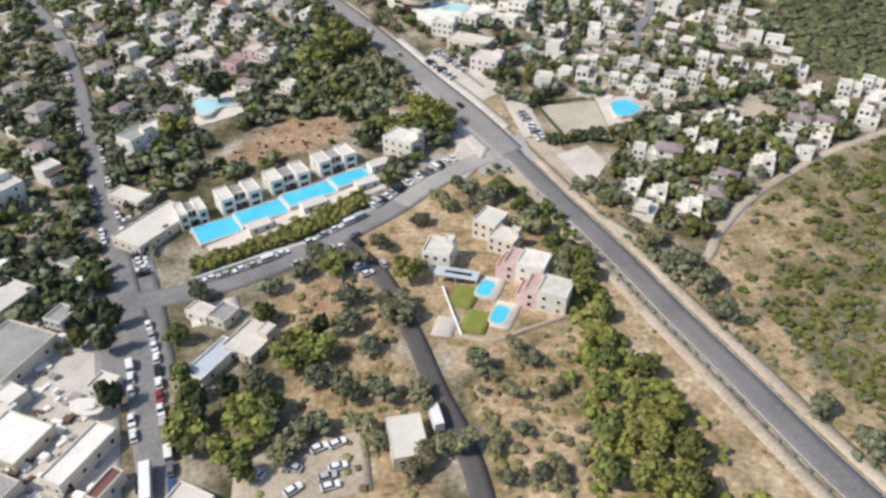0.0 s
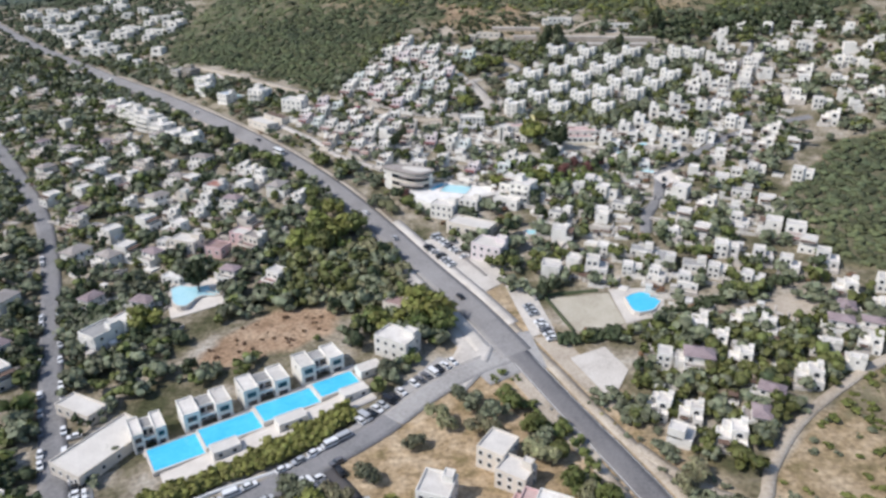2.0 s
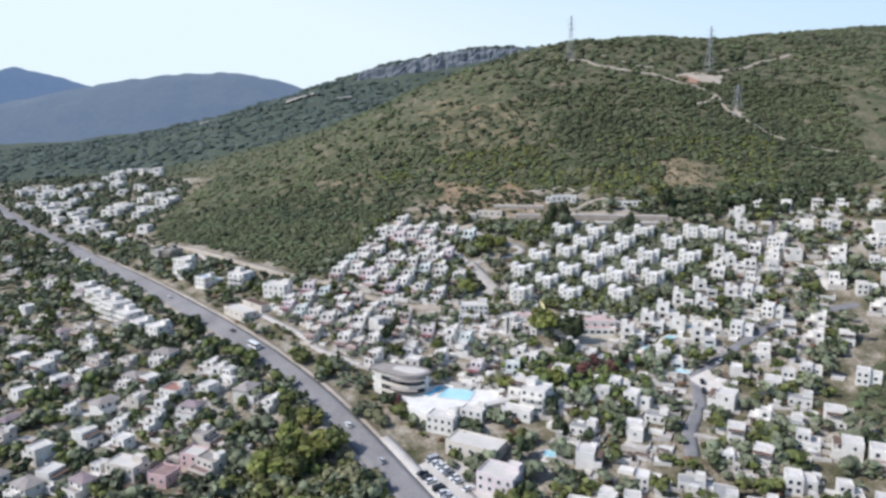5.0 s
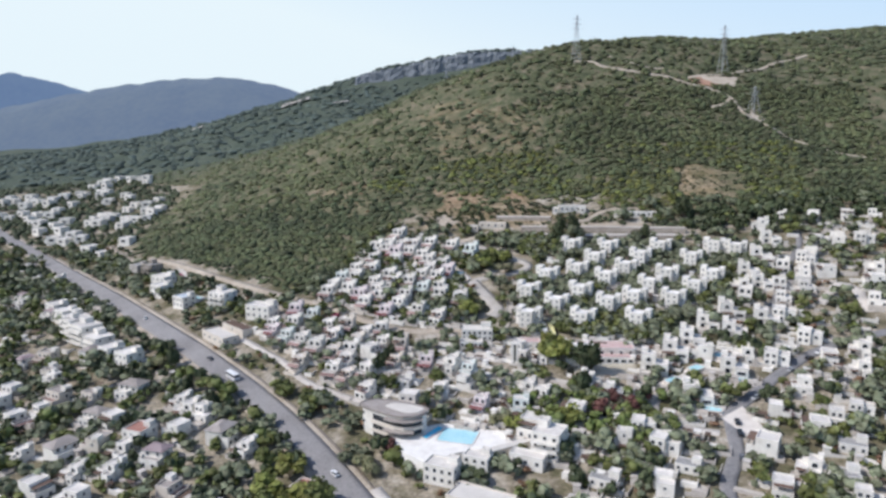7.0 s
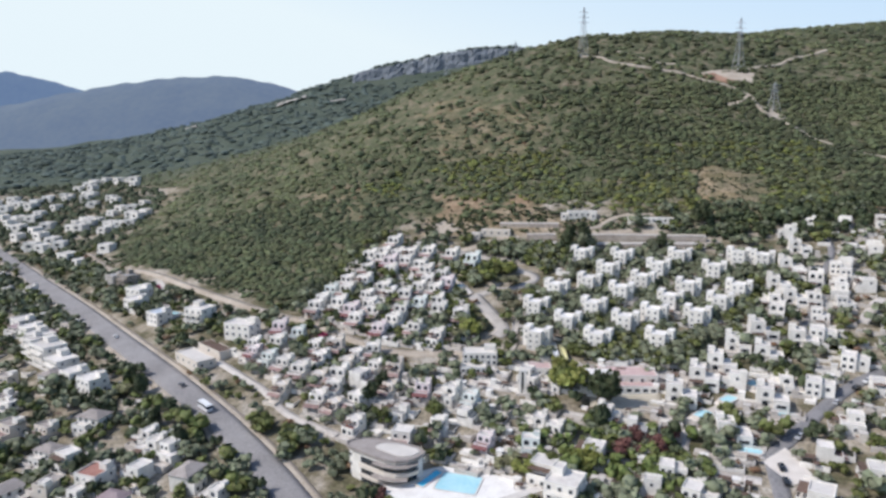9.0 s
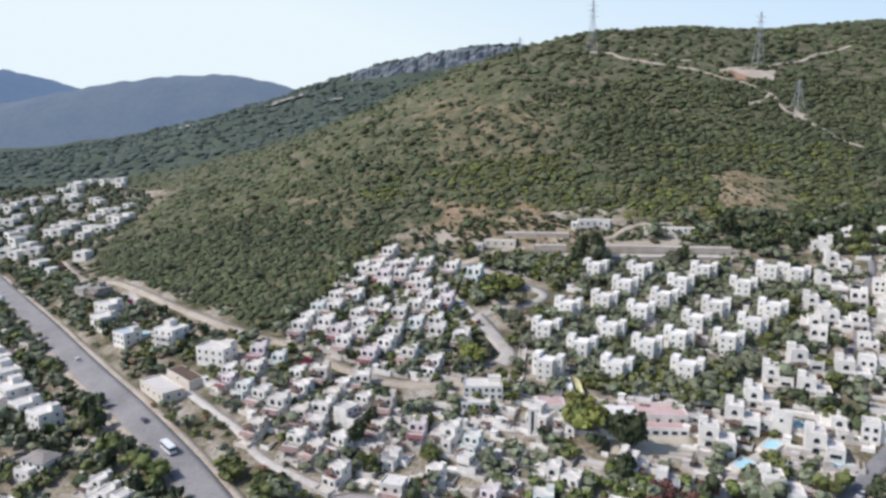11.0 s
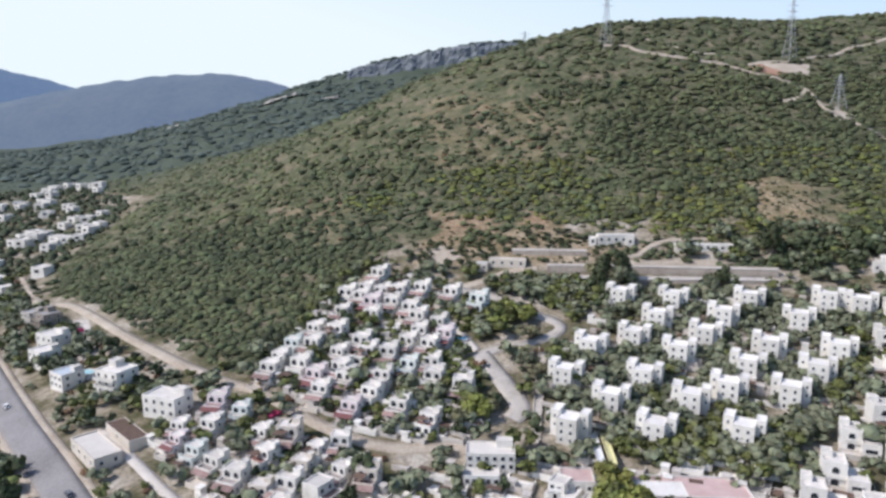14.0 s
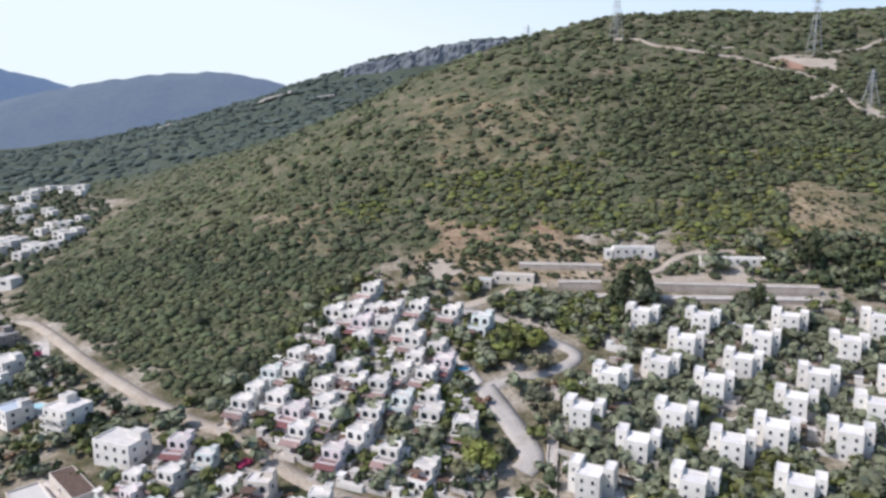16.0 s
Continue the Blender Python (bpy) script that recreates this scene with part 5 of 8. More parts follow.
def quad_patch(name, corners, mat, label, lift=0.25, category="paving", skirt=1.2):
    """A four-cornered piece of ground cover that follows the land, its sides going into the earth."""
    a, b, c, d = [Vector(q) for q in corners]
    n = max(3, int(max((b - a).length, (c - b).length, (d - c).length) / 4))
    sh = Shape()
    for i in range(-1, n + 2):
        for j in range(-1, n + 2):
            u, v = min(max(i / n, 0), 1), min(max(j / n, 0), 1)
            q = (a * (1 - u) + b * u) * (1 - v) + (d * (1 - u) + c * u) * v
            sh.v.append((q.x, q.y, float(ground(q.x, q.y)) + (lift if 0 <= i <= n and 0 <= j <= n else lift - skirt)))
    w = n + 3
    sh.f = [(i * w + j, (i + 1) * w + j, (i + 1) * w + j + 1, i * w + j + 1) for i in range(w - 1) for j in range(w - 1)]
    sh.m = [0] * len(sh.f)
    mid = (a + b + c + d) / 4
    claim(mid.x, mid.y, min((b - a).length, (c - b).length) * 0.5)
    return tagged(part(name, sh, mat), label, category, kind="structure")


def wall_run(pts, height, thick, mat, label, name="garden_wall"):
    line = smooth_line(pts, 3.0)
    return tagged(part(name, ribbon(line, thick, height, 0.0, height + 0.6), mat), label, "wall", kind="structure")


def swimming_pool(x, y, rot, w, d, label, round_=0.0, lift=0.5, water=None):
    """Water inside a pale stone edge."""
    a = radians(rot)
    corners = [(x + (q * w * math.cos(a) - r * d * math.sin(a)) * 0.5, y + (q * w * math.sin(a) + r * d * math.cos(a)) * 0.5) for q in (-1, 1) for r in (-1, 1)]
    level = max(float(ground(*q)) for q in corners)
    p = thing("swimming_pool", label, "swimming pool", "", pose(x, y, level + lift, 0, 0, rot))
    if round_:
        out, k = [], 6
        for cx, cy, a0 in ((w / 2 - round_, -d / 2 + round_, -90), (w / 2 - round_, d / 2 - round_, 0), (-w / 2 + round_, d / 2 - round_, 90), (-w / 2 + round_, -d / 2 + round_, 180)):
            out += [(cx + round_ * math.cos(radians(a0 + 90 * i / k)), cy + round_ * math.sin(radians(a0 + 90 * i / k))) for i in range(k + 1)]
    else:
        out = [(-w / 2, -d / 2), (w / 2, -d / 2), (w / 2, d / 2), (-w / 2, d / 2)]
    big = [(q * (1 + 1.0 / w), r * (1 + 1.0 / d)) for q, r in out]
    part("edge", Shape().ring(big, out, -4.0, 0.06), DECK, p, "pale stone pool edge")
    part("water", Shape().prism(out, -3.5, -0.08), water or WATER, p, "clear turquoise pool water")
    claim(x, y, max(w, d) * 0.6)
    return p


# the row of pool villas: u runs along the pools, v away from the road
ROW_X, ROW_Y, ROW_TURN = -80.0, 191.0, 33.3


def row_spot(u, v):
    a = radians(ROW_TURN)
    return ROW_X + u * math.cos(a) - v * math.sin(a), ROW_Y + u * math.sin(a) + v * math.cos(a)


def pool_villa(u, v, w):
    x, y = row_spot(u, v)
    h = thing("pool_villa", "white two-storey holiday villa with a dark glazed middle", "house", "pool villas", stand(x, y, ROW_TURN))
    q = w / 3
    block(h, -w / 2, -w / 2 + q, -4.2, 4.8, -2, 6.2)
    block(h, w / 2 - q, w / 2, -4.2, 4.8, -2, 6.2)
    block(h, -w / 2 + q, w / 2 - q, -1.0, 4.4, -2, 5.6, WHITE, ROOF_GREY, 0.2)
    for px in (-w / 2 + q / 2, w / 2 - q / 2):
        for z in (4.5, 1.5):
            glazed(h, px, -4.2, z, round(q * 0.62, 2), 2.0)
        window(h, px, -4.2 + 9.0, 4.4, 1.2, 1.3, 180)
    for px in (-q * 0.25, q * 0.25):
        for z in (4.2, 1.5):
            glazed(h, px, -1.0, z, round(q * 0.44, 2), 2.2)
    window(h, w / 2, 0.5, 4.4, 1.2, 1.3, 90)
    window(h, -w / 2, 0.5, 4.4, 1.2, 1.3, 270)
    part("balcony", Shape().box(-w / 2 + q, w / 2 - q, -3.4, -1.0, 2.9, 3.1), DECK, h, "pale balcony slab")
    part("balustrade", Shape().box(-w / 2 + q, w / 2 - q, -3.45, -3.35, 3.1, 4.0), FRAME, h)
    claim(x, y, w * 0.55)


for u, w in ((-0.5, 9.5), (16.5, 14.5), (35, 15), (54, 15)):
    pool_villa(u, 11.0, w)
for (u0, u1), half in (((-3.5, 10.4), 5.2), ((11.2, 27.8), 4.6), ((28.6, 46.6), 4.4), ((47.4, 61.0), 4.0)):
    x, y = row_spot((u0 + u1) / 2 + 1.0, -0.2)
    swimming_pool(x, y, ROW_TURN, u1 - u0, half * 2, "long turquoise pool before white holiday villas")
x, y = row_spot(30.5, -9.6)
patch("terrace", x, y, ROW_TURN + 90, 9.4, 64, DECK, "pale stone sun terrace beside the pools", 0.42)
x, y = row_spot(30.5, 5.6)
patch("terrace", x, y, ROW_TURN + 90, 2.6, 68, DECK, "pale stone terrace before the villas", 0.44)
for u, w in ((16.5, 8.0), (36.5, 9.0), (57.5, 8.5), (67, 8)):
    x, y = row_spot(u, -8.2 + (u > 60) * 8)
    building(x, y, ROW_TURN, w, 4.6, 2.7, "low white terrace pavilion beside the pool", None, ROOF_PALE, 2, 1, 1, "pavilion", 0.15)
wall_run([(-76.5, 168), (-68, 172.6), (-57, 178.4), (-44.7, 183.6), (-35, 189)], 0.9, 0.5, FRAME, "low white boundary wall along the side road")

quad_patch("parking_strip", [(-33, 188), (-27, 200), (-1, 233), (9, 228)], ASPHALT_WORN, "pale parking strip full of cars beside the side road", 0.27, "parking")
quad_patch("verge", [(31, 240), (41, 238), (55, 200), (47, 200)], DUST, "pale sandy verge beside the main road", 0.2, "verge")
quad_patch("verge", [(20, 223), (30, 221), (45, 180), (38, 178)], DUST, "pale gravel verge beside the main road", 0.26, "verge")
tagged(part("paving", ribbon([Vector(q) for q in ((2, 217), (8, 226), (12, 238), (6, 252))], 13, 0.3, 0.0, 1.2), PAVING), "pale dusty apron beside the road junction", "paving", kind="structure")
for q in ((6, 222), (10, 234), (8, 246)):
    claim(*q, 5)

# the compound with two small pools
building(-1, 168, -17, 8.5, 8.5, 6.4, "white two-storey house with a pale pink roof terrace", None, ROOF, 3, 2)
building(15, 182, -32, 8, 9, 6.0, "sandy two-storey house with a flat roof", CREAM, ROOF_PALE)
building(19, 173, -32, 8.5, 7, 5.0, "sandy house wing with a flat roof", CREAM, ROOF_PALE)


def terrace_villa(x, y, rot):
    h = thing("villa", "white villa with a rose-red roof terrace over its porch", "house", "villas by the small pools", stand(x, y, rot))
    block(h, -2.0, 6.2, -4.0, 4.0, -2, 6.4, None, ROOF)
    block(h, -5.8, -1.9, -4.0, 4.0, -2, 5.4, PINK, PINKROOF, 0.5)
    block(h, -8.0, -5.7, -3.6, 3.6, -2, 2.9, PINK, PINKROOF, 0.5)
    for z in (4.6, 1.6):
        for px in (0.2, 4.2):
            window(h, px, -4.0, z, 1.2, 1.3)
        for py in (-2.0, 1.8):
            window(h, 6.2, py, z, 1.1, 1.3, 90)
    for py in (-2.0, 1.8):
        glazed(h, -5.8, py, 4.0, 1.6, 1.8, 270)
        glazed(h, -8.0, py, 1.4, 1.6, 1.9, 270)
    window(h, -3.8, -4.0, 3.8, 1.4, 1.6)
    window(h, -3.8, -4.0, 1.2, 1.4, 1.6)
    claim(x, y, 8)


terrace_villa(24, 159, -24)
terrace_villa(28.5, 146, -24)
patch("lawn", 6.0, 151, -22, 7.5, 9, LAWN, "clipped green lawn beside the pool", 0.34, "lawn")
patch("lawn", 9.0, 140, -22, 7.5, 9, LAWN, "bright green lawn inside a white edge", 0.34, "lawn")
patch("terrace", 13.5, 154, -22, 7.0, 10, DECK, "pale terrace round the small pool", 0.30)
patch("terrace", 16.5, 142, -22, 7.0, 11, DECK, "pale terrace round the small pool", 0.30)
swimming_pool(12.2, 153.5, -22, 4.2, 7.2, "small turquoise garden pool with rounded corners", 1.6, 0.42)
swimming_pool(15.5, 141.8, -22, 4.2, 7.4, "small turquoise garden pool with rounded corners", 1.8, 0.42)
wall_run([(5, 134.5), (13, 131.5), (22, 135), (33, 139)], 1.2, 0.5, DUST, "sandy garden wall round the villa plot")
wall_run([(5, 134.5), (2, 147), (0, 156)], 1.0, 0.4, FRAME, "white garden wall beside the lawn")
patch("yard", 0.5, 139, -15, 6, 8, PAVING, "pale concrete yard beside the lane", 0.3)
c = thing("carport", "long white sheet-roofed carport on posts", "carport", "", stand(4, 159, -14))
part("roof", Shape().box(-6.5, 6.5, -2.2, 2.2, 2.7, 2.85), ROOF_BLUE, c)
part("skylight", Shape().box(-3.5, 4.5, -0.6, 0.6, 2.854, 2.9), PANE, c, "dark strip of roof glazing")
for px in (-6, 0, 6):
    for py in (-2, 2):
        part("post", Shape().box(px - 0.08, px + 0.08, py - 0.08, py + 0.08, -1, 2.7), FRAME, c)
claim(4, 159, 5)

# sports court, blue pool and yards across the main road
quad_patch("sports_court", [(39.5, 263.5), (61.5, 263.5), (63, 242.8), (46.5, 240.5)], SAND, "bare sandy sports court with a fence", 0.25, "sports court")
quad_patch("terrace", [(62, 266), (82, 264), (77, 246), (63.5, 243)], PAVING, "pale terrace round a pool", 0.22)
poly_pool([(66.2, 257.5), (70, 260.5), (74.2, 261.5), (78.6, 256.5), (76, 251.5), (73, 248), (67.2, 247.5)], "many-sided blue swimming pool", WATER, 0.4)
quad_patch("yard", [(41.5, 226), (53.5, 230.5), (58, 217), (50, 202.5)], PAVING, "open pale sandy yard", 0.25)
quad_patch("yard", [(103, 247), (132, 253), (128, 235), (103, 233)], DUST, "open sandy garden yard", 0.25)
quad_patch("car_park", [(24, 278), (33, 279), (39, 243), (31, 240)], PAVING, "pale car park beside the main road", 0.27)
quad_patch("car_park", [(14, 270), (27, 280), (7, 317), (-11, 312)], PAVING, "pale rosy forecourt between shops and the main road", 0.24)
patch("car_park", 3, 298, 29, 13, 40, PAVING, "pale forecourt beside the main road", 0.27)
patch("car_park", -31, 94, 10, 30, 17, DUST, "dusty parking plot under trees", 0.22)
patch("car_park", -96, 176, 28, 7, 24, PAVING, "pale parking strip beside the street", 0.2)
patch("yard", -66, 152, 22, 14, 9, PAVING, "pale front yard beside the side road", 0.2)
for a, b in (((39, 265.5), (58, 265.5)), ((38.5, 264), (45, 241))):
    wall_run([a, ((a[0] + b[0]) / 2, (a[1] + b[1]) / 2), b], 1.1, 0.6, LEAF_PINE, "clipped hedge round the sports court", "hedge")

# the hotel: curved front building, terrace with its pool
x, y = -17, 364
patch("paving", -102, 108, 22, 46, 70, PAVING, "pale paving between the market buildings", 0.15)
h = thing("hotel", "curved three-storey hotel building with a leaf-shaped grey-brown roof", "hotel", "", stand(x, y, -15))


def leaf(k, push=0.0):
    """The plan of the hotel: a leaf, deepest towards its eastern end."""
    front = [(-13.9, 1.5), (-12, -1), (-7.7, -2.8), (-2, -5.2), (2, -6.6), (6, -6.8), (9.5, -5.5), (12, -2.5), (13.1, 1.4)]
    back = [(10, 4.2), (4, 6.0), (-3, 7.0), (-9, 6.5), (-12.5, 4.5)]
    return [(px * k, py * k - push) for px, py in front] + [(px * k, py * k) for px, py in back]


def bow(k, push, x0, x1, n=10):
    """A strip along the curved front between two places."""
    f = [p for p in leaf(k, push)[:9] if x0 <= p[0] <= x1]
    return f + [(f[-1][0] - 0.6, f[-1][1] + 2.4)] + [(px, py + 2.6) for px, py in reversed(f[1:-1])] + [(f[0][0] + 0.6, f[0][1] + 2.4)]


part("wall", Shape().prism(leaf(0.93), -4, 9.0), WHITE, h)
for z in (5.6, 2.3, -0.8):
    part("glazing", Shape().prism(bow(0.955, 0.05, -8, 12), z, z + 2.4), PANE, h, "dark recessed glazing")
part("balcony", Shape().prism(bow(1.02, 0.6, -8.5, 12.5), 4.7, 5.9), CREAM, h, "pale curved balcony parapet")
part("balcony", Shape().prism(bow(1.02, 0.6, -8.5, 12.5), 1.5, 2.4), CREAM, h, "pale curved balcony parapet")
part("canopy", Shape().prism(bow(1.06, 2.4, -6.5, 12), 4.2, 4.6), ROOF_BROWN, h, "grey-brown canopy over the lower terrace")
part("canopy", Shape().prism(bow(1.03, 1.4, -4, 12.5), 7.9, 8.3), ROOF_BROWN, h, "grey-brown canopy over the balcony")
part("canopy", Shape().prism(bow(1.1, 3.6, -4, 12), 0.9, 1.3), ROOF_BROWN, h, "grey-brown canopy over the ground floor")
for px in (-11.6, -9.6):
    for z in (7.2, 3.9):
        part("window", window_mesh(1.2, 1.5), None, h, at=pose(px, -0.55 - (px + 11.6) * 0.45, z, 0, 0, -23))
part("roof", Shape().prism(leaf(1.0), 9.0, 9.7), ROOF_BROWN, h, "grey-brown leaf-shaped roof")
part("roof_terrace", Shape().prism([(px * 0.55 + 4.0, py * 0.55 + 0.6) for px, py in leaf(1.0)], 9.7, 10.0), ROOF_PALE, h, "sandy upper roof surface")
part("parapet", Shape().ring(leaf(1.01), leaf(0.985), 9.0, 10.1), ROOF_BROWN, h)
claim(x, y, 12)
tz = max(float(ground(q, r)) for q, r in ((-2, 352), (1, 364), (14, 360), (12, 349))) + 0.6
terrace_plan = [(-20, 354), (-13, 357), (-7, 364), (4, 369), (12, 365), (22, 361), (31, 354), (19, 347), (6, 344), (-4, 336), (-13, 345)]
tagged(part("terrace", Shape().prism(terrace_plan, tz - 9, tz), ROOF_WHITE), "broad pale hotel terrace round the pool", "paving", kind="structure")
for q, r, rad in ((-14, 352, 5), (-4, 344, 7), (4, 352, 9), (6, 362, 7), (18, 354, 8), (-6, 354, 6), (27, 355, 5)):
    claim(q, r, rad)
p = swimming_pool(6.6, 356.6, -17, 13, 11, "pale cyan shallow hotel pool on a broad terrace", 1.0, 0.0, PALE_WATER)
p.location.z = tz + 0.12
# a narrow strip of stronger blue water along the pool's left end
p = swimming_pool(-2.6, 359.6, 56, 11, 2.6, "narrow blue strip of water beside the hotel pool", 0.0, 0.0)
p.location.z = tz + 0.16
gallery = thing("gallery", "long pale garden gallery with dark arches beside the terrace", "building", "", stand(23, 346.5, 29))
part("wall", Shape().box(-9.5, 9.5, -1.2, 1.2, -4, 3.2), CREAM, gallery)
part("roof", Shape().box(-9.8, 9.8, -1.5, 1.5, 3.2, 3.5), ROOF_PALE, gallery)
for q in range(6):
    window(gallery, -8 + q * 3.2, -1.2, 1.3, 1.6, 2.0, 0, True)

# the restaurant's forecourt, its white monument, and the apron of the street
patch("paving", 69, 397, -10, 26, 14, SAND, "sandy forecourt before the restaurant", 0.25)
patch("paving", 20, 413, -20, 18, 6, PAVING, "pinkish paved forecourt", 0.25)
quad_patch("paving", [(102, 358), (112, 364), (114, 346), (106, 346)], DECK, "pale concrete apron beside the street", 0.36)
m = thing("monument", "tall white monument of two slabs with a dark slot", "monument", "", stand(32, 406, -10))
part("base", Shape().box(-2.4, 2.4, -1.6, 1.6, -2, 0.6), PAVING, m)
part("slab", Shape().box(-1.5, -0.45, -0.7, 0.7, 0.6, 9.2), WHITE, m)
part("slab", Shape().box(0.45, 1.5, -0.7, 0.7, 0.6, 9.2), WHITE, m)
part("panel", Shape().box(-0.45, 0.45, -0.2, 0.2, 0.6, 8.4), PANE, m, "dark panel between the slabs")
part("cap", Shape().box(-1.6, 1.6, -0.8, 0.8, 9.2, 9.6), WHITE, m)
claim(32, 406, 3)

quad_patch("yard", [(-178, 571), (-168, 566), (-141, 519), (-148, 516)], PAVING, "pale concrete yard between houses and the hill track", 0.27)

# more pools between the houses
for px, py, rot, w, d, words in ((39, 314, 0, 5, 5, "small round pool in a garden"), (100, 363.5, -20, 8, 3.6, "turquoise pool before a white villa"), (120, 381, -20, 7.5, 3.6, "turquoise pool on a villa terrace"), (93, 385, 40, 7, 4, "turquoise pool beside a white villa"), (105, 393, 40, 7, 4, "turquoise pool between white villas"), (118, 402, 40, 6, 4, "blue pool between white villas"), (-138, 505, -30, 6, 4, "blue garden pool behind a white house"), (10, 500, -20, 5, 3, "pale pool on a villa terrace")):
    swimming_pool(px, py, rot, w, d, words, 1.2, 0.5, PALE_WATER if px > 20 or px < -90 else None)
    patch("terrace", px, py, rot, w + 2.4, d + 2.4, DECK, "pale pool terrace between gardens", 0.3)

quad_patch("terrace", [(-117, 296), (-86, 297), (-84, 278), (-104, 268)], DECK, "pale stone terrace round the garden pool", 0.3)
poly_pool([(-110.6, 287.8), (-107.6, 291), (-103.7, 289.5), (-97, 290.5), (-91.6, 290), (-90.1, 283), (-97, 281.8), (-99.9, 274), (-105.2, 276)], "angular turquoise pool among olive trees", PALE_WATER)

# terraces at the foot of the hill


def terrace_bank(pts, height, depth, top, words):
    """A rubble retaining wall with a pale coping, and the level strip behind it."""
    line = smooth_line(pts, 3.0)
    tagged(part("retaining_wall", ribbon(line, 0.7, height, 0.0, height + 0.8), STONE), words, "wall", kind="structure")
    tagged(part("coping", ribbon(line, 0.9, height + 0.12, 0.05, 0.25), PAVING), "pale coping on a terrace wall", "wall", kind="structure")
    tagged(part("terrace", ribbon(line, depth, height - 0.1, -depth / 2 - 0.2, height + 0.9), top), "bare earth strip behind a terrace wall", "ground", kind="structure")
    for q in line[::2]:
        claim(q.x, q.y, 3.2)


terrace_bank([(36, 567), (53, 563.5), (70, 560)], 2.4, 1.6, DUST, "long rubble wall of the upper hill terrace")
terrace_bank([(50, 549), (61, 547.3), (86, 543), (114, 538), (146, 532)], 3.4, 1.8, DUST, "long brown rubble wall of the middle hill terrace")
terrace_bank([(52, 541), (67, 539), (85, 535.5), (112, 531.7), (142, 527)], 1.8, 2.2, PAVING, "long pale wall of the lower hill terrace")
TERRACE_ROAD = smooth_line([(8, 541), (20, 545), (28, 549), (36, 552), (46, 552)])
road("track", TERRACE_ROAD, 5.0, DUST, "pale earth road climbing to the hill terraces", 0.3, "track")
building(33, 558, -14, 17, 4.5, 2.9, "low stone outbuilding with dark doorways on the terrace", CREAM, ROOF_PALE, 4, 1, 1)
building(21, 557, -14, 6, 5, 2.6, "small shed with a grey roof on the terrace", CREAM, ROOF_BLUE, 2, 1, 1)
building(83, 571, -10, 13, 4, 2.3, "low white building between two end wings on a terrace", cols=4, rows=1)
building(74.5, 570, -10, 3.4, 5, 2.7, "small white end wing of a terrace building", None, ROOF_WHITE, 1, 1, 1)
building(91.5, 567, -10, 3.4, 5, 2.7, "small white end wing of a terrace building", None, ROOF_WHITE, 1, 1, 1)
building(112, 559, -8, 4, 5, 2.6, "small white block in a hillside yard", None, ROOF_WHITE, 1, 1, 1)
building(126, 557, -8, 19, 4, 2.3, "low white building in a hillside yard", None, ROOF_WHITE, 6, 1, 1)
quad_patch("bare_ground", [(88, 553), (126, 548), (124, 542), (88, 547)], DUST, "bare earth yard between the hill terraces", 0.28, "ground")

# stepped path beside the villas
s = smooth_line([(40.5, 491), (37.5, 474), (33.6, 453), (31, 438)], 1.5)
path = thing("stair_path", "straight pale stair path climbing beside the villas", "stairs")
for a, b in zip(s, s[1:]):
    q = (a + b) / 2
    part("step", Shape().box(-1.0, 1.0, -0.85, 0.85, -1.0, 0.35), PAVING, path, at=pose(q.x, q.y, float(ground(q.x, q.y)), 0, 0, math.degrees(math.atan2((a - b).y, (a - b).x)) - 90))
for side in (-1.35, 1.35):
    line = [Vector((q.x + side, q.y)) for q in s]
    tagged(part("garden_wall", ribbon(line, 0.3, 0.9, 0.0, 1.4), CREAM), "low sandy wall beside the stair path", "wall", kind="structure")
for side, mat, words in ((-1.6, FRAME, "white water slide"), (1.6, SLIDE_CREAM, "cream-yellow water slide")):
    sl = thing("water_slide", words + " beside the villas", "slide", "", stand(50 + side, 432, -4))
    part("chute", Shape().box(-0.9, 0.9, -10, 10, 1.6, 2.0).box(-1.0, -0.9, -10, 10, 1.6, 2.5).box(0.9, 1.0, -10, 10, 1.6, 2.5), mat, sl)
    for py in (-6, 0, 6):
        part("support", Shape().box(-0.3, 0.3, py - 0.2, py + 0.2, -1.2, 1.6), STEEL, sl)
claim(50, 438, 6)
claim(50, 428, 6)

# grey crag along the ridge, and pale cuttings beside the saddle
# the blue cast in the rock colour stands for haze before the ridge
ROCK_FACE = material("hazed_limestone", [(0.115, 0.135, 0.155), (0.165, 0.185, 0.205), (0.23, 0.245, 0.26)], 0.95, 0.045, 0.22, 0.5)


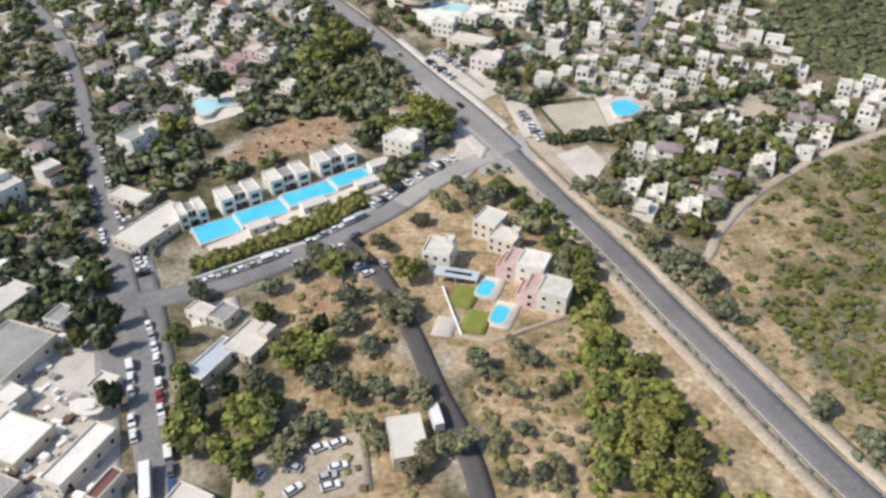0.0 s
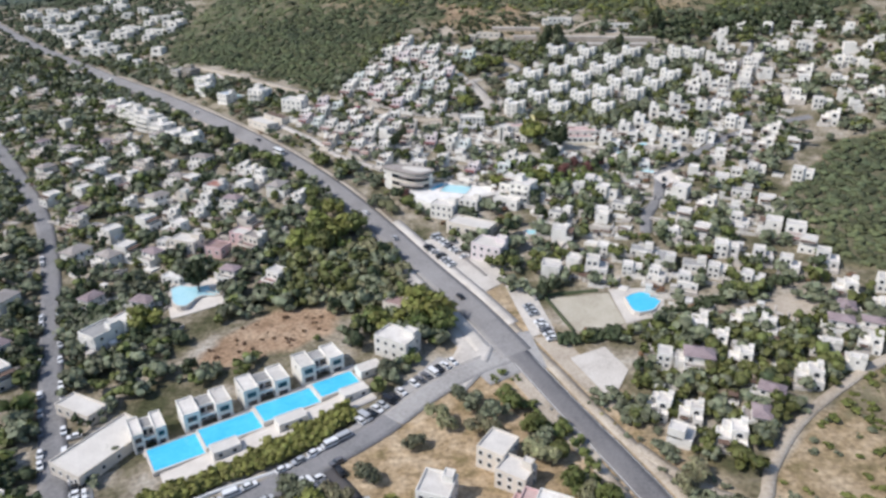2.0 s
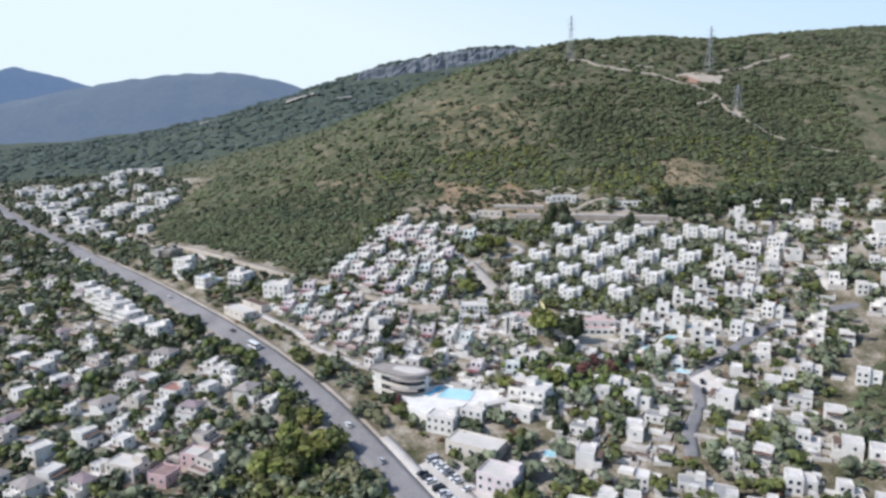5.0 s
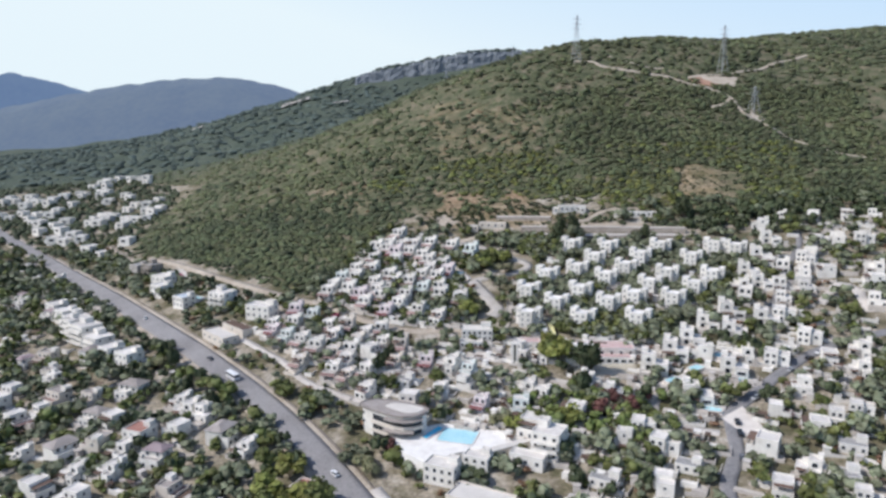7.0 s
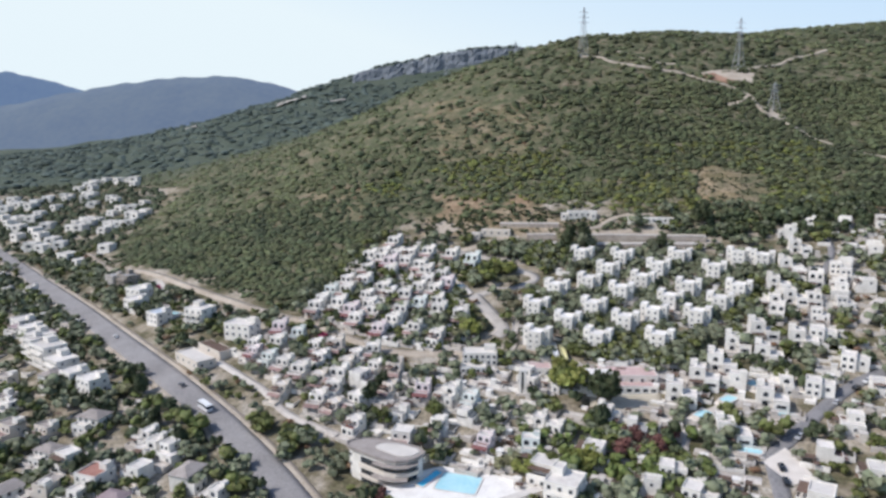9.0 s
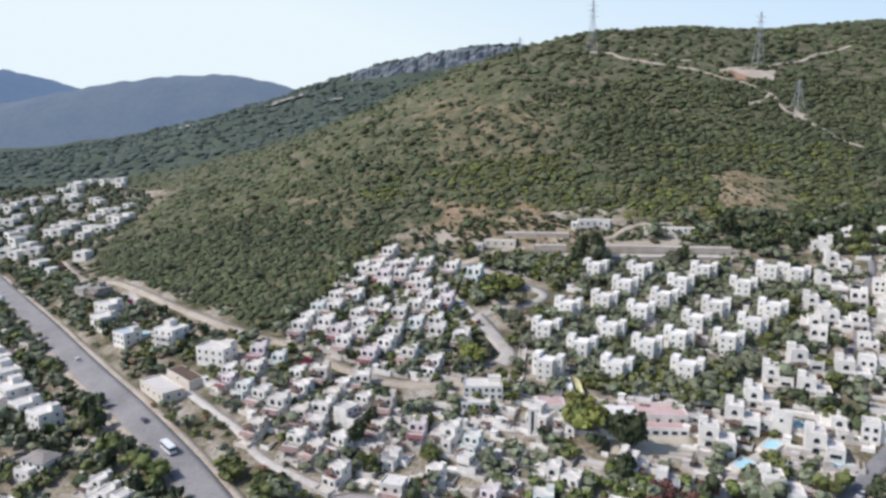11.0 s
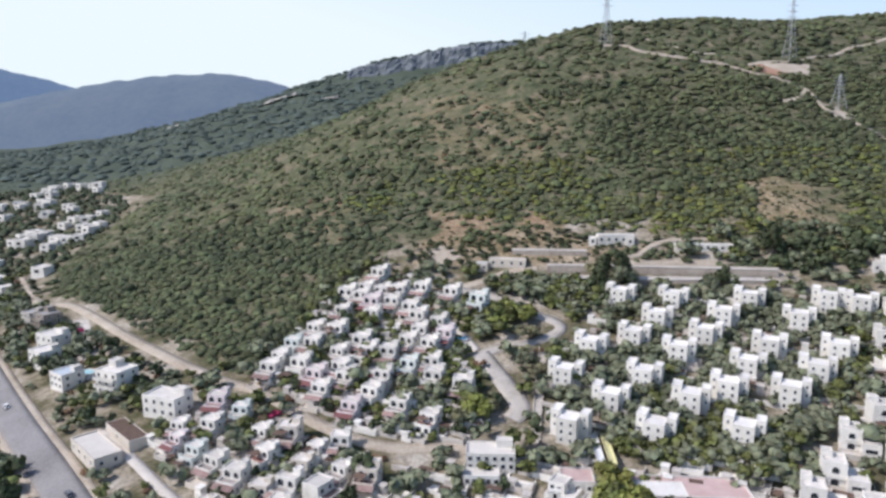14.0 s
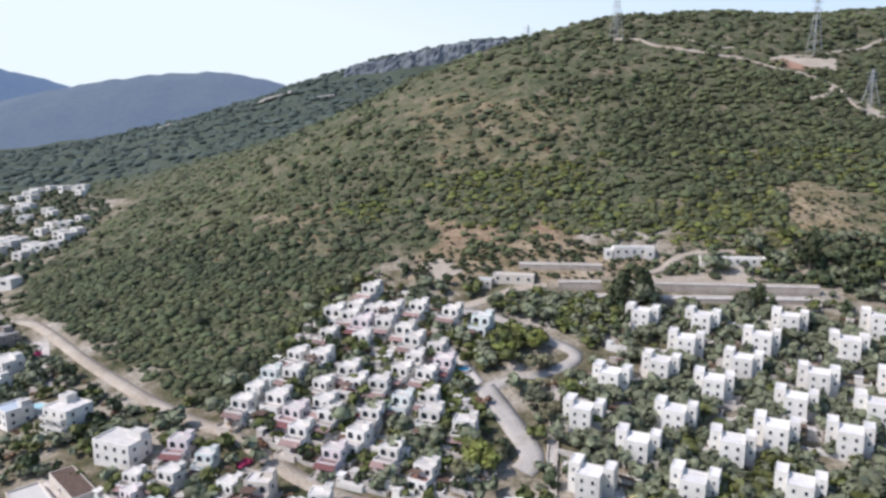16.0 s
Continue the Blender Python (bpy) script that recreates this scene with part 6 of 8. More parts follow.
def cliff(x0, x1, y, top, foot, cols=120, rows=11):
    """A broken limestone face: upright ribs and ledges under an uneven rim, with a shelf behind it."""
    r, sh = random.Random(5), Shape()
    for j in range(rows + 2):
        for i in range(cols):
            x = x0 + (x1 - x0) * i / (cols - 1)
            ends = min(1.0, 9.0 * min(i, cols - 1 - i) / cols)
            rib = 4.0 * float(ripple(x, 3.0, 13)) + 1.6 * float(ripple(x, 9.0, 4.1))
            lo, hi = float(np.interp(x, *foot)), float(np.interp(x, *top)) + 1.8 * float(ripple(x, 1.0, 5)) * ends
            if j <= rows:
                k = j / rows
                ledge = 3.5 * math.floor(k * 3.2 + 0.4 * float(ripple(x, 5.0, 12)))
                sh.v.append((x + r.uniform(-0.8, 0.8), y + rib * (1 - 0.4 * k) + 7 * k + ledge + r.uniform(-1, 1), lo - 14 * (1 - k) + (hi - lo) * k))
            else:
                sh.v.append((x, y + 75, float(ground(x, y + 75)) - 3))
    sh.f = [(j * cols + i, j * cols + i + 1, (j + 1) * cols + i + 1, (j + 1) * cols + i) for j in range(rows + 1) for i in range(cols - 1)]
    sh.m = [0] * (rows * (cols - 1)) + [1] * (cols - 1)
    tagged(part("cliff", sh, [ROCK_FACE, LEAF_RIDGE_HAZE]), "grey limestone crag along the top of the ridge", "cliff", kind="structure")


cliff(-168, 215, 1500, ((-168, -158, -128, -43, 20, 73, 178, 215), (228, 238, 244, 260, 273, 279, 280, 276)), ((-168, -128, -43, 20, 73, 125, 178, 215), (214, 212, 222, 228, 238, 247, 259, 270)))
for px, py, w, d in ((-262, 1404, 50, 46), (-170, 1330, 26, 8), (-440, 1400, 20, 8)):
    patch("bare_ground", px, py, 10, w, d, CONCRETE, "pale cutting on the far saddle", 3.2, "ground")

# tracks worn into the hill
HILL_TRACKS = [smooth_line([(122, 776), (135, 768), (142, 753), (168, 743), (192, 740), (207, 727), (228, 711), (237, 700), (237, 688), (239, 676), (248, 660), (255, 646)]), smooth_line([(255, 646), (262, 636), (285, 610), (330, 575)]), smooth_line([(211, 736), (229, 742), (250, 745), (276, 755), (308, 774), (340, 790)]), smooth_line([(236, 700), (224, 689), (215, 687)]), smooth_line([(153, 782), (164, 767), (176, 757), (197, 756)]), smooth_line([(86, 556), (93, 556), (100, 562), (112, 566), (130, 564)])]
for i, line in enumerate(HILL_TRACKS):
    road("track", line, (3.0, 1.2, 2.6, 3.2, 1.8, 2.8)[i], DUST, "pale dirt track worn across the hillside", (0.8, 0.3, 0.6, 0.8, 0.5, 0.8)[i], "track")


quad_patch("bare_ground", [(221, 742), (255, 737), (245, 716), (230, 723)], DUST, "bare pale earth below the pylon", 0.6, "ground")
quad_patch("bare_ground", [(208, 737), (222, 741), (238, 722), (228, 716)], RED_EARTH, "bare reddish earth below the pylon", 0.5, "ground")
quad_patch("bare_ground", [(236, 686), (246, 683), (254, 670), (242, 658)], DUST, "bare pale earth beside the hill track", 0.6, "ground")
quad_patch("bare_ground", [(-6, 580), (4, 582), (13, 570), (2, 562)], DUST, "bare tan earth at the foot of the hill", 0.35, "ground")
for line in HILL_TRACKS:
    ROAD_POINTS = np.concatenate([ROAD_POINTS, [(p.x, p.y, 2.4) for p in line]])
ROAD_POINTS = np.concatenate([ROAD_POINTS, [(p.x, p.y, 5.0) for p in TERRACE_ROAD]])


def pylon(x, y, height, rot):
    """A lattice mast: four tapering legs, cross-bracing and three pairs of arms."""
    p = thing("pylon", "tall grey steel lattice pylon on the ridge", "pylon", "pylons", stand(x, y, rot))
    half = lambda z: 3.2 * (1 - z / height) ** 1.3 + 0.35
    levels = np.linspace(0, height, 9)
    corners = ((-1, -1), (1, -1), (1, 1), (-1, 1))
    for sx, sy in corners:
        part("leg", Shape().tube([(sx * half(z), sy * half(z), z - (2 if z == 0 else 0)) for z in levels], 0.22), STEEL, p)
    for (ax, ay), (bx, by) in zip(corners, corners[1:] + corners[:1]):
        for flip in (0, 1):
            zig = [((ax, ay) if (i + flip) % 2 else (bx, by), z) for i, z in enumerate(levels)]
            part("bracing", Shape().tube([(q[0] * half(z), q[1] * half(z), z) for q, z in zig], 0.10), STEEL, p)
    for z in (height * 0.70, height * 0.80, height * 0.90):
        part("arm", Shape().beam((-5.0, 0, z), (5.0, 0, z), 0.28), STEEL, p)


pylon(123, 775, 41, 20)
pylon(246, 748, 41, 20)
pylon(247, 682, 20, 20)
pylon(6, 985, 30, 20)
pylon(84, 960, 30, 20)


# ---- cars ----
def car_body(kind):
    s, g = Shape(), Shape()
    if kind == "van":
        s.prism([(-0.9, -2.4), (0.9, -2.4), (0.95, 2.2), (0.8, 2.45), (-0.8, 2.45), (-0.95, 2.2)], 0.35, 1.0)
        s.prism([(-0.86, -2.35), (0.86, -2.35), (0.86, 1.5), (-0.86, 1.5)], 1.55, 2.0)
        g.prism([(-0.88, -2.36), (0.88, -2.36), (0.86, 1.9), (-0.86, 1.9)], 1.0, 1.55)
    else:
        s.prism([(-0.82, -2.1), (0.82, -2.1), (0.88, -1.4), (0.88, 1.5), (0.78, 2.05), (0.4, 2.15), (-0.4, 2.15), (-0.78, 2.05), (-0.88, 1.5), (-0.88, -1.4)], 0.3, 0.88)
        b = len(s.v)
        s.v += [(-0.66, -1.35, 1.42), (0.66, -1.35, 1.42), (0.66, 0.35, 1.42), (-0.66, 0.35, 1.42), (-0.6, -1.2, 1.48), (0.6, -1.2, 1.48), (0.6, 0.2, 1.48), (-0.6, 0.2, 1.48)]
        s.f += [(b, b + 1, b + 5, b + 4), (b + 1, b + 2, b + 6, b + 5), (b + 2, b + 3, b + 7, b + 6), (b + 3, b, b + 4, b + 7), (b + 4, b + 5, b + 6, b + 7)]
        s.m += [0] * 5
        g.v = [(-0.8, -1.8, 0.88), (0.8, -1.8, 0.88), (0.8, 1.0, 0.88), (-0.8, 1.0, 0.88), (-0.66, -1.35, 1.42), (0.66, -1.35, 1.42), (0.66, 0.35, 1.42), (-0.66, 0.35, 1.42)]
        g.f = [(0, 1, 5, 4), (1, 2, 6, 5), (2, 3, 7, 6), (3, 0, 4, 7)]
        g.m = [0] * 4
    return s, g


WHEEL = Shape()
for side in (-0.1, 0.1):
    WHEEL.v += [(side, 0.31 * math.cos(2 * math.pi * i / 10), 0.31 * math.sin(2 * math.pi * i / 10)) for i in range(10)]
WHEEL.f = [(i, (i + 1) % 10, 10 + (i + 1) % 10, 10 + i) for i in range(10)] + [tuple(reversed(range(10))), tuple(range(10, 20))]
WHEEL.m = [0] * 12
WHEEL_MESH = WHEEL.mesh("wheel", TYRE)
CARS = {}


def car(x, y, rot, paint=None, kind="car", lift=0.32):
    paint = dice.choices(range(6), (14, 5, 3, 1, 0.5, 3))[0] if paint is None else paint
    key, m = (paint, kind), stand(x, y, rot, 1.0, lift)
    if key in CARS:
        copy_thing(CARS[key], m)
    else:
        names = ("white", "silver", "black", "dark blue", "red", "grey")
        c = CARS[key] = thing(kind, "%s %s on the street" % (names[paint], "parked car" if kind == "car" else "delivery van"), "car", "parked cars", m)
        s, g = car_body(kind)
        part("body", s, CAR_PAINTS[paint], c)
        part("cabin_glass", g, PANE, c, "dark car glass")
        for sx in (-0.78, 0.78):
            for sy in (-1.3, 1.35):
                part("wheel", WHEEL_MESH, None, c, at=pose(sx, sy, 0.31))
    claim(x, y, 2.0)


def park(line, s0, s1, step, offset, across=False, skip=0.15):
    """Cars along a line, side by side or one behind another."""
    run, nxt = 0.0, s0
    for a, b in zip(line, line[1:]):
        seg = (b - a).length
        while run + seg > nxt and nxt < s1:
            d = (b - a).normalized()
            q = a + d * (nxt - run) + Vector((d.y, -d.x)) * offset
            if dice.random() > skip:
                turn = math.degrees(math.atan2(d.y, d.x)) - 90 + (90 if across else 0) + dice.uniform(-4, 4) + dice.choice((0, 180))
                car(q.x, q.y, turn, None, "van" if dice.random() < 0.1 else "car")
            nxt += step
        run += seg


park(SIDE, 22, 60, 2.5, 6.8, True, 0.06)
park(SIDE, 62, 128, 4.9, 3.9, False, 0.1)
park(SIDE, 74, 104, 5.2, -3.9, False, 0.3)
park(LANE, 6, 26, 2.6, 3.6, True, 0.1)
park(LANE, 8, 24, 5.0, -2.6, False, 0.3)
park(STREET, 12, 100, 5.0, 3.4, False, 0.1)
park(STREET, 20, 84, 5.2, -3.4, False, 0.35)
park(STREET, 124, 160, 2.7, 6.0, True, 0.15)
park(STREET, 126, 260, 5.4, 3.2, False, 0.5)
park(STREET, 150, 300, 5.4, -3.2, False, 0.7)
park([Vector((37, 236)), Vector((29, 266))], 1, 30, 2.8, 0.5, True, 0.25)
park([Vector((10, 298)), Vector((-4, 318))], 1, 24, 2.7, 0, True, 0.15)
park([Vector((6, 290)), Vector((-8, 312))], 1, 24, 2.7, 0, True, 0.3)
park(EAST_STREET, 10, 130, 7, 2.0, False, 0.75)
for x, y, rot in ((-41, 94, 60), (-33, 95, 70), (-24, 101, -60), (-25, 92, -70), (-24, 89.5, -70), (-32, 89, -50), (-23, 94.5, -70), (-28, 100, -60), (-36, 97, 65), (-45, 95, 65)):
    car(x, y, rot, 1 if x in (-33, -25) else 0)
for x, y, rot, paint in ((-36, 342, 33, 0), (-21, 318, 30, 1), (7, 269, 28, 2), (-161, 488, 41, 0), (-107, 430, 42, 5)):
    car(x, y, rot, paint, lift=0.42)


def coach(x, y, rot, length, label, name="bus"):
    b = thing(name, label, name, "", stand(x, y, rot, 1.0, 0.3))
    k = length / 2
    part("body", Shape().prism([(-1.2, -k), (1.2, -k), (1.25, k - 0.4), (1.0, k), (-1.0, k), (-1.25, k - 0.4)], 0.4, 1.5).prism([(-1.15, -k + 0.05), (1.15, -k + 0.05), (1.15, k - 0.3), (-1.15, k - 0.3)], 2.5, 3.0), CAR_PAINTS[0], b)
    part("cabin_glass", Shape().prism([(-1.18, -k + 0.04), (1.18, -k + 0.04), (1.18, k - 0.25), (-1.18, k - 0.25)], 1.5, 2.5), PANE if name == "bus" else CAR_PAINTS[0], b)
    for sx in (-1.05, 1.05):
        for sy in (-k * 0.6, k * 0.6):
            part("wheel", WHEEL_MESH, None, b, at=pose(sx, sy, 0.42) @ Matrix.Scale(1.4, 4))


coach(-64.8, 92, 20, 10.5, "long white bus at the street's edge")
coach(-1.6, 106, 16, 6.5, "white box truck beside the lane", "truck")
coach(-91, 411, 42, 8.5, "white minibus on the main road")

# low painted stones along the edges of the main road
stone = Shape().box(-0.3, 0.3, -0.55, 0.55, -0.3, 0.55).mesh("edge_stone", ROCK)
run, nxt = 0.0, 30.0
for a, b in zip(MAIN, MAIN[1:]):
    run += (b - a).length
    if run > nxt and run < 215:
        nxt += 4.5
        d = (b - a).normalized()
        for side in (-4.7,):
            q = a + Vector((d.y, -d.x)) * side
            tagged(part("edge_stone", stone, None, None, "low dark weathered stone at the road edge", stand(q.x, q.y, math.degrees(math.atan2(d.y, d.x)) - 90, 1.0, 0.2)), category="road marker", group="stones along the main road")

# ---- the far distance ----


def far_range(name, y, left, right, profile, colour, haze_glow, label):
    """A far range of hills, kilometres away, its haze put in as blue glow."""
    xs, rows = np.linspace(left, right, 160), np.linspace(-1, 1, 9)
    s = Shape()
    for r in rows:
        for x in xs:
            z = profile(x) * (1 - abs(r) ** 1.6) + 5 * float(ripple(x + r * 300, r * 900, 42)) * (1 - abs(r))
            s.v.append((x, y + r * 600 + 0.12 * x * r, z - 60 * abs(r)))
    k = len(xs)
    s.f = [(i * k + j, i * k + j + 1, (i + 1) * k + j + 1, (i + 1) * k + j) for i in range(8) for j in range(k - 1)]
    s.m = [0] * len(s.f)
    mat = material(name + "_hazed_woods", colour, 0.95, 0.006, 0.04)
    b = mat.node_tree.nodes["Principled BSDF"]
    # the emission lays the colour of haze over the woods
    b.inputs["Emission Color"].default_value, b.inputs["Emission Strength"].default_value = (*haze_glow, 1), 1.0
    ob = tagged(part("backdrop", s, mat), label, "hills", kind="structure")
    for f in ob.data.polygons:
        f.use_smooth = True


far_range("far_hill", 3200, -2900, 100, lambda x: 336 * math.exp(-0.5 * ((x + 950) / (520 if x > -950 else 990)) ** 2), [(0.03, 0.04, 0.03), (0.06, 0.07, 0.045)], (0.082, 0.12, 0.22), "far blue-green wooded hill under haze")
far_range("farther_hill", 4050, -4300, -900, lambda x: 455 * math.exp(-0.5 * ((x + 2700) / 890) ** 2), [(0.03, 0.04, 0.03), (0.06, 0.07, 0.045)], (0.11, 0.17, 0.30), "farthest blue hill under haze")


def sky_backdrop():
    """Pale summer haze low in the sky beyond the hills."""
    s, k = Shape(), 48
    for z in (-300, 400, 1100, 1900):
        s.v += [(4560 * math.sin(radians(a)), 150 + 4560 * math.cos(radians(a)), z) for a in np.linspace(-62, 62, k + 1)]
    s.f = [(i * (k + 1) + j, i * (k + 1) + j + 1, (i + 1) * (k + 1) + j + 1, (i + 1) * (k + 1) + j) for i in range(3) for j in range(k)]
    s.m = [0] * len(s.f)
    m = bpy.data.materials.new("hazy_sky")
    m.use_nodes = True
    n, l = m.node_tree.nodes, m.node_tree.links
    n.remove(n["Principled BSDF"])
    geo, sep, em = n.new("ShaderNodeNewGeometry"), n.new("ShaderNodeSeparateXYZ"), n.new("ShaderNodeEmission")
    l.new(geo.outputs["Position"], sep.inputs[0])
    tilt = n.new("ShaderNodeMath")
    tilt.operation, tilt.inputs[1].default_value = "MULTIPLY_ADD", 0.30
    l.new(sep.outputs["X"], tilt.inputs[0])
    l.new(sep.outputs["Z"], tilt.inputs[2])
    span, ramp = n.new("ShaderNodeMapRange"), n.new("ShaderNodeValToRGB")
    span.inputs["From Min"].default_value, span.inputs["From Max"].default_value = -400, 1900
    l.new(tilt.outputs[0], span.inputs[0])
    l.new(span.outputs[0], ramp.inputs[0])
    ramp.color_ramp.elements[0].position, ramp.color_ramp.elements[0].color = 0.40, (0.765, 0.875, 0.895, 1)
    ramp.color_ramp.elements[1].position, ramp.color_ramp.elements[1].color = 0.95, (0.50, 0.70, 0.90, 1)
    l.new(ramp.outputs[0], em.inputs[0])
    l.new(em.outputs[0], n["Material Output"].inputs[0])
    tagged(part("backdrop", s, m), "pale hazy summer sky above the hills", "sky", kind="structure")


sky_backdrop()

# ---- plants ----


def crown_arrays(seed, leaves, size, wide=1.0, tall=0.8, lobes=6, core=0.72):
    """Leaf sprays on a lumpy crown of radius about 1, round a dense inner mass."""
    r = np.random.RandomState(seed)
    c = r.normal(size=(lobes, 3)) * (0.42, 0.42, 0.26)
    rad = r.uniform(0.42, 0.66, lobes)
    k = r.randint(0, lobes, leaves)
    d = r.normal(size=(leaves, 3))
    d /= np.linalg.norm(d, axis=1)[:, None]
    d[:, 2] = np.where(d[:, 2] < -0.45, -d[:, 2], d[:, 2])
    p = c[k] + d * (rad[k] * r.uniform(0.78, 1.06, leaves))[:, None]
    nrm = d + r.normal(size=(leaves, 3)) * 0.55
    nrm /= np.linalg.norm(nrm, axis=1)[:, None]
    a = np.cross(nrm, r.normal(size=(leaves, 3)))
    a /= np.linalg.norm(a, axis=1)[:, None]
    b = np.cross(nrm, a)
    s = size * r.uniform(0.6, 1.3, leaves)[:, None]
    quad = np.stack([p - a * s - b * s * 0.5, p + a * s * 0.3 - b * s * 0.8, p + a * s + b * s * 0.4, p - a * s * 0.4 + b * s * 0.9], 1)
    v = [quad.reshape(-1, 3)]
    f = [np.arange(leaves * 4).reshape(-1, 4)]
    base = leaves * 4
    for q in range(lobes):          # the inner mass: one rough ball a lobe
        ring = []
        for lat in (-0.55, 0.2, 0.8):
            for lon in range(6):
                w = 2 * math.pi * (lon + 0.5 * (lat > 0)) / 6
                rr = rad[q] * core * (1 + r.uniform(-0.18, 0.18))
                ring.append(c[q] + rr * np.array([math.cos(w) * math.sqrt(1 - lat * lat), math.sin(w) * math.sqrt(1 - lat * lat), lat]))
        v.append(np.array(ring))
        for b0 in (0, 6):
            f.append(np.array([[base + b0 + i, base + b0 + (i + 1) % 6, base + b0 + 6 + (i + 1) % 6, base + b0 + 6 + i] for i in range(6)]))
        f.append(np.array([[base + 12, base + 13, base + 14, base + 15], [base + 12, base + 15, base + 16, base + 17]]))
        base += 18
    v, f = np.concatenate(v), np.concatenate(f)
    return v * (wide, wide, tall), f


def dome_arrays(seed, seg=7, sprays=0):
    """A low rounded shrub with an uneven outline, and leaf sprays that break it."""
    r = np.random.RandomState(seed)
    v, f = [], []
    for lat, rr in ((0.0, 1.0), (0.42, 0.92), (0.78, 0.58)):
        for i in range(seg):
            w = 2 * math.pi * (i + r.uniform(-0.3, 0.3)) / seg
            q = rr * r.uniform(0.62, 1.22)
            v.append((q * math.cos(w), q * math.sin(w), lat * r.uniform(0.7, 1.3) - 0.15))
    v.append((r.uniform(-0.25, 0.25), r.uniform(-0.25, 0.25), r.uniform(0.8, 1.1)))
    for b in (0, seg):
        f += [(b + i, b + (i + 1) % seg, b + seg + (i + 1) % seg, b + seg + i) for i in range(seg)]
    f += [(2 * seg + i, 2 * seg + (i + 1) % seg, 3 * seg, 3 * seg) for i in range(seg)]
    for _ in range(sprays):
        w, lat, s = r.uniform(0, 6.3), r.uniform(0.1, 0.95), r.uniform(0.18, 0.36)
        c = np.array([math.cos(w) * math.sqrt(1 - lat * lat), math.sin(w) * math.sqrt(1 - lat * lat), lat]) * r.uniform(0.9, 1.12)
        a, d = r.normal(size=3), r.normal(size=3)
        a, d = a / np.linalg.norm(a) * s, d / np.linalg.norm(d) * s
        k = len(v)
        v += [tuple(c - a), tuple(c + d), tuple(c + a), tuple(c - d * 0.7)]
        f.append((k, k + 1, k + 2, k + 3))
    return np.array(v, float), np.array(f)


def merged(name, protos, spots, mat, smooth=False):
    """One mesh of many plants. spots: rows of x, y, z, radius, height, turn; the builds are used in turn."""
    vs, fs, base = [], [], 0
    spots = np.asarray(spots, float)
    for q, (pv, pf) in enumerate(protos):
        for x, y, z, rad, tall, turn in spots[q::len(protos)]:
            ca, sa = math.cos(turn), math.sin(turn)
            vs.append(np.stack([x + rad * (pv[:, 0] * ca - pv[:, 1] * sa), y + rad * (pv[:, 0] * sa + pv[:, 1] * ca), z + tall * pv[:, 2]], -1))
            fs.append(pf + base)
            base += len(pv)
    v, f = np.concatenate(vs), np.concatenate(fs)
    tri = f[:, 2] == f[:, 3]
    sizes = np.where(tri, 3, 4)
    keep = np.ones(f.shape, bool)
    keep[tri, 3] = False
    loops = f[keep]
    me = bpy.data.meshes.new(name)
    me.vertices.add(len(v))
    me.vertices.foreach_set("co", v.ravel())
    me.loops.add(len(loops))
    me.loops.foreach_set("vertex_index", loops)
    me.polygons.add(len(f))
    me.polygons.foreach_set("loop_start", np.concatenate([[0], np.cumsum(sizes)[:-1]]))
    if smooth:
        me.polygons.foreach_set("use_smooth", np.ones(len(f), bool))
    me.update(calc_edges=True)
    me.materials.append(mat)
    return me


def trunk_shape(seed, height, radius, limbs=5):
    r = random.Random(seed)
    s = Shape()
    k, rows = 7, 5
    bend = (r.uniform(-0.25, 0.25), r.uniform(-0.25, 0.25))
    for i in range(rows + 1):
        t = i / rows
        q = radius * (1.25 - 0.7 * t)
        s.v += [(bend[0] * t * t * height * 0.4 + q * math.cos(2 * math.pi * j / k), bend[1] * t * t * height * 0.4 + q * math.sin(2 * math.pi * j / k), -0.4 + t * (height + 0.4)) for j in range(k)]
    for i in range(rows):
        s.f += [(i * k + j, i * k + (j + 1) % k, (i + 1) * k + (j + 1) % k, (i + 1) * k + j) for j in range(k)]
    s.m = [0] * len(s.f)
    top = (bend[0] * height * 0.4, bend[1] * height * 0.4)
    for i in range(limbs):
        w = 2 * math.pi * (i + r.random() * 0.6) / limbs
        out = height * r.uniform(0.45, 0.75)
        s.beam((top[0], top[1], height * 0.8), (top[0] + out * math.cos(w), top[1] + out * math.sin(w), height * r.uniform(1.25, 1.6)), radius * 0.7)
    return s


def tree_kind(seed, label, mat, rad, tall, stem, leaves, size):
    """A tree with its foot at the origin: trunk with limbs, and a crown."""
    t = thing("tree", label, "tree", "garden trees")
    part("trunk", trunk_shape(seed, stem, 0.10 + rad * 0.04), BARK, t)
    v, f = crown_arrays(seed, leaves, size, 1.0, 1.0, 8)
    part("crown", merged("crown", [(v, f)], [(0, 0, stem + tall * 0.62, rad, tall, 0)], mat), None, t)
    return t


def row_tree(p):
    dry = inside(MEADOW, [p[0]], [p[1]])[0]
    return stand(p[0], p[1], dice.uniform(0, 360), dice.uniform(0.85, 1.15) * (0.68 if dry else 1.75 if p[1] > 530 else 1.5 if (390 < p[1] < 410 and p[0] > 40) or (245 < p[1] < 330 and p[0] < 5) else 1.0))


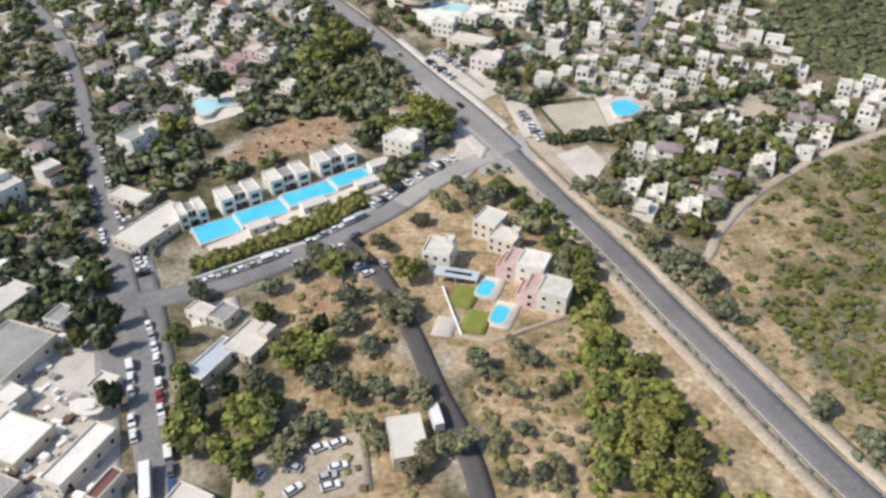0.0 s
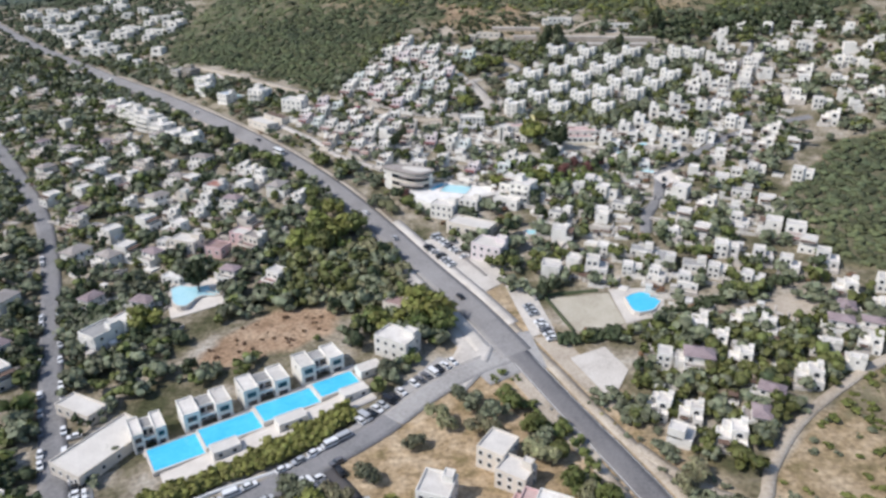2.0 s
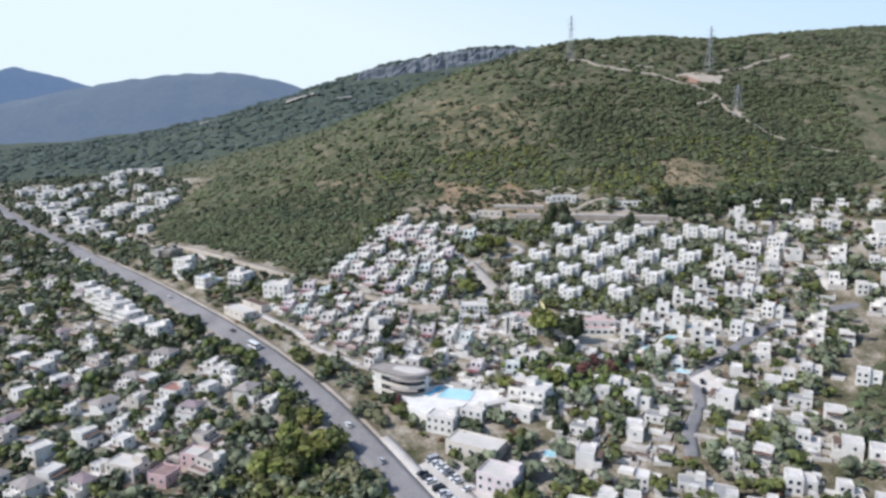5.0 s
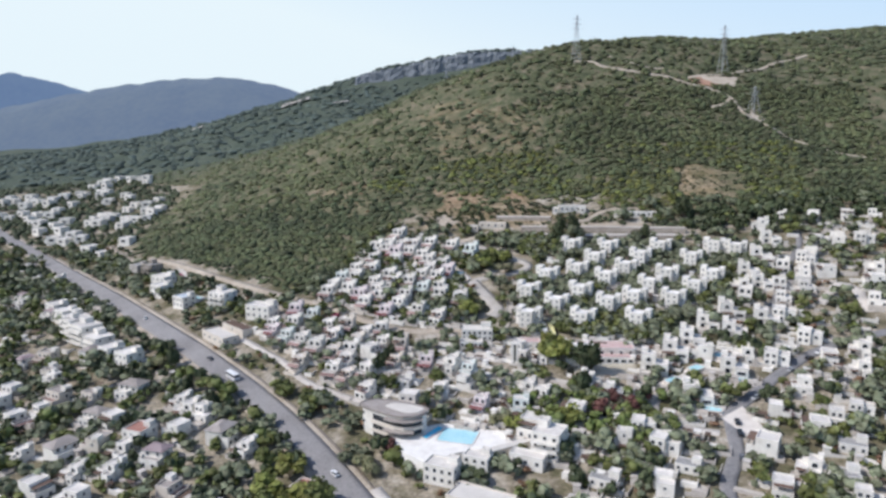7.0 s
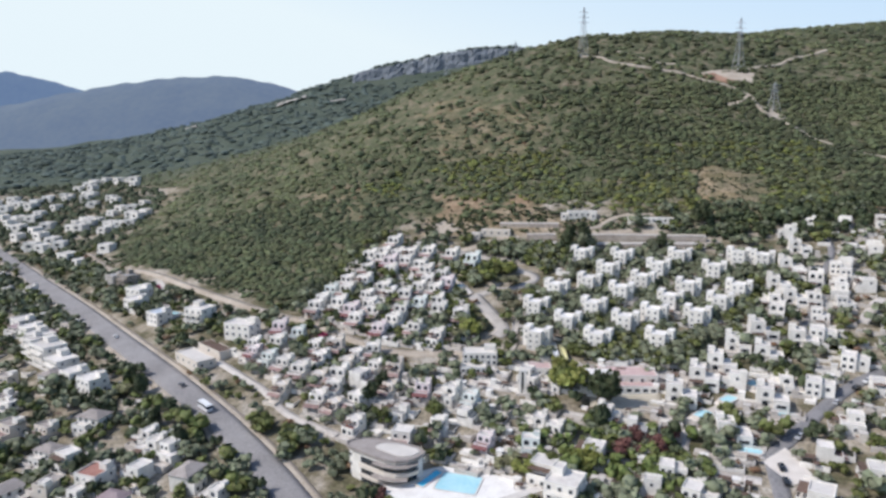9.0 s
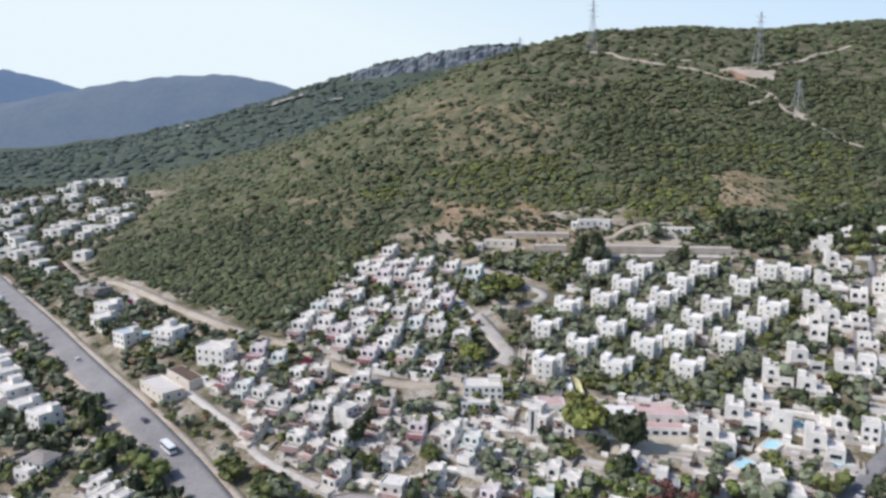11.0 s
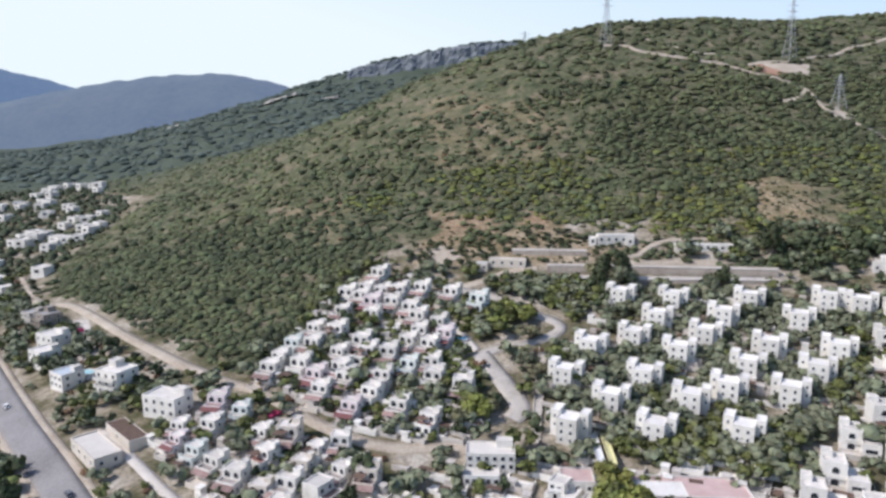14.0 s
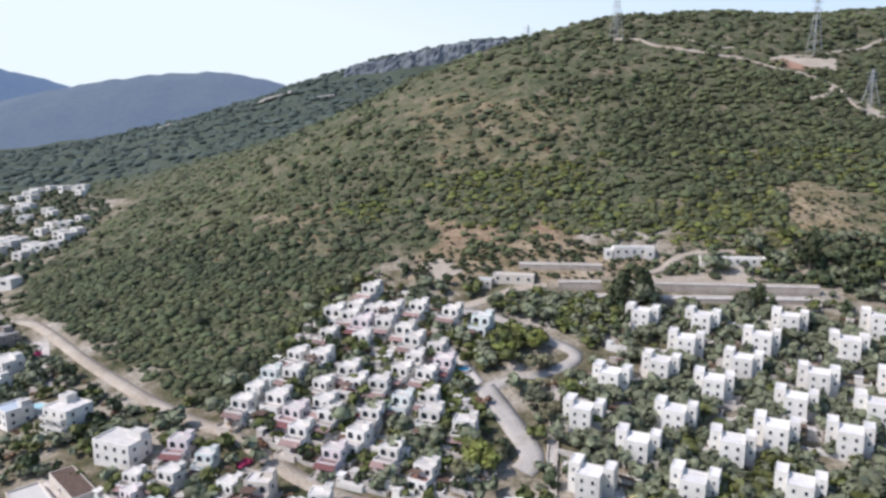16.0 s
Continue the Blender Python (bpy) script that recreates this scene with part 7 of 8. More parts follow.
TREE_KINDS = [tree_kind(11, "grey-green olive tree with a rounded crown", LEAF_OLIVE, 3.1, 2.5, 1.6, 420, 0.16), tree_kind(12, "dusty grey-green olive tree with a spreading crown", LEAF_DRY, 3.6, 2.3, 1.7, 460, 0.15),
              tree_kind(13, "leafy bright green garden tree", LEAF_GREEN, 3.4, 3.0, 1.8, 460, 0.15), tree_kind(14, "broad yellow-green tree with a loose crown", LEAF_THICKET, 4.2, 3.2, 2.0, 520, 0.14),
              tree_kind(15, "dark green pine with a dense crown", LEAF_PINE, 3.0, 4.2, 2.2, 460, 0.15),
              tree_kind(16, "small tree with dark maroon leaves", LEAF_RED, 3.2, 3.0, 1.6, 420, 0.15)]
GROVE = [(-38, 134, 3), (-32, 130, 3), (-40, 128, 3), (-34, 172, 0), (-39, 173, 0), (-28, 171, 1), (-56, 102, 1), (-15, 149, 0), (-40, 106, 0), (-33, 104, 0), (-63, 117, 2), (-66, 124, 2), (-72, 158, 0), (-51, 159, 0), (-33, 167, 3), (-43, 165, 0), (-50, 146, 2), (-25, 141, 0), (-26, 152, 0), (-33, 138, 4), (-19, 132, 0), (-35, 127, 2), (-13, 145, 1), (-10, 161, 3), (-20, 178, 0), (-48, 111, 3), (-43, 104, 3), (-37, 99, 1), (-57, 101, 2), (-58, 111, 4), (-16, 102, 1), (-5, 92, 1), (2, 97, 1), (-6, 113, 1), (-24, 116, 0), (-14, 114, 0), (-91, 137, 4), (-94, 147, 4), (-104, 165, 2), (-100, 140, 2), (-82, 116, 4), (-73, 139, 2), (-47, 121, 0)]
PLOT_TREES = [(16, 199, 0), (9, 204, 0), (1, 198, 1), (25, 191, 2), (31, 181, 2), (36, 165, 1), (25, 181, 1), (33, 168, 2), (-8, 189, 0), (71, 134, 0), (81.5, 101, 0), (87, 90, 0), (12, 119, 1), (16, 113, 1), (9, 121, 0), (19, 126, 1), (-10, 142, 0), (-112, 262, 3), (-3, 254, 3), (-9, 248, 2), (-17, 226, 0), (-28, 105, 0), (-34, 100, 1), (-49, 99, 3), (-43, 93, 2), (23, 122, 0), (26, 112, 1), (18, 101, 0), (12, 97, 1), (21, 90, 0)]
EDGE_TREES = [(25, 89, 1), (14, 88, 0), (61, 166, 1), (68, 156, 0), (71, 146, 0), (5, 210, 0), (20, 203, 2), (13, 193, 1), (28, 186, 0), (41, 155, 2), (38, 148, 3), (42, 138, 2), (40, 128, 3), (47, 116, 2), (45, 106, 3), (38, 110, 2), (36, 98, 2), (44, 96, 3), (52, 92, 2), (42, 86, 3), (34, 88, 2), (50, 84, 2), (39, 120, 2), (48, 102, 3), (34, 155, 1), (40, 163, 2), (-60, 106, 3), (-53, 117, 4), (-41, 112, 2), (-31, 122, 0)]
MID_TREES = [(71, 533, 4), (76, 531.5, 0), (80, 533, 4), (74, 535, 1), (115, 528, 0), (121, 527, 4), (118, 530, 1), (59, 397, 4), (62, 394, 4), (47, 406, 2), (50, 404, 3), (14, 452, 3), (10, 450, 1), (20, 456, 1), (26, 512, 2), (32, 516, 3), (22, 508, 4), (36, 498, 1), (-2, 395, 2), (28, 360, 3), (36, 362, 2), (48, 362, 3), (22, 364, 1), (-131, 436, 4), (-123, 427, 4), (-130, 428, 1), (-108, 404, 4), (-92, 388, 4), (-62, 350, 2), (-52, 344, 3), (-58, 334, 3), (150, 548, 4), (-17, 351, 5), (66, 372, 5), (72, 367, 5), (79, 374, 5), (61, 366, 5), (58, 383, 4), (56, 381, 4), (49, 417, 3), (-26, 405, 4), (-22, 414, 4), (-28, 346, 1), (-33, 348, 0), (-24, 342, 1), (-25, 253, 2), (-20, 250, 3), (-4, 254, 2), (-8, 259, 3), (1, 247, 2), (-55, 320, 2), (-62, 314, 3), (-38, 326, 2), (-46, 322, 3), (-99, 287, 4), (-51, 312, 2), (30, 486, 1), (34, 478, 0), (36, 473, 1), (24, 508, 3), (30, 510, 2), (36, 511, 3)]
seen_kinds = set()
for x, y, v in GROVE + PLOT_TREES + EDGE_TREES + MID_TREES:
    if v in seen_kinds:
        copy_thing(TREE_KINDS[v], row_tree((x, y)))
    else:
        seen_kinds.add(v)
        TREE_KINDS[v].matrix_basis = stand(x, y)
    claim(x, y, 2.4)
for x, y in ((-12, 494), (-15, 487), (-165, 552), (-53, 459), (-36, 462), (59, 538), (57, 537), (-22, 478)):
    b = thing("bougainvillea", "crimson flowering bougainvillea over a garden wall", "shrub", "bougainvilleas", stand(x, y))
    v, f = crown_arrays(3, 160, 0.2)
    part("crown", merged("crown", [(v, f)], [(0, 0, 1.3, 2.0, 1.6, x)], FLOWER), None, b)


def planting(name, label, count, poly, mat, sizes, protos, seed, keep=None, tall=0.8, sink=0.0, margin=0.0, smooth=False, clear=True):
    """Many plants of one kind in a patch of land, clear of what is built; too many to count."""
    r = np.random.RandomState(seed)
    px, py = np.array(poly).T
    x, y = r.uniform(px.min(), px.max(), count), r.uniform(py.min(), py.max(), count)
    ok = inside(poly, x, y)
    if keep is not None:
        ok &= keep(x, y, r.uniform(0, 1, count))
    x, y = x[ok], y[ok]
    rad = r.uniform(*sizes, len(x)) * r.uniform(0.8, 1.2, len(x))
    if clear:
        ok = free(x, y, margin + 0.3 * np.maximum(rad - 1.5, 0))
        x, y, rad = x[ok], y[ok], rad[ok]
    z = ground(x, y) + np.clip(rad * tall - sink, -0.3, 9)
    spots = np.stack([x, y, z, rad, rad * tall, r.uniform(0, 6.3, len(x))], -1)
    tagged(part(name, merged(name, protos, spots, mat, smooth), None), label, "vegetation", kind="stuff")
    return len(x)


LOW = [dome_arrays(s) for s in range(8)]
RAGGED = [dome_arrays(20 + s, 6, 6) for s in range(8)]
LEAFY = [crown_arrays(40 + s, 30, 0.32, lobes=3, core=0.86) for s in range(6)]
BUSHY = [crown_arrays(60 + s, 22, 0.34, lobes=2, core=0.95) for s in range(6)]
TOWN = [(-420, 740), (-300, 650), (-165, 510), (-100, 430), (-66, 390), (-20, 350), (45, 240), (60, 200), (75, 175), (150, 225), (145, 270), (150, 345), (180, 375), (300, 400), (330, 540), (262, 552), (150, 572), (20, 556), (-8, 585), (-50, 560), (-60, 500), (-100, 490), (-200, 590), (-270, 690)]
WEST = [(-420, 760), (-240, 575), (-165, 480), (-110, 418), (-70, 378), (-35, 330), (8, 252), (-20, 215), (-100, 176), (-90, 130), (-64, 60), (-200, 60), (-330, 250), (-460, 600)]
URBAN = [(-140, 170), (-95, 165), (-64, 60), (-200, 60), (-200, 160)]
PLAZAS = [[(67, 408), (84, 407), (86, 399), (76, 386), (60, 388), (48, 400)], [(8, 416), (25, 420), (35, 410), (28, 402), (14, 404)], [(-92, 178), (-70, 176), (-24, 205), (-20, 222), (-40, 246), (-95, 215)], RED_FIELD, [(38, 266), (62, 268), (84, 256), (72, 238), (42, 240)], [(38, 232), (58, 232), (58, 204), (40, 208)], [(-20, 354), (-6, 338), (30, 354), (20, 366), (-8, 368)], [(-4, 322), (0, 290), (36, 262), (44, 240), (30, 232), (16, 262), (-8, 300)], [(20, 572), (72, 566), (148, 540), (146, 530), (50, 546), (-10, 566), (-8, 586)]]


def gardens(x, y, u):
    ok = u < 0.72 + 0.4 * ripple(x, y, 22)
    ok &= ~(inside(URBAN, x, y) & (u > 0.18))
    ok &= ~(inside(WING_GARDENS, x, y) & (u > 0.3))
    for q in PLAZAS:
        ok &= ~inside(q, x, y)
    return ok


for seed, poly, amount in ((1, TOWN, 0.9), (4, WEST, 0.85)):
    planting("garden_trees", "grey-green olive trees in the gardens", int(8400 * amount), poly, LEAF_OLIVE, (1.6, 4.4), LEAFY, seed, gardens, 0.95, 0.3, -0.9)
    planting("garden_trees", "green trees in the gardens between houses", int(5400 * amount), poly, LEAF_GREEN, (1.5, 4.2), LEAFY, seed + 1, gardens, 0.95, 0.3, -0.9)
    planting("garden_trees", "dark pines between the houses", int(2600 * amount), poly, LEAF_PINE, (1.7, 3.2), LEAFY, seed + 2, gardens, 1.45, 0.3, -0.6)
planting("garden_trees", "grey-green garden trees between the villas", 620, [(36, 432), (100, 425), (172, 492), (160, 515), (80, 530), (40, 480)], LEAF_OLIVE, (2.0, 3.9), LEAFY, 11, None, 1.0, 0.3, -0.9)
planting("garden_trees", "small garden trees between the villas", 900, [(-62, 480), (-42, 545), (-14, 562), (22, 534), (16, 465), (0, 440), (-50, 470)], LEAF_GREEN, (1.1, 2.3), LEAFY, 12, None, 0.9, 0.3, -0.8)
planting("garden_trees", "russet shrubs between the houses", 1600, TOWN, DRYBUSH, (1.2, 2.2), LEAFY, 7, gardens, 0.8, 0.3, -0.9)
planting("garden_trees", "trees between the houses of the far estate", 2600, [(-250, 650), (-262, 860), (-400, 1010), (-560, 1000), (-560, 800), (-380, 740), (-290, 660)], LEAF_PINE, (2.0, 3.6), LOW, 9, None, 0.8, 1.0, -2.0, True)
planting("pool_hedge", "tall clipped green hedge between pools and road", 3600, [(-77, 171), (-60, 179.5), (-38, 192.5), (-26, 204), (-29, 209), (-43, 197), (-62, 183.5), (-78.5, 175)], LEAF_THICKET, (1.4, 2.0), LEAFY, 10, None, 1.0, 0.2, 0, False, False)
GROVE_PATCH = [(-60, 270), (-36, 262), (-22, 240), (4, 250), (-14, 290), (-40, 340), (-66, 310)]
planting("olive_grove", "dense grey-green olive grove beside the main road", 300, GROVE_PATCH, LEAF_DRY, (2.0, 3.2), LEAFY, 8, None, 0.9)
planting("garden_trees", "leafy green trees beside the olive grove", 90, GROVE_PATCH, LEAF_GREEN, (2.2, 4.0), LEAFY, 45, None, 1.0)


def parched_land(x, y):
    wx, wy = x + 7 * ripple(x, y, 9), y + 7 * ripple(y, x, 11)
    return np.logical_or.reduce([inside(q, wx, wy) for q in DRY_SLOPES])


def maquis(x, y, u):
    wx, wy = x + 7 * ripple(x, y, 9), y + 7 * ripple(y, x, 11)
    return ~inside(BARE, wx, wy) & ~(parched_land(x, y) & (u > np.where(y < 612, 0.22, 0.62))) & (u < 0.85 + 0.4 * ripple(x, y, 34) + 0.4 * ripple(x + 55, y + 20, 95) + np.clip((700 - y) / 140, 0, 0.7))


def eastern(x, y):
    return x + 45 * ripple(x, y, 38) > 95


KNOLL_BARE = [(96, 186), (112, 188), (113, 176), (104, 158), (93, 153), (82, 165)]
planting("maquis_scrub", "low green maquis shrubs on the hillside", 17500, [(-40, 472), (-77, 500), (-138, 555), (-216, 630), (-258, 700), (300, 720), (300, 560), (262, 552), (200, 564), (150, 580), (60, 590), (-8, 592), (-38, 575), (-52, 530)], LEAF_SCRUB, (0.7, 2.4), RAGGED, 21, lambda x, y, u: maquis(x, y, u) & ~eastern(x, y), 0.62, 1.0, -1.5, True)
planting("maquis_scrub", "low green maquis shrubs on the upper hillside", 10500, [(-258, 700), (-258, 880), (-420, 1010), (500, 1010), (560, 700)], LEAF_SCRUB, (1.2, 3.4), LOW, 22, lambda x, y, u: maquis(x, y, u) & ~eastern(x, y), 0.55, 1.6, -1.5, True, True)
planting("maquis_scrub", "dark green maquis shrubs on the eastern hillside", 12500, [(20, 592), (60, 590), (150, 580), (200, 564), (262, 552), (300, 560), (340, 720), (0, 720)], LEAF_UPPER, (0.8, 2.7), RAGGED, 61, lambda x, y, u: maquis(x, y, u) & eastern(x, y), 0.62, 1.0, -1.5, True)
planting("maquis_scrub", "dark green maquis shrubs under the ridge", 8000, [(0, 700), (0, 1010), (560, 1010), (560, 690)], LEAF_UPPER, (1.2, 3.2), LOW, 62, lambda x, y, u: maquis(x, y, u) & eastern(x, y), 0.58, 1.4, -1.5, True, True)
planting("maquis_scrub", "larger dark evergreen shrubs scattered over the hillside", 3600, [(-60, 500), (-230, 640), (-258, 720), (-200, 860), (420, 860), (320, 570), (150, 584), (-8, 596)], LEAF_FOOT, (1.4, 3.3), RAGGED, 63, lambda x, y, u: maquis(x, y, u) & (u < 0.5 + 0.5 * ripple(x, y, 29)), 0.72, 0.9, -0.6, True)
planting("maquis_scrub", "wooded slope of the ridge behind", 5200, [(-420, 1010), (-800, 1000), (-900, 1500), (-300, 1750), (300, 1750), (300, 1010)], LEAF_RIDGE_HAZE, (3.0, 7.0), LOW, 23, lambda x, y, u: ~((x > -172) & (x < 216) & (y > 1482) & (y < 1530)), 0.5, 2.4, 0, True, False)
planting("knoll_scrub", "rounded green shrubs on the dry knoll", 4600, [(113, 197), (83, 171), (72, 152), (72, 128), (88, 84), (96, 56), (165, 56), (185, 140), (180, 215), (152, 218)], LEAF_KNOLL, (0.5, 2.2), BUSHY, 24, lambda x, y, u: ~(inside(KNOLL_BARE, x, y) & (u > 0.12)) & (u < np.where(inside(KNOLL_GREEN, x, y), 0.62 + 0.45 * ripple(x, y, 10), 0.07)), 0.6, 0.5, -0.8, False)
planting("knoll_scrub", "dense green shrubs on the upper knoll", 3400, [(150, 325), (168, 346), (201, 377), (229, 384), (285, 385), (255, 290), (200, 222), (152, 218), (170, 250), (148, 267)], LEAF_SCRUB, (0.9, 2.3), RAGGED, 32, None, 0.6, 0.6, -0.8)
planting("knoll_scrub", "dusty olive shrubs on the dry knoll", 1300, [(113, 197), (83, 171), (72, 152), (72, 128), (88, 84), (96, 56), (165, 56), (185, 140), (180, 215), (152, 218)], LEAF_OLIVE, (0.5, 2.0), BUSHY, 64, lambda x, y, u: ~(inside(KNOLL_BARE, x, y) & (u > 0.2)) & (u < 0.35 + 0.6 * ripple(x + 9, y, 12)), 0.6, 0.5, -0.8, False)
planting("thicket", "dense bright green shrubs on the dry plot", 420, THICKET, LEAF_THICKET, (1.2, 2.4), LEAFY, 25, None, 0.8, 0.3, -1.0)
planting("meadow_shrubs", "sparse dry shrubs on stony ground", 380, MEADOW, LEAF_DRY, (0.6, 2.0), BUSHY, 26, lambda x, y, u: u < 0.45, 0.6, 0.4)
planting("field_shrubs", "scattered shrubs on dry grass", 260, DRY_FIELD, LEAF_DRY, (0.6, 1.9), BUSHY, 27, lambda x, y, u: u < 0.5, 0.6, 0.4)
planting("field_shrubs", "russet shrubs on the red field", 60, RED_FIELD, DRYBUSH, (0.6, 1.4), BUSHY, 28, None, 0.6, 0.4)
planting("field_shrubs", "shrubs on the earth terraces below the hill", 620, TERRACES, LEAF_FOOT, (0.8, 2.2), BUSHY, 29, lambda x, y, u: ~(parched_land(x, y) & (u > 0.3)), 0.7, 0.4)
planting("field_shrubs", "sparse shrubs on the bare patch", 260, BARE, LEAF_SCRUB, (0.6, 1.6), BUSHY, 30, None, 0.6, 0.4)
planting("verge_shrubs", "shrubs along the road verges", 900, [(95, 60), (60, 150), (40, 205), (56, 205), (74, 160), (110, 60)], LEAF_OLIVE, (0.7, 1.8), BUSHY, 31, lambda x, y, u: u < 0.5 + 0.5 * ripple(x, y, 9), 0.7, 0.3, -0.5)
planting("garden_hedge", "dark green hedge beside the pool garden", 520, [(77, 243), (98, 249), (128, 259), (128, 263), (97, 254), (77, 248)], LEAF_PINE, (1.2, 1.9), LEAFY, 33, None, 0.9, 0.2, -2.5)
planting("garden_hedge", "dark green hedge beside the sandy yards", 110, [(40, 234), (60, 234), (60, 239), (40, 238)], LEAF_PINE, (1.2, 1.9), LEAFY, 34, None, 0.9, 0.2, -3.0)
planting("maquis_scrub", "dense dark green shrubs along the foot of the hill", 5800, [(-48, 473), (-62, 484), (-77, 491), (-101, 510), (-138, 546), (-191, 602), (-225, 630), (-240, 655), (-120, 660), (-20, 610), (-34, 575), (-50, 530)], LEAF_FOOT, (0.9, 2.6), RAGGED, 35, lambda x, y, u: u < 0.62 + 0.5 * ripple(x, y, 24), 0.62, 0.9, -1.6)
planting("field_shrubs", "yellowing shrubs and tall dry grass on the plots", 420, DRY_FIELD, DRYGRASS, (0.4, 1.5), RAGGED, 36, lambda x, y, u: u < 0.5 + 0.6 * ripple(x, y, 8), 0.5, 0.3)
planting("meadow_shrubs", "yellowing shrubs and tall dry grass on stony ground", 520, MEADOW, DRYGRASS, (0.3, 1.3), RAGGED, 37, lambda x, y, u: u < 0.5 + 0.6 * ripple(x, y, 8), 0.5, 0.3)
planting("verge_shrubs", "dry grass tufts along the road verges", 900, [(60, 88), (30, 190), (22, 225), (36, 228), (70, 150), (96, 90), (112, 50), (76, 50)], DRYGRASS, (0.25, 0.9), RAGGED, 38, lambda x, y, u: u < 0.4 + 0.6 * ripple(x, y, 7), 0.5, 0.2, -0.8)
planting("roadside_trees", "dark green trees along the main road", 900, [(-243, 581), (-202, 552), (-150, 480), (-118, 445), (-96, 412), (-78, 388), (-100, 380), (-130, 410), (-165, 460), (-226, 545)], LEAF_PINE, (1.8, 3.6), LEAFY, 41, lambda x, y, u: u < 0.45 + 0.5 * ripple(x, y, 16), 1.0, 0.3, -0.6)
planting("roadside_trees", "dusty olive trees along the main road", 700, [(-247, 637), (-158, 530), (-122, 475), (-108, 455), (-120, 462), (-180, 520), (-243, 600)], LEAF_OLIVE, (1.5, 3.2), LEAFY, 42, lambda x, y, u: u < 0.5 + 0.5 * ripple(x, y, 14), 0.9, 0.3, -0.6)
planting("maquis_scrub", "green shrubs down to the walls of the hill terraces", 2600, [(-8, 594), (60, 590), (150, 580), (262, 553), (262, 546), (160, 552), (110, 560), (75, 574), (20, 580)], LEAF_SCRUB, (0.9, 2.4), RAGGED, 43, lambda x, y, u: ~(parched_land(x, y) & (u > 0.12)) & (u < 0.5 + 0.5 * ripple(x, y, 18)), 0.62, 0.6, -0.8)
planting("maquis_scrub", "green shrubs on the slopes between the terraces", 900, [(74, 556), (150, 535), (262, 530), (262, 546), (150, 552), (90, 562)], LEAF_FOOT, (1.0, 2.6), RAGGED, 44, lambda x, y, u: u < 0.45 + 0.5 * ripple(x, y, 15), 0.7, 0.6, -0.8)
planting("hillside_trees", "dark trees at the end of the hill terraces", 160, [(150, 532), (200, 528), (268, 528), (268, 560), (200, 562), (150, 552)], LEAF_PINE, (2.2, 4.2), LEAFY, 46, None, 1.1, 0.3, -0.6)
EAST_PLOTS = [(50, 200), (62, 180), (76, 171), (100, 194), (140, 217), (150, 240), (120, 238), (90, 242), (66, 232), (60, 208)]
planting("garden_trees", "leafy green trees between the eastern houses", 400, EAST_PLOTS, LEAF_GREEN, (1.5, 3.6), LEAFY, 51, None, 1.0, 0.3, -0.4)
planting("garden_trees", "olive trees between the eastern houses", 220, EAST_PLOTS, LEAF_OLIVE, (1.5, 3.2), LEAFY, 52, None, 1.0, 0.3, -0.4)
planting("verge_shrubs", "green shrubs and small trees beside the main road", 260, [(44, 205), (56, 172), (68, 140), (73, 145), (62, 178), (52, 208)], LEAF_OLIVE, (1.0, 2.4), LEAFY, 53, lambda x, y, u: u < 0.6, 0.9, 0.3, -1.0)
planting("verge_shrubs", "green shrubs on the plot beside the main road", 200, [(20, 224), (34, 198), (46, 166), (40, 160), (26, 195), (10, 220)], LEAF_GREEN, (1.2, 2.6), LEAFY, 54, lambda x, y, u: u < 0.6, 0.9, 0.3, -0.6)
planting("garden_trees", "dark trees between the old-town buildings", 150, [(-148, 187), (-112, 188), (-101, 165), (-103, 145), (-128, 152)], LEAF_PINE, (1.8, 3.6), LEAFY, 55, None, 1.1, 0.3, -1.6)
planting("garden_trees", "leafy green trees behind the hotel terrace", 120, [(28, 366), (40, 352), (62, 345), (84, 352), (86, 372), (70, 384), (44, 384), (26, 376)], LEAF_GREEN, (1.8, 3.6), LEAFY, 56, None, 1.0, 0.3, -1.6)
planting("garden_trees", "olive trees beside the hotel", 120, [(-48, 380), (-30, 372), (-32, 352), (-20, 340), (-26, 352), (-40, 372)], LEAF_OLIVE, (1.6, 3.0), LEAFY, 57, None, 1.0, 0.3, -0.6)
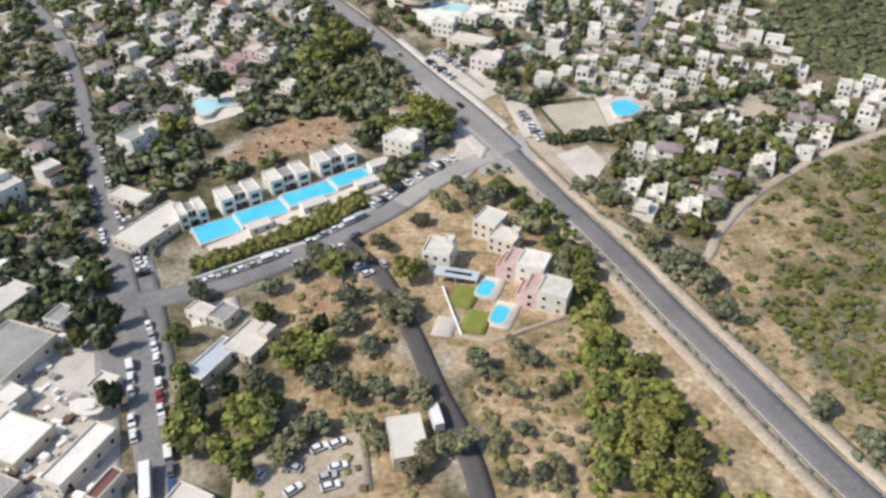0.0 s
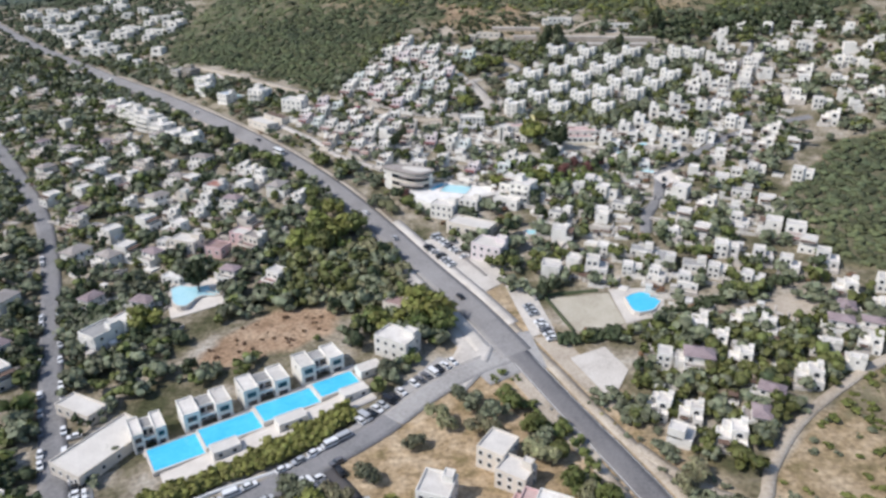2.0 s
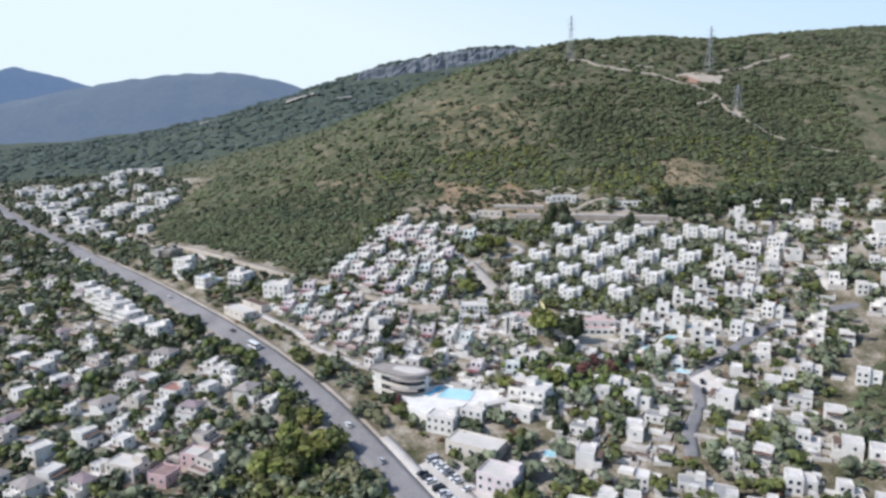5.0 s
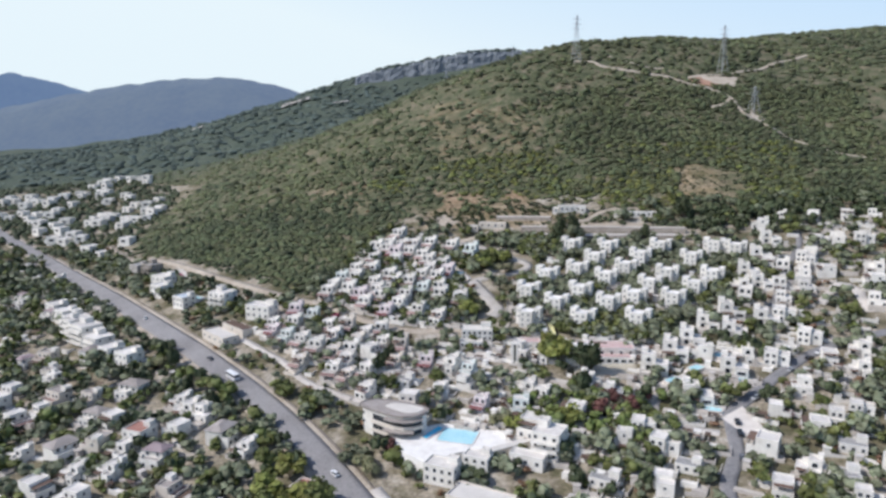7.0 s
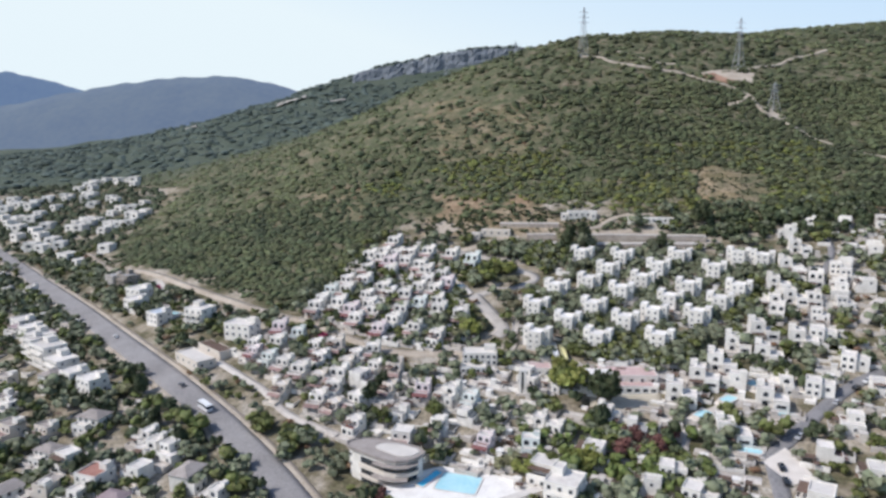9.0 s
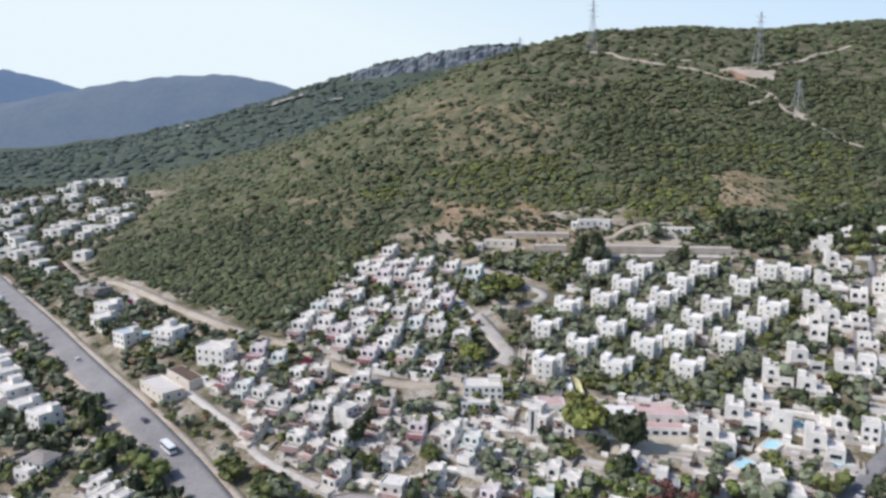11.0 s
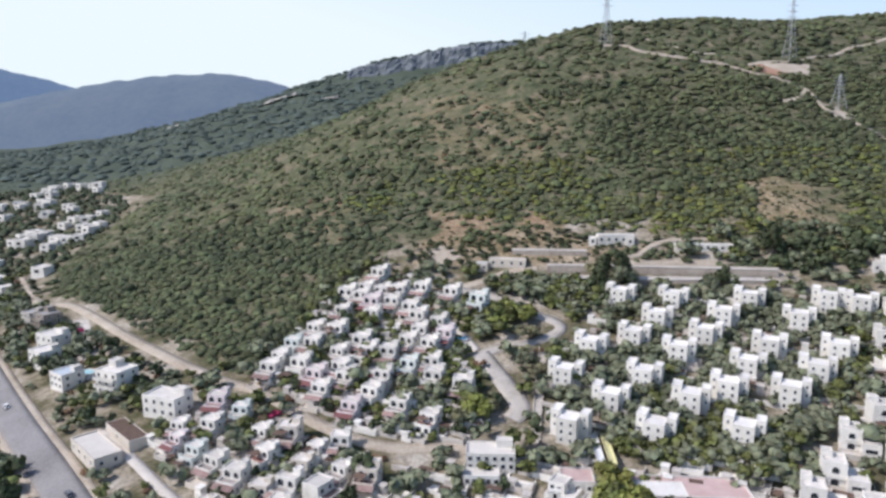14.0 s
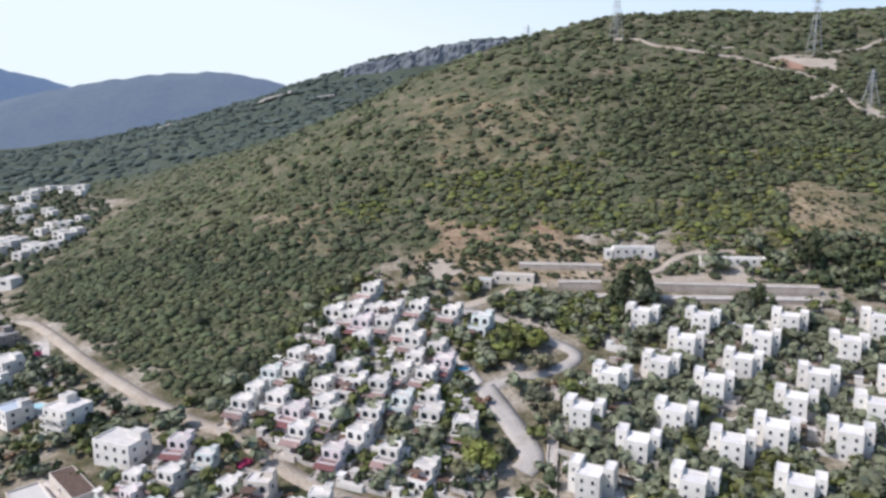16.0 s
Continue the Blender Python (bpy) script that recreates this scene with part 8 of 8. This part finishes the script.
planting("maquis_scrub", "yellow-green shrubs among the maquis", 4200, SUNNY_SLOPE, LEAF_KNOLL, (0.9, 2.5), RAGGED, 58, lambda x, y, u: ~inside(BARE, x, y) & (u < 0.45 + 0.8 * ripple(x, y, 34) + 0.25 * (x > 195)), 0.6, 0.8, -1.2, True)
planting("maquis_scrub", "dry russet shrubs among the maquis", 2600, [(-80, 520), (-30, 590), (120, 590), (120, 800), (-220, 800), (-230, 650)], DRYBUSH, (0.6, 1.7), LOW, 59, lambda x, y, u: (parched_land(x, y) & (u < 0.5)) | (u < 0.02 + 0.45 * ripple(x + 30, y, 50)), 0.55, 0.8, -1.2, True)
TRACK_SIDE = [(-205, 588), (-150, 541), (-100, 495), (-72, 472), (-84, 466), (-122, 500), (-170, 544), (-205, 572)]
planting("garden_trees", "olive shrubs between the hill track and the houses", 420, TRACK_SIDE, LEAF_OLIVE, (0.9, 2.4), LEAFY, 71, None, 0.85, 0.3, -0.8)
planting("field_shrubs", "dry russet shrubs beside the hill track", 260, TRACK_SIDE, DRYBUSH, (0.8, 1.8), BUSHY, 72, None, 0.7, 0.3, -0.8)
for seed, poly, amount in ((73, [(53, 433), (62, 425), (100, 423), (112, 438), (98, 446), (60, 441)], 170), (76, [(100, 424), (118, 436), (146, 462), (160, 492), (146, 486), (112, 450)], 170), (79, [(6, 545), (40, 546), (66, 537), (72, 524), (54, 507), (50, 517), (36, 531), (14, 545)], 190)):
    planting("garden_trees", "leafy green trees along the edge of the villas", amount, poly, LEAF_GREEN, (1.8, 3.4), LEAFY, seed, None, 1.0, 0.3, -1.2)
    planting("garden_trees", "grey-green olive trees along the edge of the villas", amount, poly, LEAF_OLIVE, (1.6, 3.2), LEAFY, seed + 1, None, 1.0, 0.3, -1.2)
POOL_GARDEN = [(-165, 238), (-150, 290), (-118, 305), (-66, 306), (-62, 284), (-84, 266), (-98, 240), (-130, 225)]
planting("garden_trees", "dark trees round the garden pool", 260, POOL_GARDEN, LEAF_PINE, (1.8, 3.6), LEAFY, 82, None, 1.0, 0.3, -1.0)
planting("garden_trees", "grey-green olive trees round the garden pool", 300, POOL_GARDEN, LEAF_OLIVE, (1.8, 3.6), LEAFY, 83, None, 1.0, 0.3, -1.0)
